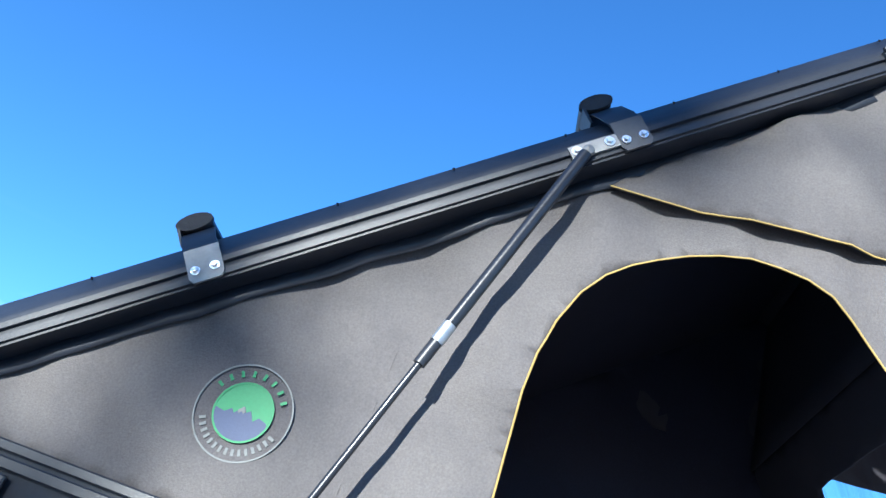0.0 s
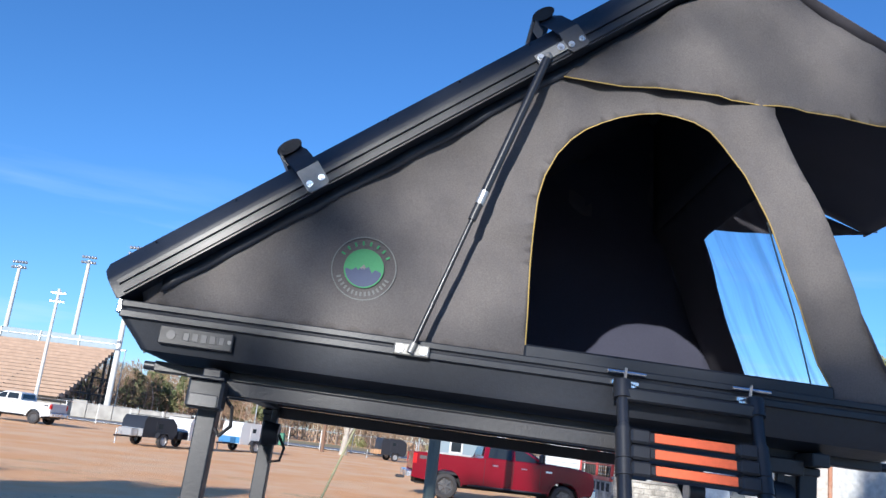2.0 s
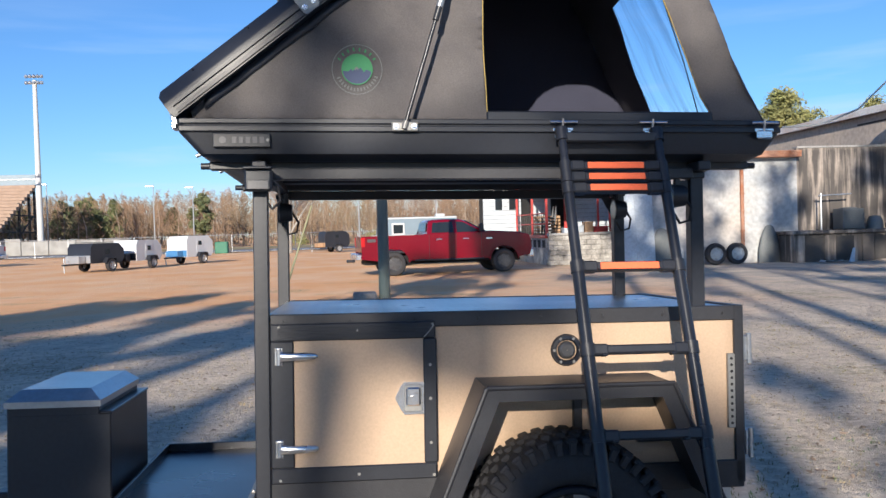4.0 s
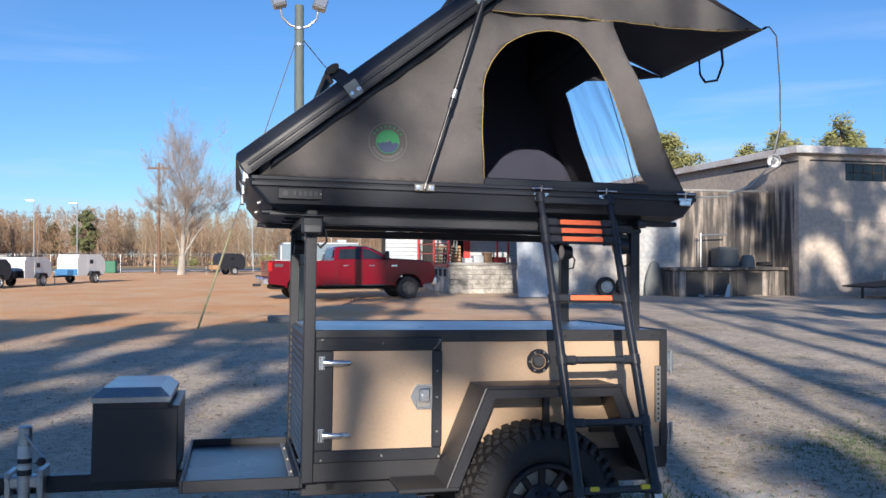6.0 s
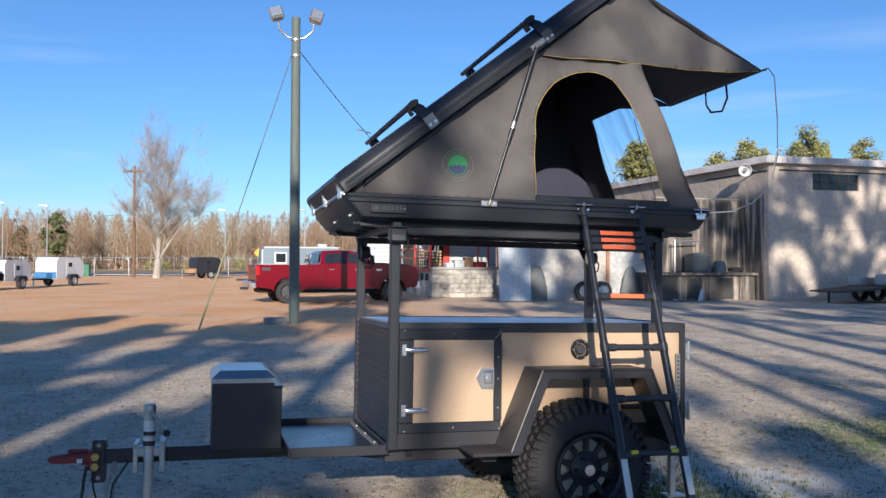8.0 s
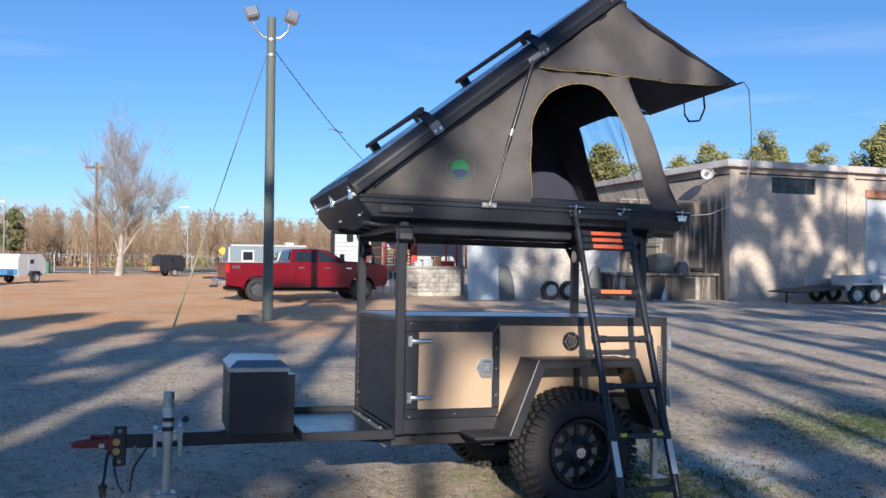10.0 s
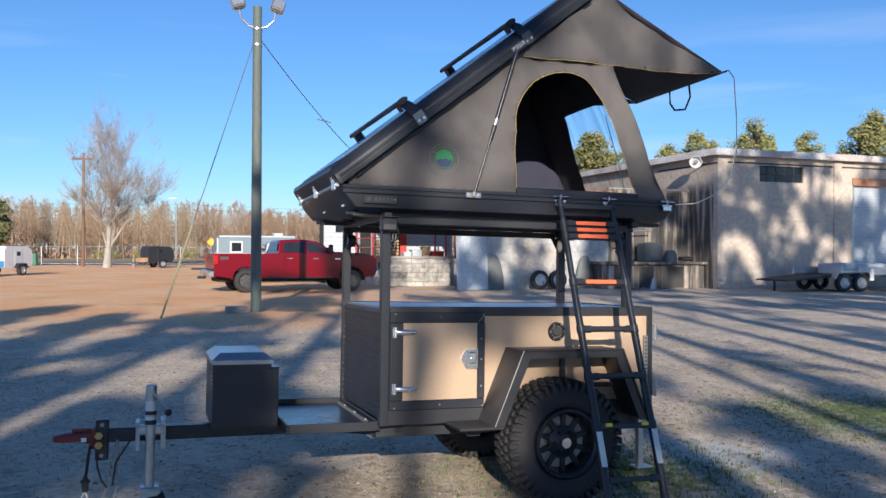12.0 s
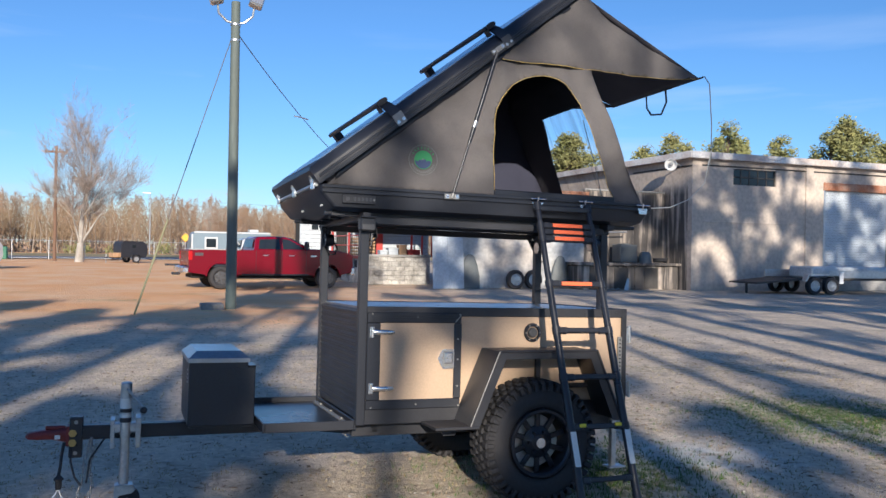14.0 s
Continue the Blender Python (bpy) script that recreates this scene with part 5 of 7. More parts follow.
        part("catch_lever", Geo().cyl((x - 0.005, Y0 - 0.034, 1.995), (x - 0.005, Y0 - 0.02, 1.935), 0.005, n=8), "chrome", c)
    return t


def build_ladder():
    g0 = (1.36, -0.72, 0.03)
    t = thing("telescopic_ladder", g0, "black telescopic ladder with orange rung labels, leaning on the tent", "ladder", m=T)
    zt, y_at = 1.93, lambda z: -0.095 - (1.93 - z) * 0.337
    x_at = lambda s, z: (1.152 + 0.014 * (1.93 - z)) if s == 0 else (1.532 + 0.014 * (1.93 - z))
    rungs = [1.42, 1.128, 0.845, 0.555, 0.258]
    cuts = [1.93, 1.80, 1.76, 1.715, 1.42, 1.128, 0.845, 0.555, 0.258, 0.06]
    for s in (0, 1):
        rail = part("rail", Geo().cyl((x_at(s, 0.055), y_at(0.055), 0.055), (x_at(s, 0.26), y_at(0.26), 0.26), 0.0255, n=18), "black_gloss", t, "tubular black rail")
        for k in range(len(cuts) - 2):
            z1, z0 = cuts[k], cuts[k + 1]
            r = 0.0175 + 0.0008 * k + (0.002 if k > 3 else 0)
            part("rail_section", Geo().cyl((x_at(s, z0), y_at(z0), z0), (x_at(s, z1), y_at(z1), z1), r, n=18), "black_gloss", rail)
            if k:
                part("rail_collar", Geo().cyl((x_at(s, z1 - 0.02), y_at(z1 - 0.02), z1 - 0.02), (x_at(s, z1 + 0.022), y_at(z1 + 0.022), z1 + 0.022), r + 0.004, n=18), "black_paint", rail)
        part("rail_cap", Geo().cyl((x_at(s, 1.905), y_at(1.905), 1.905), (x_at(s, 1.955), y_at(1.955), 1.955), 0.025, n=18), "black_paint", rail)
        part("foot", Geo().cyl((x_at(s, 0.0), y_at(0.0), -0.004), (x_at(s, 0.06), y_at(0.06), 0.062), 0.03, 0.027, 16), "rubber", rail)
        z0, z1 = 0.34, 0.535
        part("sticker", Geo().loft([[(x_at(s, z) + 0.0275 * math.sin(a), y_at(z) - 0.0295 * math.cos(a), z) for a in (-0.8, -0.4, 0, 0.4, 0.8)] + [(x_at(s, z) + 0.02 * math.sin(a), y_at(z) - 0.02 * math.cos(a), z) for a in (0.8, 0.4, 0, -0.4, -0.8)] for z in (z0, z1)]), "white_label", rail, "white warning sticker")
    def rung(z, top=False):
        y = y_at(z)
        ang = Matrix.Translation((0, y, z)) @ Matrix.Rotation(radians(-14), 4, "X")
        xa, xb = x_at(0, z) + 0.015, x_at(1, z) - 0.015
        r = part("rung", Geo().box(xa, xb, -0.022, 0.022, -0.016, 0.016, 0.006, ang), "black_paint", t)
        for x in (xa, xb - 0.055):
            part("rung_socket", Geo().box(x, x + 0.055, -0.026, 0.026, -0.02, 0.02, 0.006, ang), "black_paint", r)
        return r, ang, xa, xb
    for z in (1.80, 1.757, 1.714, 1.42):
        r, ang, xa, xb = rung(z)
        part("rung_label", Geo().box(xa + 0.065, xb - 0.065, -0.0245, -0.02, -0.0125, 0.0125, 0.001, ang), "orange", r, "orange label")
    for z in rungs[1:]:
        r, ang, xa, xb = rung(z)
        for x in (xa + 0.03, xb - 0.07):
            if abs(z - 0.555) < 0.01:
                part("lock_button", Geo().box(x, x + 0.045, -0.034, -0.02, -0.004, 0.018, 0.004, ang), "yellow", r, "yellow lock button")
            else:
                part("lock_button", Geo().box(x, x + 0.02, -0.03, 0.0, -0.024, -0.014, 0.003, ang), "black_gloss", r)
    part("top_bar", Geo().box(1.14, 1.545, -0.118, -0.085, 1.90, 1.938, 0.006), "black_paint", t)
    return t


build_trailer()
build_tongue_box()
build_tent()
build_ladder()


# ---- the yard ----
def ground_height(x, y):
    d = math.hypot(x - 1, y - 0.5)
    k = min(1.0, max(0.0, (d - 1.5) / 3.0))
    return (noise.noise(Vector((x * 0.35, y * 0.35, 0))) * 0.03 + noise.noise(Vector((x * 1.7, y * 1.7, 5))) * 0.012) * (0.35 + 0.65 * k) - 0.035 * max(0.0, min(1.0, y / 1.3)) * max(0.0, 1.0 - d / 5.0)


def build_ground():
    """One sheet: fine near the trailer, coarse towards the horizon."""
    xs = [-2500, -900, -400, -200, -120, -80, -55, -40, -30, -24, -19, -15, -12] + [-10 + 0.4 * i for i in range(51)] + [11.5, 13.5, 16, 19, 23, 28, 34, 42, 55, 75, 110, 200, 400, 900, 2500]
    ys = [-400, -200, -100, -60, -40, -28, -20, -14, -10, -8] + [-6.5 + 0.4 * i for i in range(56)] + [17, 18.5, 20.5, 23, 26, 30, 35, 41, 48, 56, 66, 78, 90, 105, 130, 170, 240, 400, 800, 2500]
    g = Geo()
    g.add([(x, y, ground_height(x, y) if y < 70 and abs(x) < 60 else 0.0) for x in xs for y in ys],
          [(i * len(ys) + j, (i + 1) * len(ys) + j, (i + 1) * len(ys) + j + 1, i * len(ys) + j + 1) for i in range(len(xs) - 1) for j in range(len(ys) - 1)])
    single("ground", g, "ground", "trodden earth yard with dry grass and orange clay", kind="structure", smooth=60)


def strip(name, mat, label, x0, x1, y0, y1, z, n=30):
    g = Geo()
    g.sheet(lambda u, v: (x0 + (x1 - x0) * u, y0 + (y1 - y0) * v + 0.4 * noise.noise(Vector((u * 30, v * 9, z))), z), n, 3)
    single(name, g, mat, label, kind="structure")


build_ground()
strip("road", "asphalt", "grey asphalt street", -500, 500, 84, 99, 0.06)
strip("pavement", "concrete", "pale concrete kerb strip along the street", -500, 500, 82.6, 83.4, 0.09)
strip("verge", "verge", "dry straw-coloured grass verge", -500, 500, 100, 125, 0.07)

rnd = random.Random(11)


def scatter(name, mat, label, count, region, shape):
    g = Geo()
    for _ in range(count):
        x, y = region()
        shape(g, x, y, ground_height(x, y))
    single(name, g, mat, label, kind="stuff", smooth=0)


def blade(h0, h1, w):
    def f(g, x, y, z):
        for _ in range(3):
            a, h = rnd.uniform(0, 6.28), rnd.uniform(h0, h1)
            dx, dy = math.cos(a) * w, math.sin(a) * w
            ox, oy = x + rnd.uniform(-0.02, 0.02), y + rnd.uniform(-0.02, 0.02)
            lx, ly = rnd.uniform(-0.7, 0.7) * h, rnd.uniform(-0.7, 0.7) * h
            g.add([(ox - dx, oy - dy, z - 0.004), (ox + dx, oy + dy, z - 0.004), (ox + lx, oy + ly, z + h)], [(0, 1, 2)])
    return f


def flake(s0, s1):
    def f(g, x, y, z):
        s, a = rnd.uniform(s0, s1), rnd.uniform(0, 6.28)
        c, d = math.cos(a) * s, math.sin(a) * s
        t = [rnd.uniform(0.002, 0.018) for _ in range(4)]
        g.add([(x + c, y + d, z + t[0]), (x - d * 0.5, y + c * 0.5, z + t[1]), (x - c, y - d, z + t[2]), (x + d * 0.5, y - c * 0.5, z + t[3])], [(0, 1, 2, 3)])
    return f


def stone(s0, s1):
    def f(g, x, y, z):
        s = rnd.uniform(s0, s1)
        k = [rnd.uniform(0.6, 1.2) * s for _ in range(6)]
        g.add([(x + k[0], y, z), (x, y + k[1], z), (x - k[2], y, z), (x, y - k[3], z), (x, y, z + k[4] * 0.7)], [(0, 1, 4), (1, 2, 4), (2, 3, 4), (3, 0, 4)])
    return f


def area(x0, x1, y0, y1, p=1.0):
    return lambda: (rnd.uniform(x0, x1), y0 + (y1 - y0) * rnd.random() ** p)


def around(cx, cy, r):
    return lambda: (rnd.gauss(cx, r), rnd.gauss(cy, r))


scatter("dry_grass", "dry_grass", "short dry grass over the yard", 16000, area(-4.5, 8.5, -1.8, 9, 1.5), blade(0.008, 0.03, 0.0035))
scatter("green_grass", "green_grass", "green tufts by the ladder", 3600, around(5.2, 1.4, 0.62), blade(0.008, 0.03, 0.004))
scatter("green_grass", "green_grass", "green tufts under the wheel", 2200, around(1.9, 0.4, 0.55), blade(0.01, 0.045, 0.004))
scatter("fallen_leaves", "litter", "brown dead leaves and bark scraps on the earth", 7500, area(-6, 10, -1.8, 14, 1.5), flake(0.008, 0.034))
scatter("pebbles", "pebble", "small pale stones on the earth", 4200, area(-6, 10, -1.8, 13, 1.5), stone(0.004, 0.016))


# ---- trees ----
def bare_tree(name, x, y, h, seed, label, depth=5, twigs=5, leaders=4):
    """A leafless tree that forks low into several leaders, with drooping limbs and fine twigs."""
    r = random.Random(seed)
    t = thing(name, (x, y, 0), label, "tree")
    trunk, fine = Geo(), Geo()

    def grow(p, d, length, rad, level):
        pts, rr = [p], [rad]
        q, dd = p.copy(), d.copy()
        for i in range(4):
            dd = (dd + Vector((r.uniform(-1, 1), r.uniform(-1, 1), r.uniform(-0.2, 0.5))) * 0.13).normalized()
            q = q + dd * length / 4
            pts.append(q.copy())
            rr.append(rad * (1 - 0.13 * (i + 1)))
        (trunk if level < 3 else fine).pipe(pts, rr, 7 if level < 2 else 4 if level < 3 else 3)
        if level >= 2:
            for _ in range(twigs if level >= depth else 2):
                e = (dd + Vector((r.uniform(-1, 1), r.uniform(-1, 1), r.uniform(-0.4, 0.9))) * 0.8).normalized()
                s = pts[r.choice((1, 2, 3, 4))]
                w = e.orthogonal().normalized() * 0.011
                fine.add([s - w, s + w, s + e * r.uniform(0.5, 1.3)], [(0, 1, 2)])
        if level >= depth:
            return
        for _ in range(3 if level < 3 else 2):
            e = (dd + Vector((r.uniform(-1, 1), r.uniform(-1, 1), r.uniform(-0.25, 0.5))) * 0.75).normalized()
            k = r.choice((1, 2, 3, 4))
            grow(pts[k], e, length * r.uniform(0.5, 0.72), rr[k] * r.uniform(0.4, 0.6), level + 1)
        grow(pts[4], (dd + Vector((r.uniform(-1, 1), r.uniform(-1, 1), 0.5)) * 0.15).normalized(), length * 0.72, rr[-1] * 0.85, level + 1)
    base = Vector((x, y, -0.1))
    fork = Vector((x + 0.1, y, h * 0.11))
    trunk.pipe([base, base.lerp(fork, 0.5), fork + Vector((0, 0, 0.2))], [h * 0.032, h * 0.026, h * 0.022], 10)
    for k in range(leaders):
        a = 2 * math.pi * k / leaders + r.uniform(-0.4, 0.4)
        lean = (0.46, 0.05, 0.30, 0.14)[k % 4]
        grow(fork, Vector((math.cos(a) * lean, math.sin(a) * lean, 1)).normalized(), h * (0.24, 0.36, 0.26, 0.33)[k % 4], h * (0.009, 0.015, 0.009, 0.013)[k % 4], 0)
    part("trunk", trunk, "bark", t, smooth=60)
    part("crown", fine, "twigs_pale", t, smooth=0)


def leafy(g, c, rad, n, size, r):
    for _ in range(n):
        d = Vector((r.gauss(0, 1), r.gauss(0, 1), r.gauss(0, 0.7)))
        d = d.normalized() * rad * r.uniform(0.3, 1.0)
        p = c + d
        a = Vector((r.uniform(-1, 1), r.uniform(-1, 1), r.uniform(-1, 1))).normalized()
        b = a.orthogonal().normalized()
        s = size * r.uniform(0.6, 1.3)
        g.add([p - a * s, p + b * s * 0.45, p + a * s, p - b * s * 0.45], [(0, 1, 2, 3)])


def pine_tree(x, y, h, seed, crown_from=0.5, width=0.2, clumps=40, per=60, size=0.22, mat="pine", name="pine_tree", label="tall pine with a ragged green crown", cat="tree", group=""):
    r = random.Random(seed)
    t = thing(name, (x, y, 0), label, cat, group)
    lean = (r.uniform(-0.3, 0.3), r.uniform(-0.3, 0.3))
    at = lambda k: Vector((x + lean[0] * k, y + lean[1] * k, -0.1 + h * k))
    g, c = Geo(), Geo()
    g.pipe([at(k / 6) for k in range(7)], [h * 0.014 * (1 - 0.13 * k) for k in range(7)], 8)
    for _ in range(clumps):
        k = r.uniform(crown_from, 1.0)
        wide = h * width * (math.sin(math.pi * min(1, max(0.12, (k - crown_from) / (1 - crown_from) * 0.8 + 0.2))) * 0.9 + 0.1)
        a = r.uniform(0, 6.28)
        q = at(k) + Vector((math.cos(a), math.sin(a), 0)) * wide * r.uniform(0.25, 1.0)
        g.pipe([at(max(0, k - 0.05)), (at(k) + q) / 2, q], [h * 0.005, h * 0.003, h * 0.0015], 4)
        leafy(c, q, h * width * r.uniform(0.16, 0.32), per, size, r)
    part("trunk", g, "bark_dark", t, smooth=60)
    part("crown", c, mat, t, smooth=0)


bare_tree("bare_tree", -4.95, 71.5, 12.6, 5, "leafless pale-barked tree by the street", depth=5, twigs=3, leaders=4)

# winter woods beyond the street: many stems and a haze of twigs
def build_woods():
    r = random.Random(3)
    stems, haze, scrub = Geo(), Geo(), Geo()
    for k in range(1150):
        x, y = r.uniform(-150, 75), r.uniform(128, 175)
        h = r.uniform(6.8, 9.0) + 1.3 * noise.noise(Vector((x * 0.07, 0, 0))) + (y - 128) * 0.035 - x * 0.006
        w = r.uniform(0.06, 0.13)
        stems.pipe([(x, y, 0), (x + r.uniform(-0.4, 0.4), y, h * 0.5), (x + r.uniform(-1, 1), y, h * 0.9)], [w, w * 0.7, w * 0.15], 3)
        for _ in range(270):
            k = r.uniform(0.25, 1.0)
            wide = 1.7 * math.sin(math.pi * min(1.0, 0.2 + 0.78 * k))
            p = Vector((x + r.gauss(0, 0.5) * wide, y, h * k))
            d = Vector((r.uniform(-1, 1), r.uniform(-1, 1), r.uniform(0.1, 1.3))) * r.uniform(0.5, 1.3) * (1.15 - 0.6 * k)
            s = Vector((0.019, 0, 0.009)) * r.uniform(0.6, 2.0)
            haze.add([p - s, p + s, p + d], [(0, 1, 2)])
    for _ in range(60000):
        x, y = r.uniform(-150, 75), 126 + 60 * r.random() ** 0.6
        z = (1.6 + (y - 126) * 0.105) * r.random() + 0.8 * noise.noise(Vector((x * 0.07, 0, 0)))
        p = Vector((x, y, z))
        a = Vector((r.uniform(-0.5, 0.5), r.uniform(-0.4, 0.4), r.uniform(-1, 1))) * r.uniform(0.15, 0.45)
        b = Vector((-a.z, 0, a.x)) * r.uniform(0.12, 0.4)
        scrub.add([p - a, p + b, p + a, p - b], [(0, 1, 2, 3)])
    bushes = Geo()
    for _ in range(7):
        cx, cy, cr = r.uniform(-13, 22), r.uniform(125.5, 127.5), r.uniform(0.8, 1.7)
        leafy(bushes, Vector((cx, cy, cr * 0.6)), cr, 160, 0.16, r)
    single("green_undergrowth", bushes, "leaf", "yellow-green bushes at the woods' edge", kind="stuff", smooth=0)
    single("far_woods", stems, "woods_pale", "pale leafless stems of far woods", kind="stuff", smooth=0)
    single("far_woods", haze, "woods", "brown twigs of far winter woods", kind="stuff", smooth=0)
    single("undergrowth", scrub, "woods", "brown undergrowth at the woods' edge", kind="stuff", smooth=0)


build_woods()
r_ = random.Random(8)
for k in range(17):
    x = (-92, -84, -78, -66, -60, -52, -47, -40, -36, -29, -22, -45, -55, -40, -70, -100, 40)[k]
    h = r_.uniform(7.6, 9.6) if k in (3, 4, 5, 6, 7, 8, 10, 11) else r_.uniform(6.0, 7.6)
    pine_tree(x, r_.uniform(128, 145), h, 40 + k, 0.3, 0.26, 40, 60, 0.38, label="dark green pine before leafless woods", group="pines beyond the street")
for k in range(16):
    pine_tree(-150 + 7.5 * k + r_.uniform(-3, 3), r_.uniform(176, 186), r_.uniform(9.5, 12.5) - 0.12 * k, 160 + k, 0.35, 0.26, 34, 50, 0.5, mat="leaf" if k % 2 else "pine", label="olive pine standing above leafless woods", group="pines beyond the street")
# trees that look over the building's roof and past it
for k, (x, y, h) in enumerate(((29.0, 50, 10.2), (30.6, 51, 10.8), (36.5, 50, 9.6), (38.8, 50, 10.6), (41.2, 52, 10.4), (44.0, 50, 11.9), (46.2, 51, 11.0), (49.0, 50, 11.3), (52.3, 48, 11.6), (54.6, 48, 12.9), (57.0, 49, 12.4), (60, 49, 11.2))):
    pine_tree(x, y, h, 70 + k, 0.35, 0.25, 60, 130, 0.15, mat="leaf", name="leafy_tree", label="olive green tree behind the building", group="trees behind the building")

# tall pines at the back of the yard, never in view, placed to shade it
SHADE = [(-13.2, -27, 16.0, 0.45, 60), (-11.2, -30, 19.5, 0.5, 40), (-15.5, -26, 17.0, 0.4, 60), (-18, -28, 17.6, 0.4, 60), (-21.5, -27, 16.8, 0.4, 60), (-26.5, -27, 16.4, 0.4, 60), (-32, -28, 17, 0.4, 60), (-38, -27, 16.5, 0.4, 60),
         (-9.4, -27, 11.2, 0.35, 34), (-7.4, -26.5, 11.2, 0.4, 26), (-5.2, -27, 10.9, 0.35, 42), (-3.0, -27, 11.0, 0.35, 8), (-6.6, -28, 15.6, 0.72, 7), (-9.6, -30, 19.6, 0.74, 8), (-5.0, -29, 16.6, 0.74, 5),
         (-1.9, -26, 17, 0.55, 4), (-0.4, -30, 22, 0.5, 6), (2.4, -26, 23, 0.45, 8), (4.9, -29, 25, 0.4, 11), (7.5, -27, 27, 0.45, 30), (10.0, -28, 27, 0.5, 38),
         (13.0, -27, 27.5, 0.45, 40), (16.5, -28, 27, 0.4, 40), (20.5, -27, 28, 0.4, 38), (25, -28, 28, 0.4, 38),
         (-4.2, -27, 24.5, 0.72, 12), (-8.2, -28, 24.2, 0.74, 14), (-1.2, -28, 25.0, 0.72, 12), (1.6, -27.5, 25.5, 0.70, 12)]
for k, (x, y, h, cf, n) in enumerate(SHADE):
    pine_tree(x - 1.25, y, h * 0.93, 100 + k, cf, 0.15, n, 36 if n > 8 else 24, 0.36 if n > 8 else 0.28, label="unseen pine at the back of the yard, added for its shade", group="shade pines")


# ---- poles and wires ----
def light_pole():
    x, y, h = 1.17, 16.7, 7.78
    t = thing("light_pole", (x, y, 0), "grey-green wooden pole with two floodlights and guy wires", "lamp post")
    part("pole", Geo().pipe([(x, y, -0.1), (x, y, h * 0.5), (x, y, h)], [0.135, 0.125, 0.11], 18), "pole_green", t)
    part("pole_footing", Geo().box(x - 0.75, x - 0.2, y - 0.3, y + 0.2, -0.05, 0.16, 0.03), "concrete", t, "low concrete block at the foot")
    for s in (-1, 1):
        arm = part("arm", Geo().pipe([(x, y, h - 0.55), (x + s * 0.22, y, h - 0.5), (x + s * 0.42, y - 0.02, h - 0.32), (x + s * 0.45, y - 0.03, h - 0.12)], 0.03, 8), "galv", t)
        m = Matrix.Translation((x + s * 0.50, y - 0.08, h + 0.02)) @ Matrix.Rotation(radians(s * 18), 4, "Y") @ Matrix.Rotation(radians(-20), 4, "X")
        head = part("floodlight", Geo().box(-0.17, 0.17, -0.14, 0.10, -0.15, 0.17, 0.04, m), "galv", arm, "grey floodlight head")
        part("lens", Geo().box(-0.14, 0.14, -0.152, -0.138, -0.12, 0.14, 0.01, m), "lens", head)
    for z in (h - 0.6, h - 1.0):
        part("pole_band", Geo().cyl((x, y, z), (x, y, z + 0.05), 0.128, n=18), "galv", t)
    a = Vector((-1.14, 15.0, 0.02))
    b = Vector((x - 0.1, y, h - 0.95))
    part("guy_wire", Geo().pipe([a, a.lerp(b, 0.5), b], 0.011, 6), "wire", t)
    part("guy_guard", Geo().pipe([a, a.lerp(b, 0.32)], 0.024, 8), "cable_yellow", t, "yellow-green plastic guy guard")
    c = Vector((8.5, 30.4, 4.5))
    top = Vector((x + 0.1, y, h - 0.85))
    pts = [top.lerp(c, k / 14) - Vector((0, 0, 0.35 * 4 * (k / 14) * (1 - k / 14))) for k in range(15)]
    part("service_wire", Geo().pipe(pts, 0.013, 6), "wire", t)
    p = pts[5]
    part("wire_splice", Geo().pipe([p + Vector((-0.25, 0, 0.03)), p, p + Vector((0.22, 0.05, -0.05))], 0.02, 6), "galv", t)


def utility_pole(x, y, h, mat, label, arms=1, lamp=False):
    t = thing("utility_pole", (x, y, 0), label, "pole", "poles along the street")
    part("pole", Geo().pipe([(x, y, -0.1), (x, y, h)], [h * (0.015 if arms else 0.011), h * (0.011 if arms else 0.007)], 10), mat, t)
    for k in range(arms):
        part("crossarm", Geo().box(x - 0.9, x + 0.9, y - 0.08, y + 0.08, h - 0.6 - k, h - 0.42 - k, 0.02), "pole_wood" if mat == "pole_wood" else "galv", t)
        for i in range(4):
            part("insulator", Geo().cyl((x - 0.8 + i * 0.53, y, h - 0.43 - k), (x - 0.8 + i * 0.53, y, h - 0.2 - k), 0.06, n=8), "lens", t)
    if lamp:
        part("lamp_head", Geo().box(x - 1.1, x + 0.1, y - 0.15, y + 0.15, h - 0.1, h + 0.12, 0.04), "galv", t)


def stadium_light(x, y, h):
    t = thing("stadium_light", (x, y, 0), "tall pale pole with a rack of stadium floodlights", "floodlight mast", "stadium floodlights")
    part("mast", Geo().pipe([(x, y, 0), (x, y, h)], [0.42, 0.26], 12), "pole_white", t)
    part("rack", Geo().box(x - 1.1, x + 1.1, y - 0.1, y + 0.1, h - 0.5, h - 0.35, 0.03), "galv", t)
    part("rack", Geo().box(x - 1.1, x + 1.1, y - 0.1, y + 0.1, h + 0.35, h + 0.5, 0.03), "galv", t)
    for i in range(5):
        for j in range(2):
            c = Vector((x - 0.95 + i * 0.47, y - 0.2, h - 0.3 + j * 0.8))
            part("floodlight", Geo().lathe([(0.05, 0.2), (0.2, 0.1), (0.24, -0.15), (0.02, -0.15)], c, (0.2, -0.6, 0.5), 10), "lens", t)


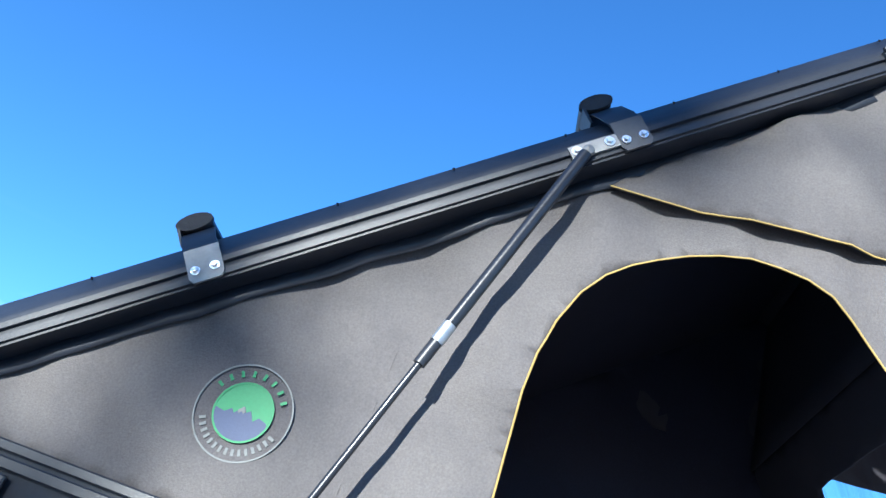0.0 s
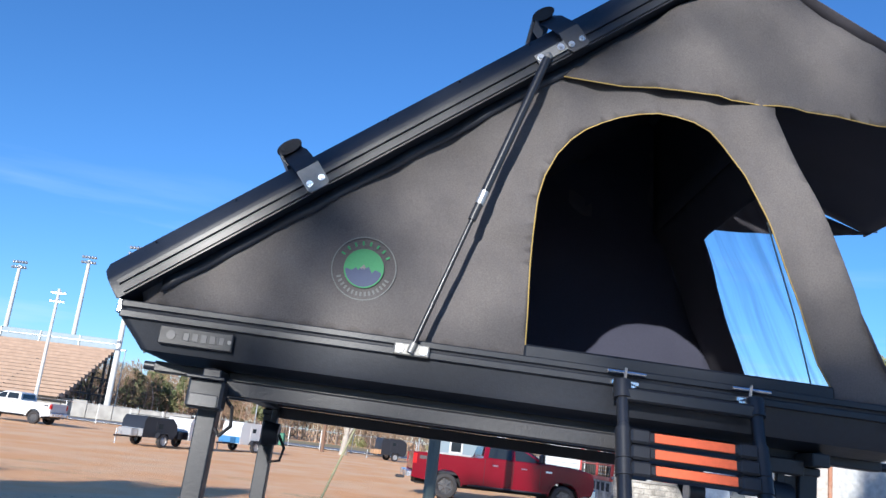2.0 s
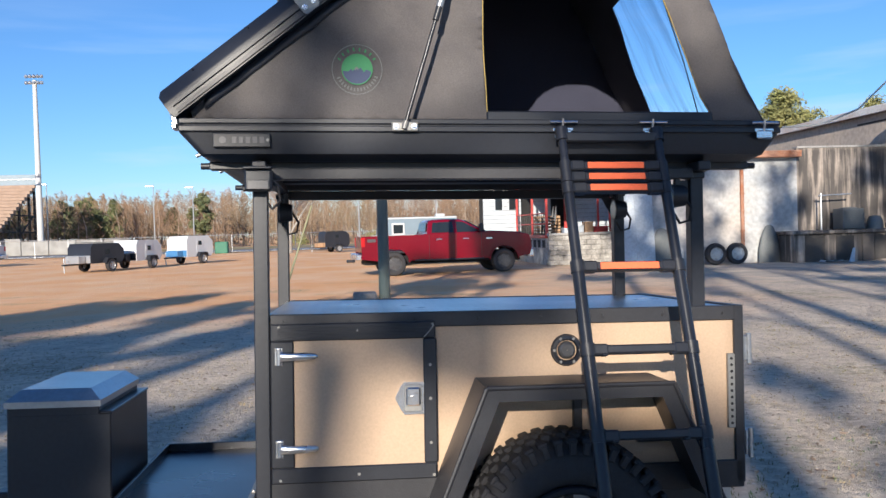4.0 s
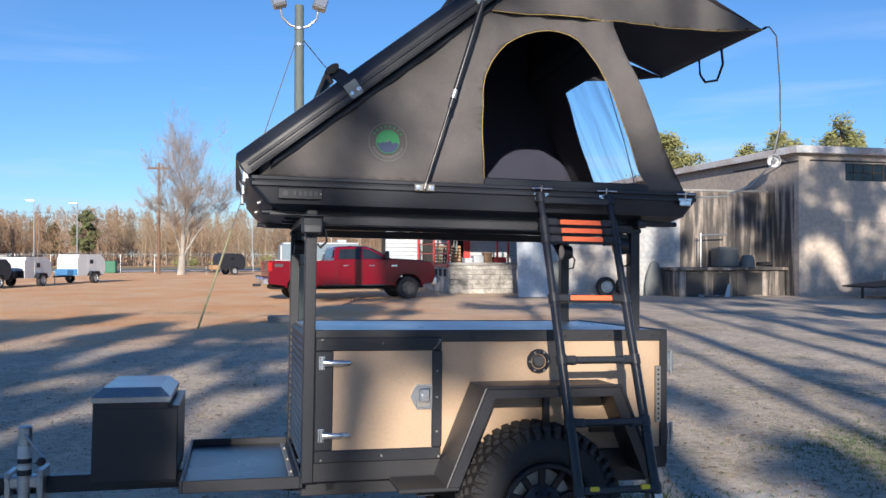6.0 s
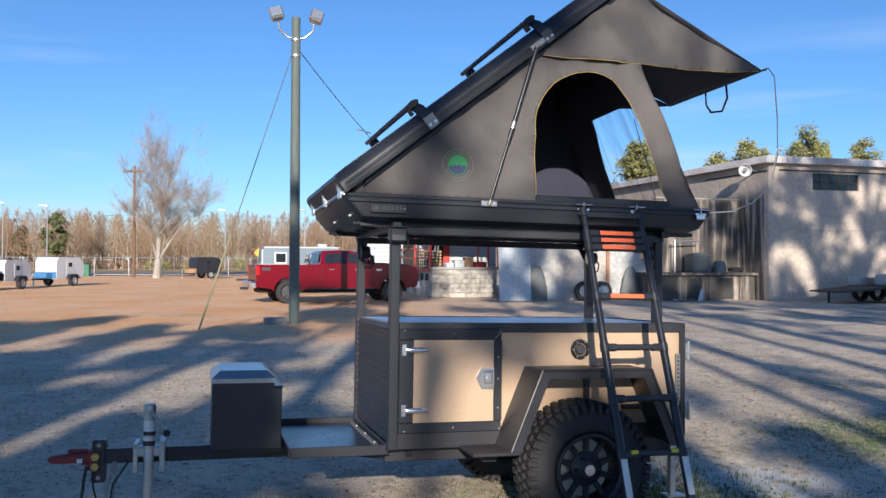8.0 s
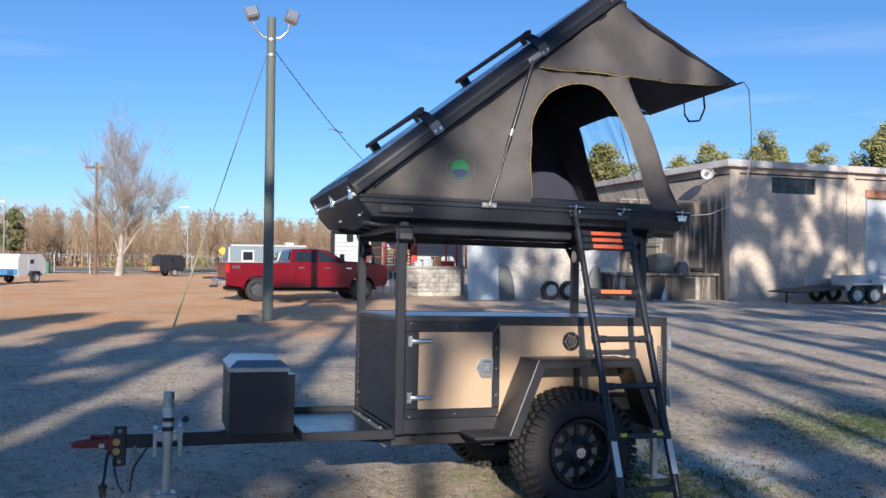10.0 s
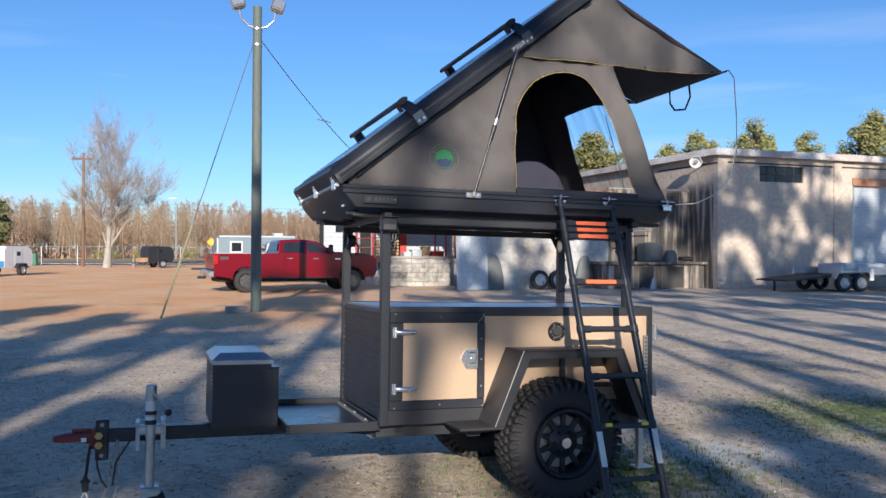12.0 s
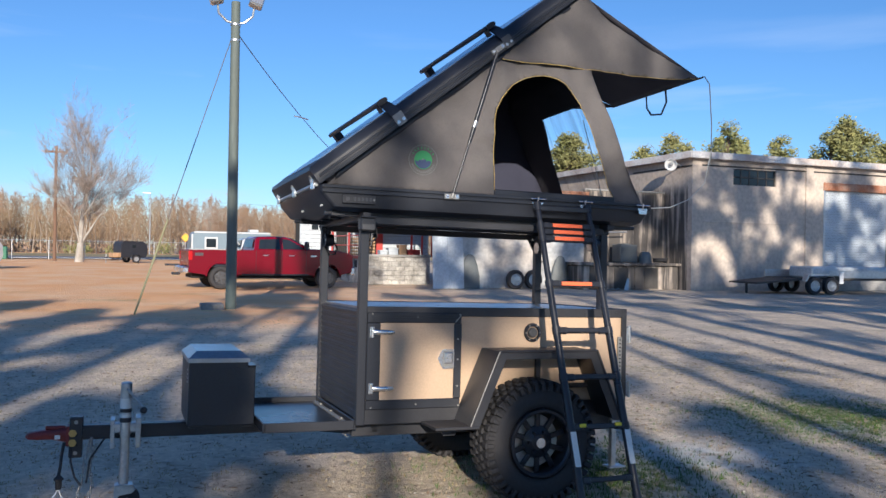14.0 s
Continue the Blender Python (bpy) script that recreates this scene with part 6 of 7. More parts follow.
light_pole()
utility_pole(-7.0, 74.0, 9.9, "pole_wood", "brown wooden utility pole by the street")
for x, y, h in ((-43, 124, 10.0), (-28, 124, 9.4), (-22, 122, 9.0), (2, 124, 9.0), (14, 126, 9.4)):
    utility_pole(x, y, h, "galv", "slim grey street lamp by the verge", 0, True)
def warning_sign(x, y):
    t = thing("road_sign", (x, y, 0), "yellow diamond warning sign on a steel post", "road sign")
    part("post", Geo().cyl((x, y, -0.1), (x, y, 2.8), 0.035, n=8), "galv", t)
    part("plate", Geo().prism([(x - 0.42, 2.28), (x, 1.86), (x + 0.42, 2.28), (x, 2.70)], "y", y - 0.045, y - 0.037), "sign_yellow", t)


warning_sign(4.0, 77.7)


def build_street_wires():
    for z in (7.6, 8.3):
        pts = [(-320 + 20 * k, 127, z - 0.5 * math.sin(math.pi * (k % 4) / 4)) for k in range(24)]
        single("overhead_wire", Geo().pipe(pts, 0.016, 4), "wire", "dark overhead wire along the street", "wire", "overhead wires")


build_street_wires()


def fence():
    t = thing("chain_link_fence", (-20, 81, 0), "grey chain-link fence with posts along the street", "fence")
    for k in range(34):
        x = -70 + k * 3.1
        part("post", Geo().cyl((x, 81.2, 0), (x, 81.2, 1.8), 0.035, n=6), "galv", t)
    part("top_rail", Geo().cyl((-70, 81.2, 1.78), (32.3, 81.2, 1.78), 0.025, n=6), "galv", t)
    part("bottom_wire", Geo().cyl((-70, 81.2, 0.15), (32.3, 81.2, 0.15), 0.012, n=5), "galv", t)


fence()
box_ = Geo().box(-12.6, -11.4, 84.3 - 4.2, 85.3 - 4.2, 0, 1.15, 0.05)
single("transformer_box", box_, material("utility_green", (0.03, 0.16, 0.09), 0.5, fine=10, bump=0.0), "green steel utility box by the street", "utility box")


# ---- the stadium ----
def stadium():
    t = thing("grandstand", (-60, 112, 0), "tan stepped grandstand on a dark steel frame", "grandstand")
    x0, x1 = -135, -41.5
    rows = 16
    for k in range(rows):
        y, z = 101 + k * 0.95, 2.4 + k * 0.46
        part("bleacher_step", Geo().box(x0, x1, y, y + 1.0, z - 0.3, z + 0.1, 0.02), "seats", t)
    part("press_rail", Geo().box(x0, x1, 116.4, 116.5, 10.2, 10.3, 0.02), "galv", t)
    part("wind_screen", Geo().box(x0, x1, 116.5, 116.55, 9.4, 10.9, 0.02), "pale_blue", t)
    for k in range(16):
        x = x1 - k * 5.5
        part("rail_post", Geo().box(x - 0.05, x + 0.05, 116.3, 116.4, 9.3, 10.9, 0.01), "galv", t)
    for i, y in enumerate((103.5, 107, 110.5, 114, 116)):
        z = 2.4 + (y - 101) * 0.484
        for x in (x1 - 0.4, x1 - 8, x1 - 16, x1 - 24):
            part("column", Geo().box(x - 0.14, x + 0.14, y - 0.14, y + 0.14, 0, z - 0.2, 0.02), "dark_steel", t)
    for x in (x1 - 0.4, x1 - 8):
        part("raker", Geo().pipe([(x, 101, 2.0), (x, 116.3, 9.3)], 0.2, 6), "dark_steel", t)
        for z0, y0 in ((3.0, 103.5), (5.2, 108)):
            part("tie", Geo().pipe([(x, y0, z0), (x, 116, z0)], 0.1, 6), "dark_steel", t)
        part("diagonal", Geo().pipe([(x, 107, 0.5), (x, 116, 5.5)], 0.08, 6), "dark_steel", t)
        part("diagonal", Geo().pipe([(x, 114, 0.5), (x, 107, 5.0)], 0.08, 6), "dark_steel", t)
    low = thing("boundary_wall", (-46, 104, 0), "pale concrete wall under the grandstand", "wall")
    for k in range(14):
        part("wall_panel", Geo().box(-71 + k * 3.2, -71 + k * 3.2 + 3.12, 103.0, 103.25, 0, 2.1 - (0.35 if k > 9 else 0), 0.03), "concrete", low)


stadium()
for x, y, h in ((-38.8, 109, 22.3), (-51.5, 125, 23.0), (-61.7, 125, 21.0)):
    stadium_light(x, y, h)
utility_pole(-42.8, 97, 14.5, "pole_white", "pale concrete utility pole", 2)


# ---- vehicles ----
def car_wheel(parent, x, y, z, r, w, side, rim="silver_paint"):
    h = part("wheel", Geo().lathe([(r * 0.62, 0.0), (r * 0.7, -0.02), (r * 0.93, -0.01), (r, 0.04), (r, w - 0.04), (r * 0.93, w), (r * 0.62, w), (r * 0.62, 0.0)], (x, y, z), (0, -side, 0), 28), "rubber", parent)
    g = Geo().lathe([(r * 0.62, 0.0), (r * 0.56, 0.03), (r * 0.5, 0.06), (r * 0.2, 0.05), (r * 0.16, 0.01), (0.001, 0.01)], (x, y, z), (0, -side, 0), 24)
    for k in range(6):
        a = k * math.pi / 3 + 0.3
        m = Matrix.Translation((x, y - side * 0.03, z)) @ Matrix.Rotation(a, 4, "Y")
        g.box(r * 0.12, r * 0.58, -0.015, 0.015, -r * 0.09, r * 0.09, 0.01, m)
    part("rim", g, rim, h)


def arc(cx, cz, r, a0, a1, n=9):
    return [(cx + r * math.cos(radians(a0 + (a1 - a0) * i / n)), cz + r * math.sin(radians(a0 + (a1 - a0) * i / n))) for i in range(n + 1)]


def pickup(m, paint, label, wheel_r=0.43):
    """Crew-cab pickup, nose towards +x, rear axle at x = 0."""
    t = thing("pickup_truck", (0, 0, 0), label, "pickup truck", m=m)
    wb, hw = 4.06, 1.0
    low = [(-1.15, 0.62)] + arc(0, 0.46, 0.53, 172, 8) + arc(wb, 0.46, 0.53, 172, 8) + [(5.05, 0.62), (5.12, 0.85), (5.1, 1.2), (5.02, 1.33), (4.5, 1.42), (3.55, 1.47), (3.3, 1.46), (1.2, 1.46), (1.2, 1.43), (-1.15, 1.43)]
    for s in (-1, 1):
        part("side_panel", Geo().prism(low, "y", s * hw, s * (hw - 0.1)), paint, t)
        for cx in (0, wb):
            part("arch_flare", Geo().prism(arc(cx, 0.46, 0.58, 178, 2, 12) + arc(cx, 0.46, 0.52, 2, 178, 12), "y", s * (hw - 0.02), s * (hw + 0.035)), paint, t)
        car_wheel(t, 0, s * (hw - 0.02), wheel_r, wheel_r, 0.27, s, "plate_grey")
        car_wheel(t, wb, s * (hw - 0.02), wheel_r, wheel_r, 0.27, s, "plate_grey")
        part("running_board", Geo().box(0.75, 3.3, s * (hw - 0.12), s * (hw + 0.06), 0.5, 0.56, 0.02), "black_paint", t)
        mr = part("mirror", Geo().box(3.1, 3.24, s * (hw + 0.06), s * (hw + 0.3), 1.5, 1.8, 0.04), "black_paint", t)
        part("mirror_arm", Geo().box(3.12, 3.2, s * (hw - 0.05), s * (hw + 0.1), 1.5, 1.55, 0.02), "black_paint", mr)
        part("tail_lamp", Geo().box(-1.17, -1.02, s * (hw - 0.2), s * (hw + 0.005), 1.05, 1.4, 0.02), "tail_red", t)
        part("headlamp", Geo().box(4.95, 5.11, s * (hw - 0.42), s * (hw - 0.01), 0.98, 1.27, 0.03), "lens", t)
        for x in (1.55, 2.55):
            part("door_handle", Geo().box(x - 0.02, x + 0.2, s * hw, s * (hw + 0.035), 1.24, 1.28, 0.012), "chrome", t)
        for x in (1.28, 2.27, 3.22):
            part("door_gap", Geo().box(x - 0.008, x + 0.008, s * (hw - 0.01), s * (hw + 0.002), 0.62, 1.46, 0.001), "dark", t)
        part("badge", Geo().box(3.4, 3.62, s * hw, s * (hw + 0.006), 1.22, 1.28, 0.002), "chrome", t)
        part("bed_badge", Geo().box(-0.95, -0.65, s * hw, s * (hw + 0.004), 1.22, 1.33, 0.002), "plate_grey", t)
    part("bed_floor", Geo().box(-1.1, 1.15, -hw + 0.09, hw - 0.09, 0.8, 0.9, 0.01), "black_paint", t)
    part("tailgate", Geo().box(-1.16, -1.08, -hw + 0.05, hw - 0.05, 0.85, 1.43, 0.02), paint, t)
    part("bulkhead", Geo().box(1.12, 1.2, -hw + 0.05, hw - 0.05, 0.6, 1.46, 0.01), paint, t)
    part("bumper", Geo().box(-1.36, -1.14, -hw + 0.02, hw - 0.02, 0.58, 0.82, 0.04), "chrome", t)
    part("bumper", Geo().box(5.0, 5.24, -hw + 0.01, hw - 0.01, 0.52, 0.84, 0.05), "chrome", t)
    part("hitch", Geo().box(-1.6, -1.3, -0.06, 0.06, 0.5, 0.6, 0.02), "black_paint", t)
    part("grille", Geo().box(5.04, 5.16, -0.58, 0.58, 0.9, 1.3, 0.03), "chrome", t)
    part("hood", Geo().loft([[(x, -w, z0), (x, w, z0), (x, w * 0.94, z1), (x, -w * 0.94, z1)] for x, w, z0, z1 in ((3.3, 0.95, 1.2, 1.52), (3.6, 0.95, 1.2, 1.52), (4.6, 0.93, 1.1, 1.46), (5.05, 0.88, 1.0, 1.36))]), paint, t)
    part("underbody", Geo().box(-1.0, 4.8, -0.6, 0.6, 0.4, 0.75, 0.03), "dark", t)
    # cab
    prof = [(1.18, 1.44), (1.27, 1.9), (1.38, 1.965), (1.9, 1.99), (2.45, 1.975), (2.6, 1.94), (3.42, 1.5), (3.4, 1.44)]
    rings = []
    for y, k in ((-0.95, 0.0), (-0.80, 0.93), (-0.72, 1.0), (0.72, 1.0), (0.80, 0.93), (0.95, 0.0)):
        rings.append([(x + (2.1 - x) * 0.03 * k, y if z > 1.5 else math.copysign(0.95, y), 1.44 + (z - 1.44) * (k if k else 0.02)) for x, z in prof])
    cab = part("cab", Geo().loft(rings), paint, t)
    for s in (-1, 1):
        yy = lambda z: s * (0.958 - (z - 1.44) * 0.30)
        for pts in (((1.38, 1.5), (1.44, 1.86), (2.18, 1.885), (2.2, 1.5)), ((2.32, 1.5), (2.3, 1.885), (2.5, 1.87), (2.62, 1.84), (3.18, 1.52), (3.18, 1.5))):
            g = Geo()
            n = len(pts)
            g.add([(x, yy(z), z) for x, z in pts] + [(x, yy(z) + s * 0.012, z) for x, z in pts], [tuple(range(n)), tuple(range(n, 2 * n))[::-1]] + [(i, (i + 1) % n, n + (i + 1) % n, n + i) for i in range(n)])
            part("side_window", g, "glass", cab)
    part("windscreen", Geo().loft([[(2.66, -0.68, 1.925), (2.66, 0.68, 1.925), (2.69, 0.68, 1.935), (2.69, -0.68, 1.935)], [(3.4, -0.82, 1.525), (3.4, 0.82, 1.525), (3.43, 0.82, 1.535), (3.43, -0.82, 1.535)]]), "glass", cab)
    part("rear_window", Geo().loft([[(1.20, -0.7, 1.55), (1.20, 0.7, 1.55), (1.185, 0.7, 1.55), (1.185, -0.7, 1.55)], [(1.262, -0.64, 1.86), (1.262, 0.64, 1.86), (1.247, 0.64, 1.86), (1.247, -0.64, 1.86)]]), "glass", cab)
    return t


pickup(pose(1.85, 27.5, 0, 0, 0, 6), "red_paint", "dark red crew-cab pickup parked on the yard")
pickup(pose(-24.4, 56.5, 0, 0, 0, 170), "white_paint", "white crew-cab pickup parked at the lot's edge")
pickup(pose(2.55, 36.2, 0, 0, 0, 0), "silver_paint", "silver pickup parked behind a red one")


def small_trailer(m, paint, front, label, h=1.45):
    """Squared-off camping trailer, drawbar towards -x."""
    t = thing("small_trailer", (0, 0, 0), label, "trailer", "small trailers on the lot", m=m)
    prof = [(0.0, 0.45), (0.0, h - 0.25), (0.15, h), (1.9, h), (2.25, h - 0.3), (2.3, 0.75), (2.1, 0.45)]
    body = part("body", Geo().prism(prof, "y", -0.75, 0.75), paint, t)
    part("front_panel", Geo().box(-0.03, 0.0, -0.72, 0.72, 0.48, 0.85, 0.01), front, body)
    for s in (-1, 1):
        part("door", Geo().box(0.8, 1.4, s * 0.75, s * 0.765, 0.6, h - 0.2, 0.01), paint, body)
        part("window", Geo().box(0.95, 1.25, s * 0.765, s * 0.775, h - 0.55, h - 0.3, 0.02), "glass", body)
        part("fender", Geo().prism([(0.75, 0.45), (0.9, 0.72), (1.5, 0.72), (1.65, 0.45), (1.58, 0.45), (1.46, 0.67), (0.94, 0.67), (0.82, 0.45)], "y", s * 0.75, s * 1.0), "black_paint", t)
        car_wheel(t, 1.2, s * 0.98, 0.33, 0.33, 0.2, s)
    part("drawbar", Geo().box(-1.1, 0.3, -0.05, 0.05, 0.38, 0.46, 0.01), "black_paint", t)
    part("tongue_box", Geo().box(-0.5, -0.06, -0.45, 0.45, 0.46, 0.82, 0.02), front, t)
    part("jack", Geo().cyl((-0.9, 0.08, 0.03), (-0.9, 0.08, 0.75), 0.03, n=8), "galv", t)
    part("roof_rail", Geo().box(0.3, 1.8, -0.6, 0.6, h + 0.03, h + 0.06, 0.01), "black_paint", t)
    return t


small_trailer(pose(-13.0, 40.2, 0, 0, 0, 62), "black_paint", "silver_paint", "black camping trailer parked on orange clay")
small_trailer(pose(-11.6, 43.2, 0, 0, 0, 68), "white_paint", "black_paint", "white camping trailer with a blue rear, on orange clay", 1.55)
small_trailer(pose(-9.9, 48.6, 0, 0, 0, 58), "white_paint", "blue_paint", "white camping trailer with blue sides, on orange clay", 1.7)
small_trailer(pose(-1.95, 69.6, 0, 0, 0, 25), "black_paint", "brown_box", "black camping trailer with a tan front, near the street", 1.8)


def camper():
    m = pose(2.1, 43.2, 0, 0, 0, 2)
    t = thing("camper_trailer", (0, 0, 0), "pale blue camper trailer with white window frames", "camper", m=m)
    body = part("body", Geo().prism([(0.0, 0.6), (-0.2, 1.2), (-0.05, 2.2), (0.15, 2.36), (4.0, 2.36), (4.15, 2.2), (4.15, 0.6)], "y", -1.1, 1.1), "pale_blue", t)
    for x in (0.55, 3.0):
        w = part("window_frame", Geo().box(x, x + 0.7, -1.13, -1.1, 1.4, 2.05, 0.02), "white_paint", body)
        part("pane", Geo().box(x + 0.09, x + 0.61, -1.14, -1.125, 1.49, 1.96, 0.01), "glass", w)
    part("roof_trim", Geo().box(-0.02, 4.14, -1.12, -1.09, 2.27, 2.34, 0.01), "white_paint", body)
    part("corner_trim", Geo().box(-0.14, -0.06, -1.12, -1.09, 0.9, 2.2, 0.01), "white_paint", body)
    for x in (1.8, 2.6):
        car_wheel(t, x, -1.05, 0.36, 0.36, 0.22, -1)
        car_wheel(t, x, 1.05, 0.36, 0.36, 0.22, 1)
    part("roof_vent", Geo().box(3.1, 3.6, -0.3, 0.3, 2.36, 2.52, 0.03), "white_paint", t)
    part("drawbar", Geo().box(-1.4, 0.2, -0.06, 0.06, 0.45, 0.56, 0.02), "black_paint", t)


camper()

# ---- the building ----
def opening_wall(name, x0, x1, z1, y, holes, mat, label, depth=0.3):
    """A wall facing -y, with openings through it: built of blocks round the holes."""
    w = thing(name, (x0, y, 0), label, "wall")
    tagged(w, kind="structure")
    xs = sorted({x0, x1, *[h[0] for h in holes], *[h[1] for h in holes]})
    for a, b in zip(xs, xs[1:]):
        zs = [0.0]
        for h in holes:
            if h[0] <= a and h[1] >= b:
                zs += [h[2], h[3]]
        zs.append(z1)
        for k in range(0, len(zs), 2):
            if zs[k + 1] > zs[k]:
                part("wall_panel", Geo().box(a, b, y, y + depth, zs[k], zs[k + 1], 0.0001), mat, w)
    return w


def building():
    X, Y, H = 21.55, 25.0, 5.80
    win, gate = (23.73, 26.11, 4.68, 5.39), (28.98, 32.98, 1.05, 4.96)
    w = opening_wall("wall_south", X, 46, H, Y, [win, gate], "stucco", "tan-grey painted masonry wall")
    for x in (27.8, 33.7, 38.8):
        part("pilaster", Geo().box(x, x + 0.45, Y - 0.07, Y + 0.02, 0, H, 0.02), "stucco", w)
    part("belt_course", Geo().box(X + 0.6, 27.8, Y - 0.03, Y + 0.02, 2.98, 3.04, 0.01), "stucco", w)
    part("drip_band", Geo().box(X + 0.5, 46, Y - 0.04, Y + 0.02, 5.44, 5.50, 0.01), "dark_steel", w)
    side = Geo().box(X, X + 0.3, Y + 0.3, 44, 0, H, 0.001)
    single("wall_west", side, "stained", "tan masonry wall with black streaks from a leak", kind="structure")
    part("drip_band", Geo().box(X - 0.04, X + 0.02, Y + 0.02, 29.5, 5.40, 5.46, 0.01), "dark_steel", w)
    single("wall_north", Geo().box(X, 46, 44, 44.3, 0, H, 0.001), "stucco", "back wall of the building", kind="structure")
    single("wall_east", Geo().box(46, 46.3, Y, 44.3, 0, H, 0.001), "stucco", "far wall of the building", kind="structure")
    single("roof", Geo().box(X - 0.25, 46.5, Y - 0.25, 44.5, H, H + 0.08, 0.01), "rust", "low metal roof with rust", kind="structure")
    part("roof_edge", Geo().box(X - 0.3, 46.5, Y - 0.32, Y - 0.24, H - 0.08, H + 0.22, 0.02), "roof_white", w, "white metal roof edge")
    part("roof_edge", Geo().box(X - 0.32, X - 0.24, Y - 0.32, 44.5, H - 0.08, H + 0.22, 0.02), "roof_white", w, "white metal roof edge with rust")
    # barred window
    wd = thing("window", (win[0], Y, win[2]), "dark window of small glass panes high in the wall", "window")
    tagged(wd, kind="structure")
    for k in range(5):
        for j in range(2):
            dx = (win[1] - win[0]) / 5
            dz = (win[3] - win[2]) / 2
            part("pane", Geo().box(win[0] + k * dx + 0.03, win[0] + (k + 1) * dx - 0.03, Y + 0.1, Y + 0.12, win[2] + j * dz + 0.03, win[2] + (j + 1) * dz - 0.03, 0.002), "glass", wd)
    for k in range(6):
        x = win[0] + k * (win[1] - win[0]) / 5
        part("glazing_bar", Geo().box(x - 0.03, x + 0.03, Y + 0.08, Y + 0.14, win[2], win[3], 0.004), "dark_steel", wd)
    for j in range(3):
        z = win[2] + j * (win[3] - win[2]) / 2
        part("glazing_bar", Geo().box(win[0], win[1], Y + 0.07, Y + 0.15, z - 0.025, z + 0.025, 0.004), "dark_steel", wd)
    # roller door
    dr = thing("roller_door", (gate[0], Y, gate[2]), "white ribbed roller door above a dock", "door")
    tagged(dr, kind="structure")
    k = 0
    z = gate[2]
    while z < gate[3] - 0.3:
        part("slat", Geo().box(gate[0] + 0.05, gate[1] - 0.05, Y + 0.1, Y + 0.13, z, z + 0.12, 0.008), "white_sheet", dr)
        z += 0.125
    part("door_hood", Geo().box(gate[0] - 0.1, gate[1] + 0.1, Y - 0.08, Y + 0.1, gate[3] - 0.32, gate[3] + 0.05, 0.03), "rust", dr, "rusted brown roller housing")
    for x in (gate[0] - 0.08, gate[1] - 0.0):
        part("door_guide", Geo().box(x, x + 0.1, Y - 0.03, Y + 0.14, gate[2], gate[3], 0.01), "galv", dr)
    # near-black sheet behind the opening in place of a room's shade
    single("dark_room", Geo().box(gate[0] - 1, gate[1] + 1, Y + 0.4, Y + 0.5, 0.5, 5.5, 0.01), "dark", "inner wall, the room's darkness put into its colour", kind="structure")
    single("dock", Geo().box(gate[0] - 0.6, gate[1] + 3, Y - 0.6, Y - 0.08, 0, 1.0, 0.03), "concrete", "low concrete loading dock", kind="structure")
    # wall lamp with its arm
    lamp = thing("wall_lamp", (X, 25.75, 5.5), "white round yard lamp on a wall bracket", "wall lamp")
    part("arm", Geo().pipe([(X, 25.75, 5.45), (X - 0.35, 25.72, 5.55), (X - 0.6, 25.7, 5.52)], 0.03, 6), "galv", lamp)
    part("shade", Geo().lathe([(0.03, 0.22), (0.12, 0.2), (0.24, 0.06), (0.27, -0.06), (0.25, -0.06), (0.2, 0.05), (0.02, 0.1)], (X - 0.62, 25.7, 5.5), (0.6, 0.75, 0.35), 20), "white_paint", lamp)
    part("bulb", Geo().lathe([(0.001, -0.12), (0.07, -0.1), (0.1, 0.0), (0.07, 0.08)], (X - 0.62, 25.7, 5.5), (0.6, 0.75, 0.35), 14), "lens", lamp)
    # lower wing with its pale wall
    lw = opening_wall("wall_wing", 11.45, 17.4, 3.95, 27.0, [], "white_sheet", "pale blue-grey rendered wall")
    for c in list(lw.children):
        c.data.materials[0] = material("pale_render", (0.44, 0.46, 0.47), 0.85, second=(0.52, 0.43, 0.34), big=2.4, fine=6, amount=0.75, bump=0.06, bump_scale=10)
    part("wall_panel", Geo().box(17.4, X - 0.001, 27.0, 27.3, 0.0, 4.3, 0.0001), "stained", lw, "masonry black with old leak streaks")
    part("coping", Geo().box(17.4, X - 0.001, 26.96, 27.32, 4.3, 4.38, 0.01), "concrete", lw)
    for x in (18.05, 18.7, 19.35, 20.0, 20.65):
        part("pier_joint", Geo().box(x, x + 0.05, 26.98, 27.002, 1.2, 4.2, 0.004), "stained", lw)
    part("roof_edge", Geo().box(11.2, 17.4, 26.6, 26.98, 3.95, 4.12, 0.02), "rust", lw, "rusted sheet eave")
    single("roof_wing", Geo().prism([(26.6, 4.12), (34, 4.7), (34, 4.78), (26.6, 4.2)], "x", 11.2, 17.4), "rust", "rusted sheet roof of the wing", kind="structure")
    for x in (11.55, 15.15):
        p = thing("downpipe", (x, 26.9, 0), "rusted red-brown downpipe on a pale wall", "downpipe", "downpipes")
        part("pipe", Geo().cyl((x, 26.9, 0.5), (x, 26.9, 3.95), 0.07, n=10), "rust", p)
        for z in (1.2, 2.6):
            part("pipe_clip", Geo().cyl((x, 26.9, z), (x, 26.9, z + 0.06), 0.085, n=10), "rust", p)
    for x, w_ in ((11.9, 0.75), (16.1, 0.7)):
        b = Geo().loft([[(x + w_ * k * math.cos(a), 26.72 + 0.2 * k * math.sin(a), z) for a in [2 * math.pi * i / 14 for i in range(14)]] for z, k in ((0, 0.62), (0.5, 0.6), (1.0, 0.45), (1.35, 0.25), (1.42, 0.1))])
        single("soil_mound", b, "ac_grey", "dark weathered buttress at a downpipe's foot", "buttress")
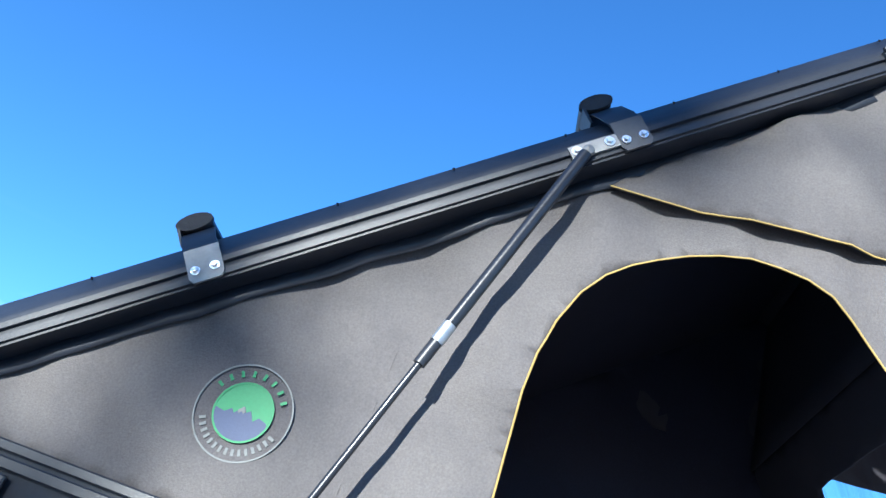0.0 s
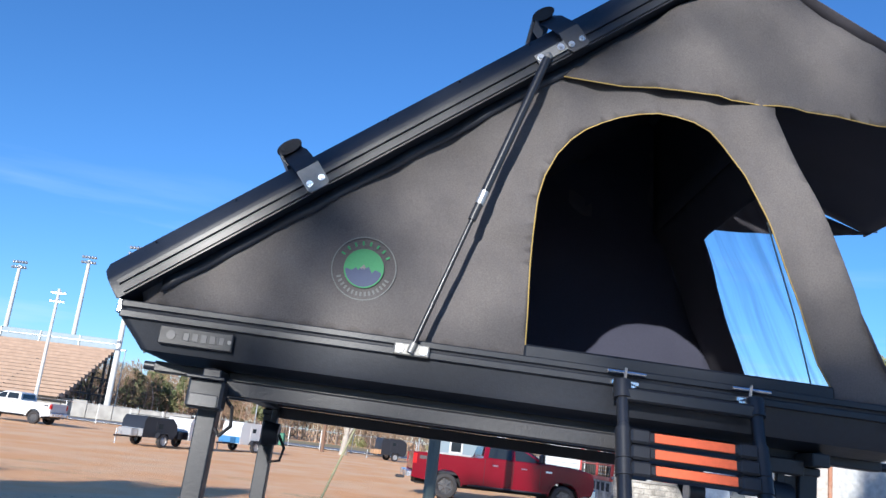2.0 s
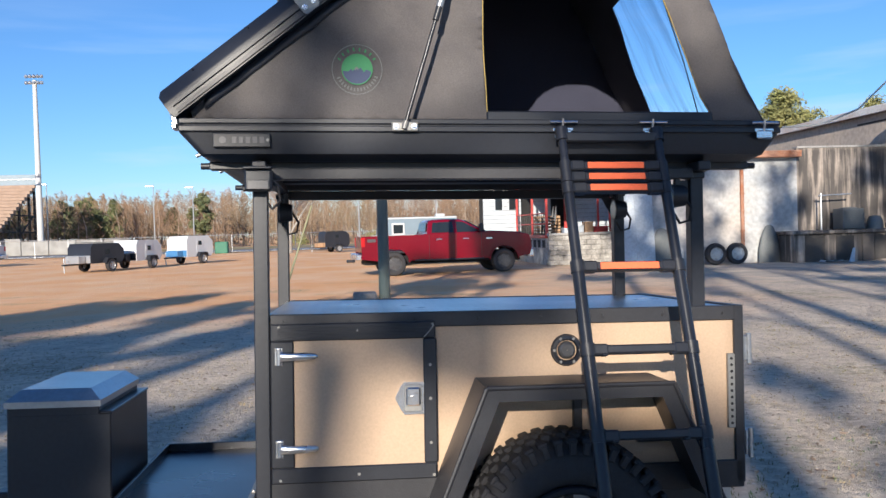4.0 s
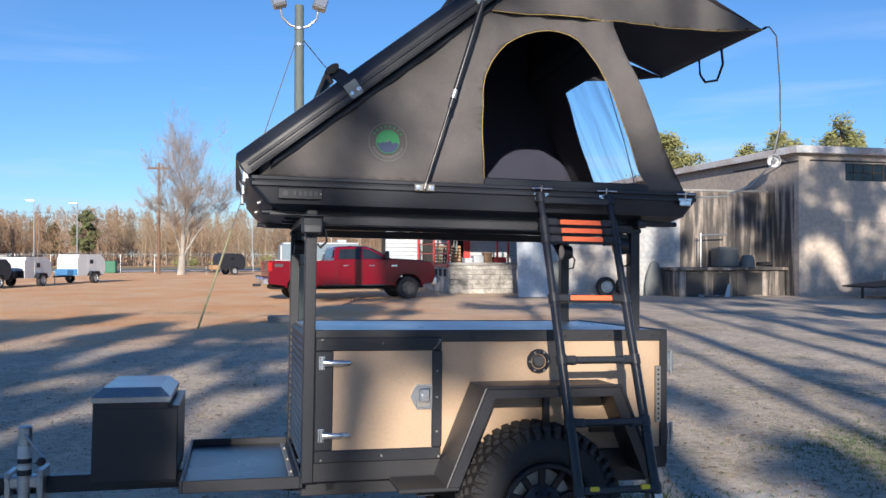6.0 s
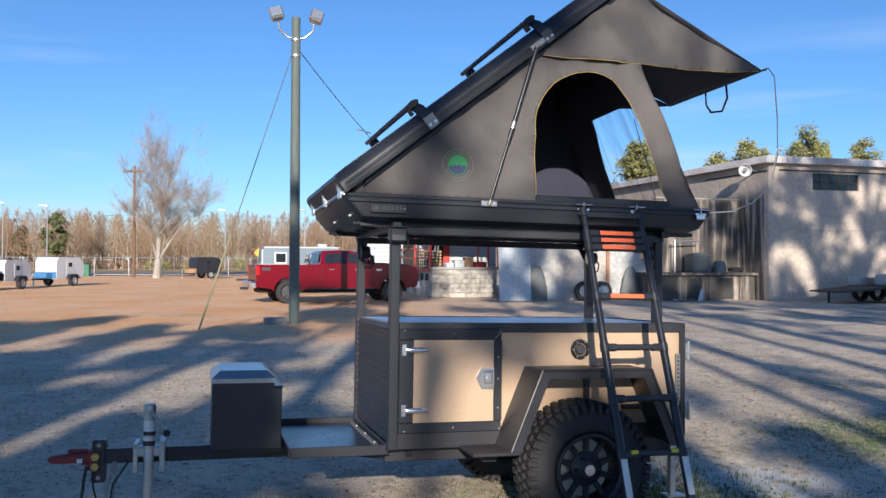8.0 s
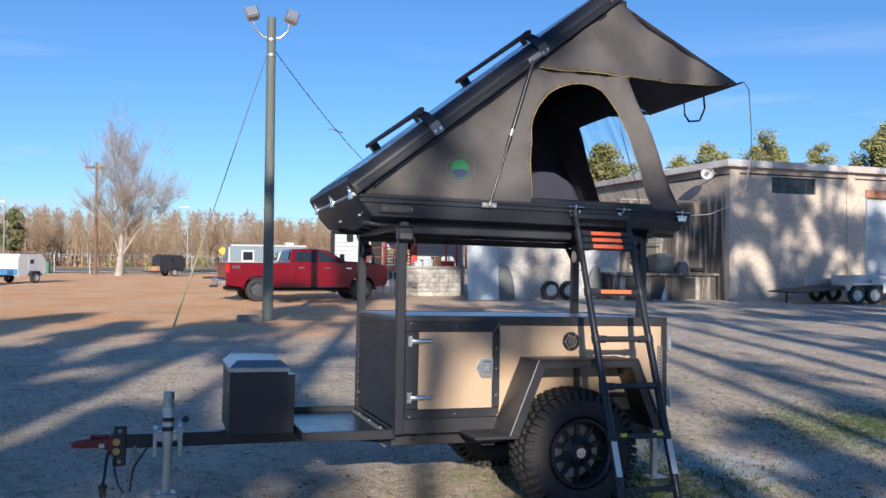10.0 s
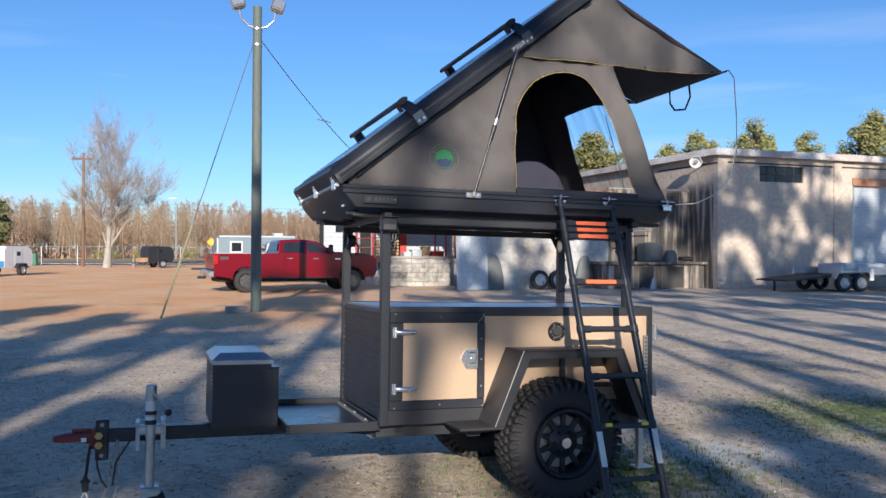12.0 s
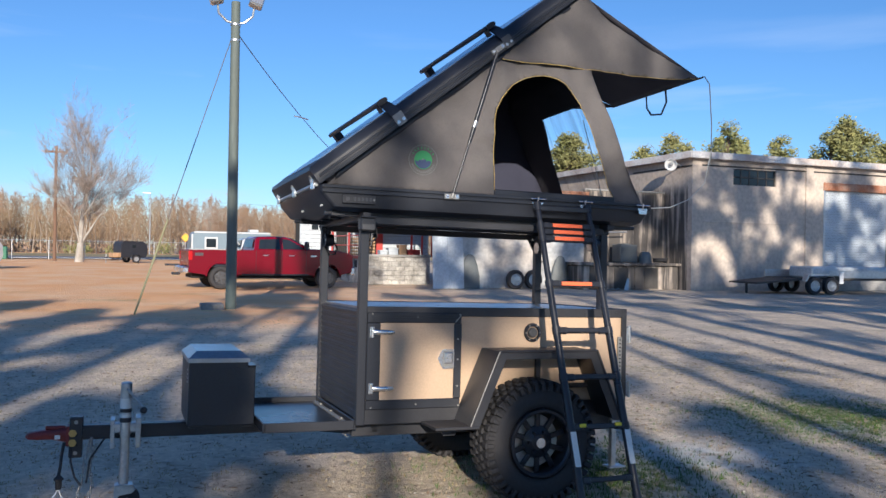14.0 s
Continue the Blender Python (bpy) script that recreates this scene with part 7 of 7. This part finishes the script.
    # leaning white sheet
    sh = Matrix.Translation((10.95, 26.5, 0)) @ Matrix.Rotation(radians(-6), 4, "X")
    st = thing("sheet_metal_panel", (10.95, 26.5, 0), "tall white sheet-metal panel leaning by the dock", "metal panel")
    part("sheet", Geo().box(-0.72, 0.62, -0.01, 0.01, 0.02, 3.6, 0.004, sh), "white_sheet", st)
    for x in (-0.7, -0.05, 0.6):
        part("edge_fold", Geo().box(x - 0.02, x + 0.02, -0.03, 0.0, 0.02, 3.6, 0.006, sh), "white_sheet", st)
    # side platform with an outdoor unit
    dk = thing("concrete_platform", (19.5, 26, 0), "stained concrete platform with bay shade as dark flat plates", "platform")
    part("deck", Geo().box(16.4, X - 0.05, 25.6, 26.95, 1.04, 1.16, 0.02), "stained", dk)
    for x in (16.5, 17.7, 19.2, 20.7):
        part("pier", Geo().box(x, x + 0.45, 25.72, 26.9, 0, 1.02, 0.02), "stained", dk)
    part("front_panel", Geo().box(16.45, X - 0.1, 25.78, 25.9, 0, 1.02, 0.01), "stained", dk)
    # flat dark plates on the closed front, standing in for shade inside bays
    for x in (17.0, 18.2, 19.7):
        part("bay", Geo().box(x, x + 0.7, 25.765, 25.785, 0.05, 0.95, 0.004), "dark_steel", dk)
    ac = thing("outdoor_unit", (19.0, 26.3, 1.16), "dark grey air-conditioning unit with louvred sides", "air conditioner")
    part("casing", Geo().box(18.6, 19.45, 25.95, 26.65, 1.18, 1.95, 0.03), "ac_grey", ac)
    for k in range(10):
        part("louvre", Geo().box(18.64, 19.41, 25.93, 25.96, 1.24 + k * 0.066, 1.27 + k * 0.066, 0.004), "ac_grey", ac)
    part("fan_guard", Geo().lathe([(0.3, 0.0), (0.3, 0.03), (0.27, 0.03), (0.1, 0.05), (0.02, 0.05)], (19.02, 26.3, 1.95), (0, 0, 1), 18), "ac_grey", ac)
    pp = thing("standpipe", (18.0, 26.4, 1.16), "grey pipe stand with a cross arm", "pipe")
    part("upright", Geo().cyl((18.0, 26.4, 1.16), (18.0, 26.4, 2.55), 0.035, n=8), "galv", pp)
    part("cross_arm", Geo().cyl((17.9, 26.4, 2.45), (19.2, 26.4, 2.5), 0.03, n=8), "galv", pp)
    tk = thing("old_mower", (20.2, 26.1, 1.16), "dark machine parts heaped on a platform", "scrap")
    part("housing", Geo().lathe([(0.05, 0.5), (0.2, 0.48), (0.28, 0.3), (0.3, 0.0), (0.02, 0.0)], (19.95, 26.1, 1.16), (0, 0, 1), 14), "ac_grey", tk)
    part("hose_coil", Geo().pipe([(20.75 + 0.32 * math.cos(a), 26.1 + 0.25 * math.sin(a), 1.22 + 0.012 * a) for a in [0.5 * i for i in range(26)]], 0.045, 6), "rubber", tk)
    rag = thing("white_scrap", (17.9, 25.3, 0), "crumpled white sheet scrap on the ground", "scrap")
    part("scrap_sheet", Geo().sheet(lambda u, v: (17.3 + 0.9 * u, 25.1 + 0.4 * v, 0.02 + 0.12 * abs(noise.noise(Vector((u * 3, v * 3, 9))))), 8, 5), "white_sheet", rag)
    part("upright_scrap", Geo().loft([[(18.4, 25.3, 0), (18.6, 25.3, 0), (18.6, 25.34, 0), (18.4, 25.34, 0)], [(18.62, 25.4, 0.5), (18.7, 25.4, 0.5), (18.7, 25.43, 0.5), (18.62, 25.43, 0.5)]]), "white_sheet", rag)
    # pair of trailer wheels standing at the wall
    for x in (13.85, 14.68):
        tw = thing("spare_wheel", (x, 26.5, 0), "black trailer tyre standing at a pale wall", "wheel", "spare wheels")
        car_wheel(tw, x, 26.35, 0.40, 0.40, 0.22, -1, "galv")


building()


def dock_area():
    """Raised dock with a block wall, red steel posts and rails, a white shed wall behind."""
    X0, X1, Y, Z = 8.5, 11.5, 30.4, 1.22
    d = thing("loading_dock", (10, 31.2, 0), "raised dock with a whitewashed block wall and red steel rails", "loading dock")
    wall = part("dock_wall", Geo().box(X0 + 0.05, X1, Y + 0.05, Y + 0.3, 0, Z, 0.01), "concrete", d)
    for j in range(6):
        for i in range(9):
            x = X0 + i * 0.4 - (0.2 if j % 2 else 0)
            a, b = max(X0, x + 0.006), min(X1, x + 0.394)
            if b - a > 0.05:
                part("block", Geo().box(a, b, Y + 0.006 * ((i * 7 + j * 3) % 4), Y + 0.06, j * 0.204 + 0.006, j * 0.204 + 0.198, 0.008), "block", wall)
    flank = part("dock_flank", Geo().box(X0, X0 + 0.2, Y + 0.3, 37.5, 0, Z - 0.1, 0.01), "block", d)
    for k in range(7):
        part("scupper", Geo().box(X0 - 0.01, X0 + 0.02, Y + 0.6 + k * 0.85, Y + 1.1 + k * 0.85, 0.72, 1.04, 0.003), "dark", flank)
    part("deck", Geo().box(X0 + 0.2, X1, Y + 0.3, 37.5, Z - 0.14, Z, 0.01), "concrete", d)
    part("coping", Geo().box(X0, X1 + 0.03, Y - 0.05, Y + 0.32, Z, Z + 0.11, 0.015), "concrete", d)
    part("red_kerb", Geo().box(X0 - 0.06, X0 + 0.2, Y + 0.35, 37.5, Z - 0.1, Z + 0.04, 0.01), "red_steel", d)
    for y in (Y + 0.5, Y + 3.2, 37.0):
        part("post", Geo().box(X0 + 0.02, X0 + 0.12, y, y + 0.1, Z, 4.3, 0.01), "red_steel", d)
    for x in (10.75, 11.25, 11.72):
        part("post", Geo().box(x - 0.04, x + 0.04, Y + 0.4, Y + 0.48, Z, 4.3, 0.01), "red_steel", d)
    for z in (1.7, 2.15):
        part("rail", Geo().box(X0 + 0.04, X0 + 0.09, Y + 0.5, 37, z, z + 0.05, 0.008), "red_steel", d)
    for k in range(16):
        part("baluster", Geo().box(X0 + 0.05, X0 + 0.08, Y + 0.7 + k * 0.38, Y + 0.73 + k * 0.38, Z, 2.15, 0.004), "dark_steel", d)
    part("canopy", Geo().box(X0 - 0.3, 12.6, Y - 0.1, 37.6, 4.3, 4.45, 0.02), "rust", d)
    sh = thing("shed", (10, 37.6, 0), "white weatherboard shed with dark doorways", "shed")
    for a, b in ((7.0, 8.9), (9.5, 10.4), (11.3, 14.0)):
        for j in range(16):
            part("board", Geo().box(a, b, 37.6, 37.7, 1.0 + j * 0.21, 1.0 + j * 0.21 + 0.2, 0.01), "white_sheet", sh)
    # near-black sheet that darkens the doorways
    part("back_wall", Geo().box(6.9, 14.1, 38.2, 38.3, 0, 4.5, 0.01), "dark", sh)
    part("red_door", Geo().box(11.05, 11.4, 37.5, 37.58, Z, 4.2, 0.01), "red_steel", sh)
    for x in (7.6, 8.3):
        part("window_pane", Geo().box(x, x + 0.35, 37.58, 37.605, 2.5, 3.6, 0.01), "glass", sh)
    single("screen_wall", Geo().box(11.78, 12.6, Y + 0.2, Y + 0.3, 0, 4.3, 0.01), "white_sheet", "pale wall panel behind the dock", kind="structure")
    pal = thing("wooden_pallets", (9.2, 34, Z), "stacked brown wooden pallets on a dock", "pallets")
    for k in range(6):
        part("pallet", Geo().box(8.75, 9.85, 33.6, 34.6, Z + 0.005 + k * 0.15, Z + 0.12 + k * 0.15, 0.02), "brown_box", pal)
    for k, (x, w, h) in enumerate(((9.7, 0.45, 0.4), (10.2, 0.35, 0.55), (10.6, 0.6, 0.35), (9.3, 0.35, 0.3))):
        bx = thing("crate", (x, Y + 0.7, Z), ("pale painted crate", "brown cardboard crate", "red plastic crate", "pale painted crate")[k] + " standing on a dock edge", "crate", "crates on the dock")
        part("crate_body", Geo().box(x, x + w, Y + 0.5, Y + 0.95, Z + 0.002, Z + h, 0.02), ("white_sheet", "brown_box", "red_steel", "white_sheet")[k], bx)
        part("crate_rim", Geo().box(x - 0.015, x + w + 0.015, Y + 0.485, Y + 0.965, Z + h - 0.06, Z + h, 0.01), ("white_sheet", "brown_box", "red_steel", "white_sheet")[k], bx)
    ch = thing("garden_chairs", (9.0, 32.3, Z), "dark stacked metal chairs behind red rails", "chairs")
    for k in range(3):
        z = Z + 0.03 + k * 0.14
        for y in (32.1, 32.6):
            part("chair_frame", Geo().pipe([(8.75, y, z), (8.8, y, z + 0.45), (9.2, y, z + 0.47), (9.3, y, z + 0.95)], 0.03, 6), "black_paint", ch)
        part("chair_seat", Geo().box(8.75, 9.25, 32.1, 32.6, z + 0.43, z + 0.48, 0.02), "black_paint", ch)


dock_area()


def utility_trailer():
    m = pose(25.2, 22.85, 0, 0, 0, -3)
    t = thing("utility_trailer", (0, 0, 0), "flat grey utility trailer with tandem wheels by the dock", "trailer", m=m)
    part("deck", Geo().box(-0.7, 5.0, -1.0, 1.0, 0.58, 0.68, 0.02), "dark_steel", t)
    part("side_rail", Geo().box(0.9, 5.0, -1.02, -0.97, 0.68, 1.0, 0.01), "galv", t)
    part("side_rail", Geo().box(-0.7, 5.0, 0.97, 1.02, 0.68, 1.0, 0.01), "galv", t)
    part("load", Geo().box(0.3, 4.8, -0.7, 0.7, 0.69, 1.15, 0.05), "white_sheet", t, "pale load on the deck")
    part("ramp", Geo().loft([[(-0.7, -0.95, 0.55), (-0.7, 0.95, 0.55), (-0.7, 0.95, 0.66), (-0.7, -0.95, 0.66)], [(-2.6, -0.9, 0.42), (-2.6, 0.9, 0.42), (-2.6, 0.9, 0.48), (-2.6, -0.9, 0.48)]]), "dark_steel", t, "dark sloping drawbar deck")
    for s in (-1, 1):
        part("fender", Geo().prism([(-0.5, 0.55), (-0.35, 0.85), (1.2, 0.85), (1.35, 0.55), (1.28, 0.55), (1.15, 0.8), (-0.3, 0.8), (-0.42, 0.55)], "y", s * 1.0, s * 1.25), "galv", t)
        for x in (0.0, 0.84):
            car_wheel(t, x, s * 1.24, 0.37, 0.37, 0.21, s, "galv")
    part("marker", Geo().box(1.2, 1.4, -1.28, -1.24, 0.45, 0.95, 0.01), "white_label", t)
    part("hitch_leg", Geo().cyl((-2.4, 0, 0), (-2.4, 0, 0.45), 0.05, n=8), "dark_steel", t)


utility_trailer()
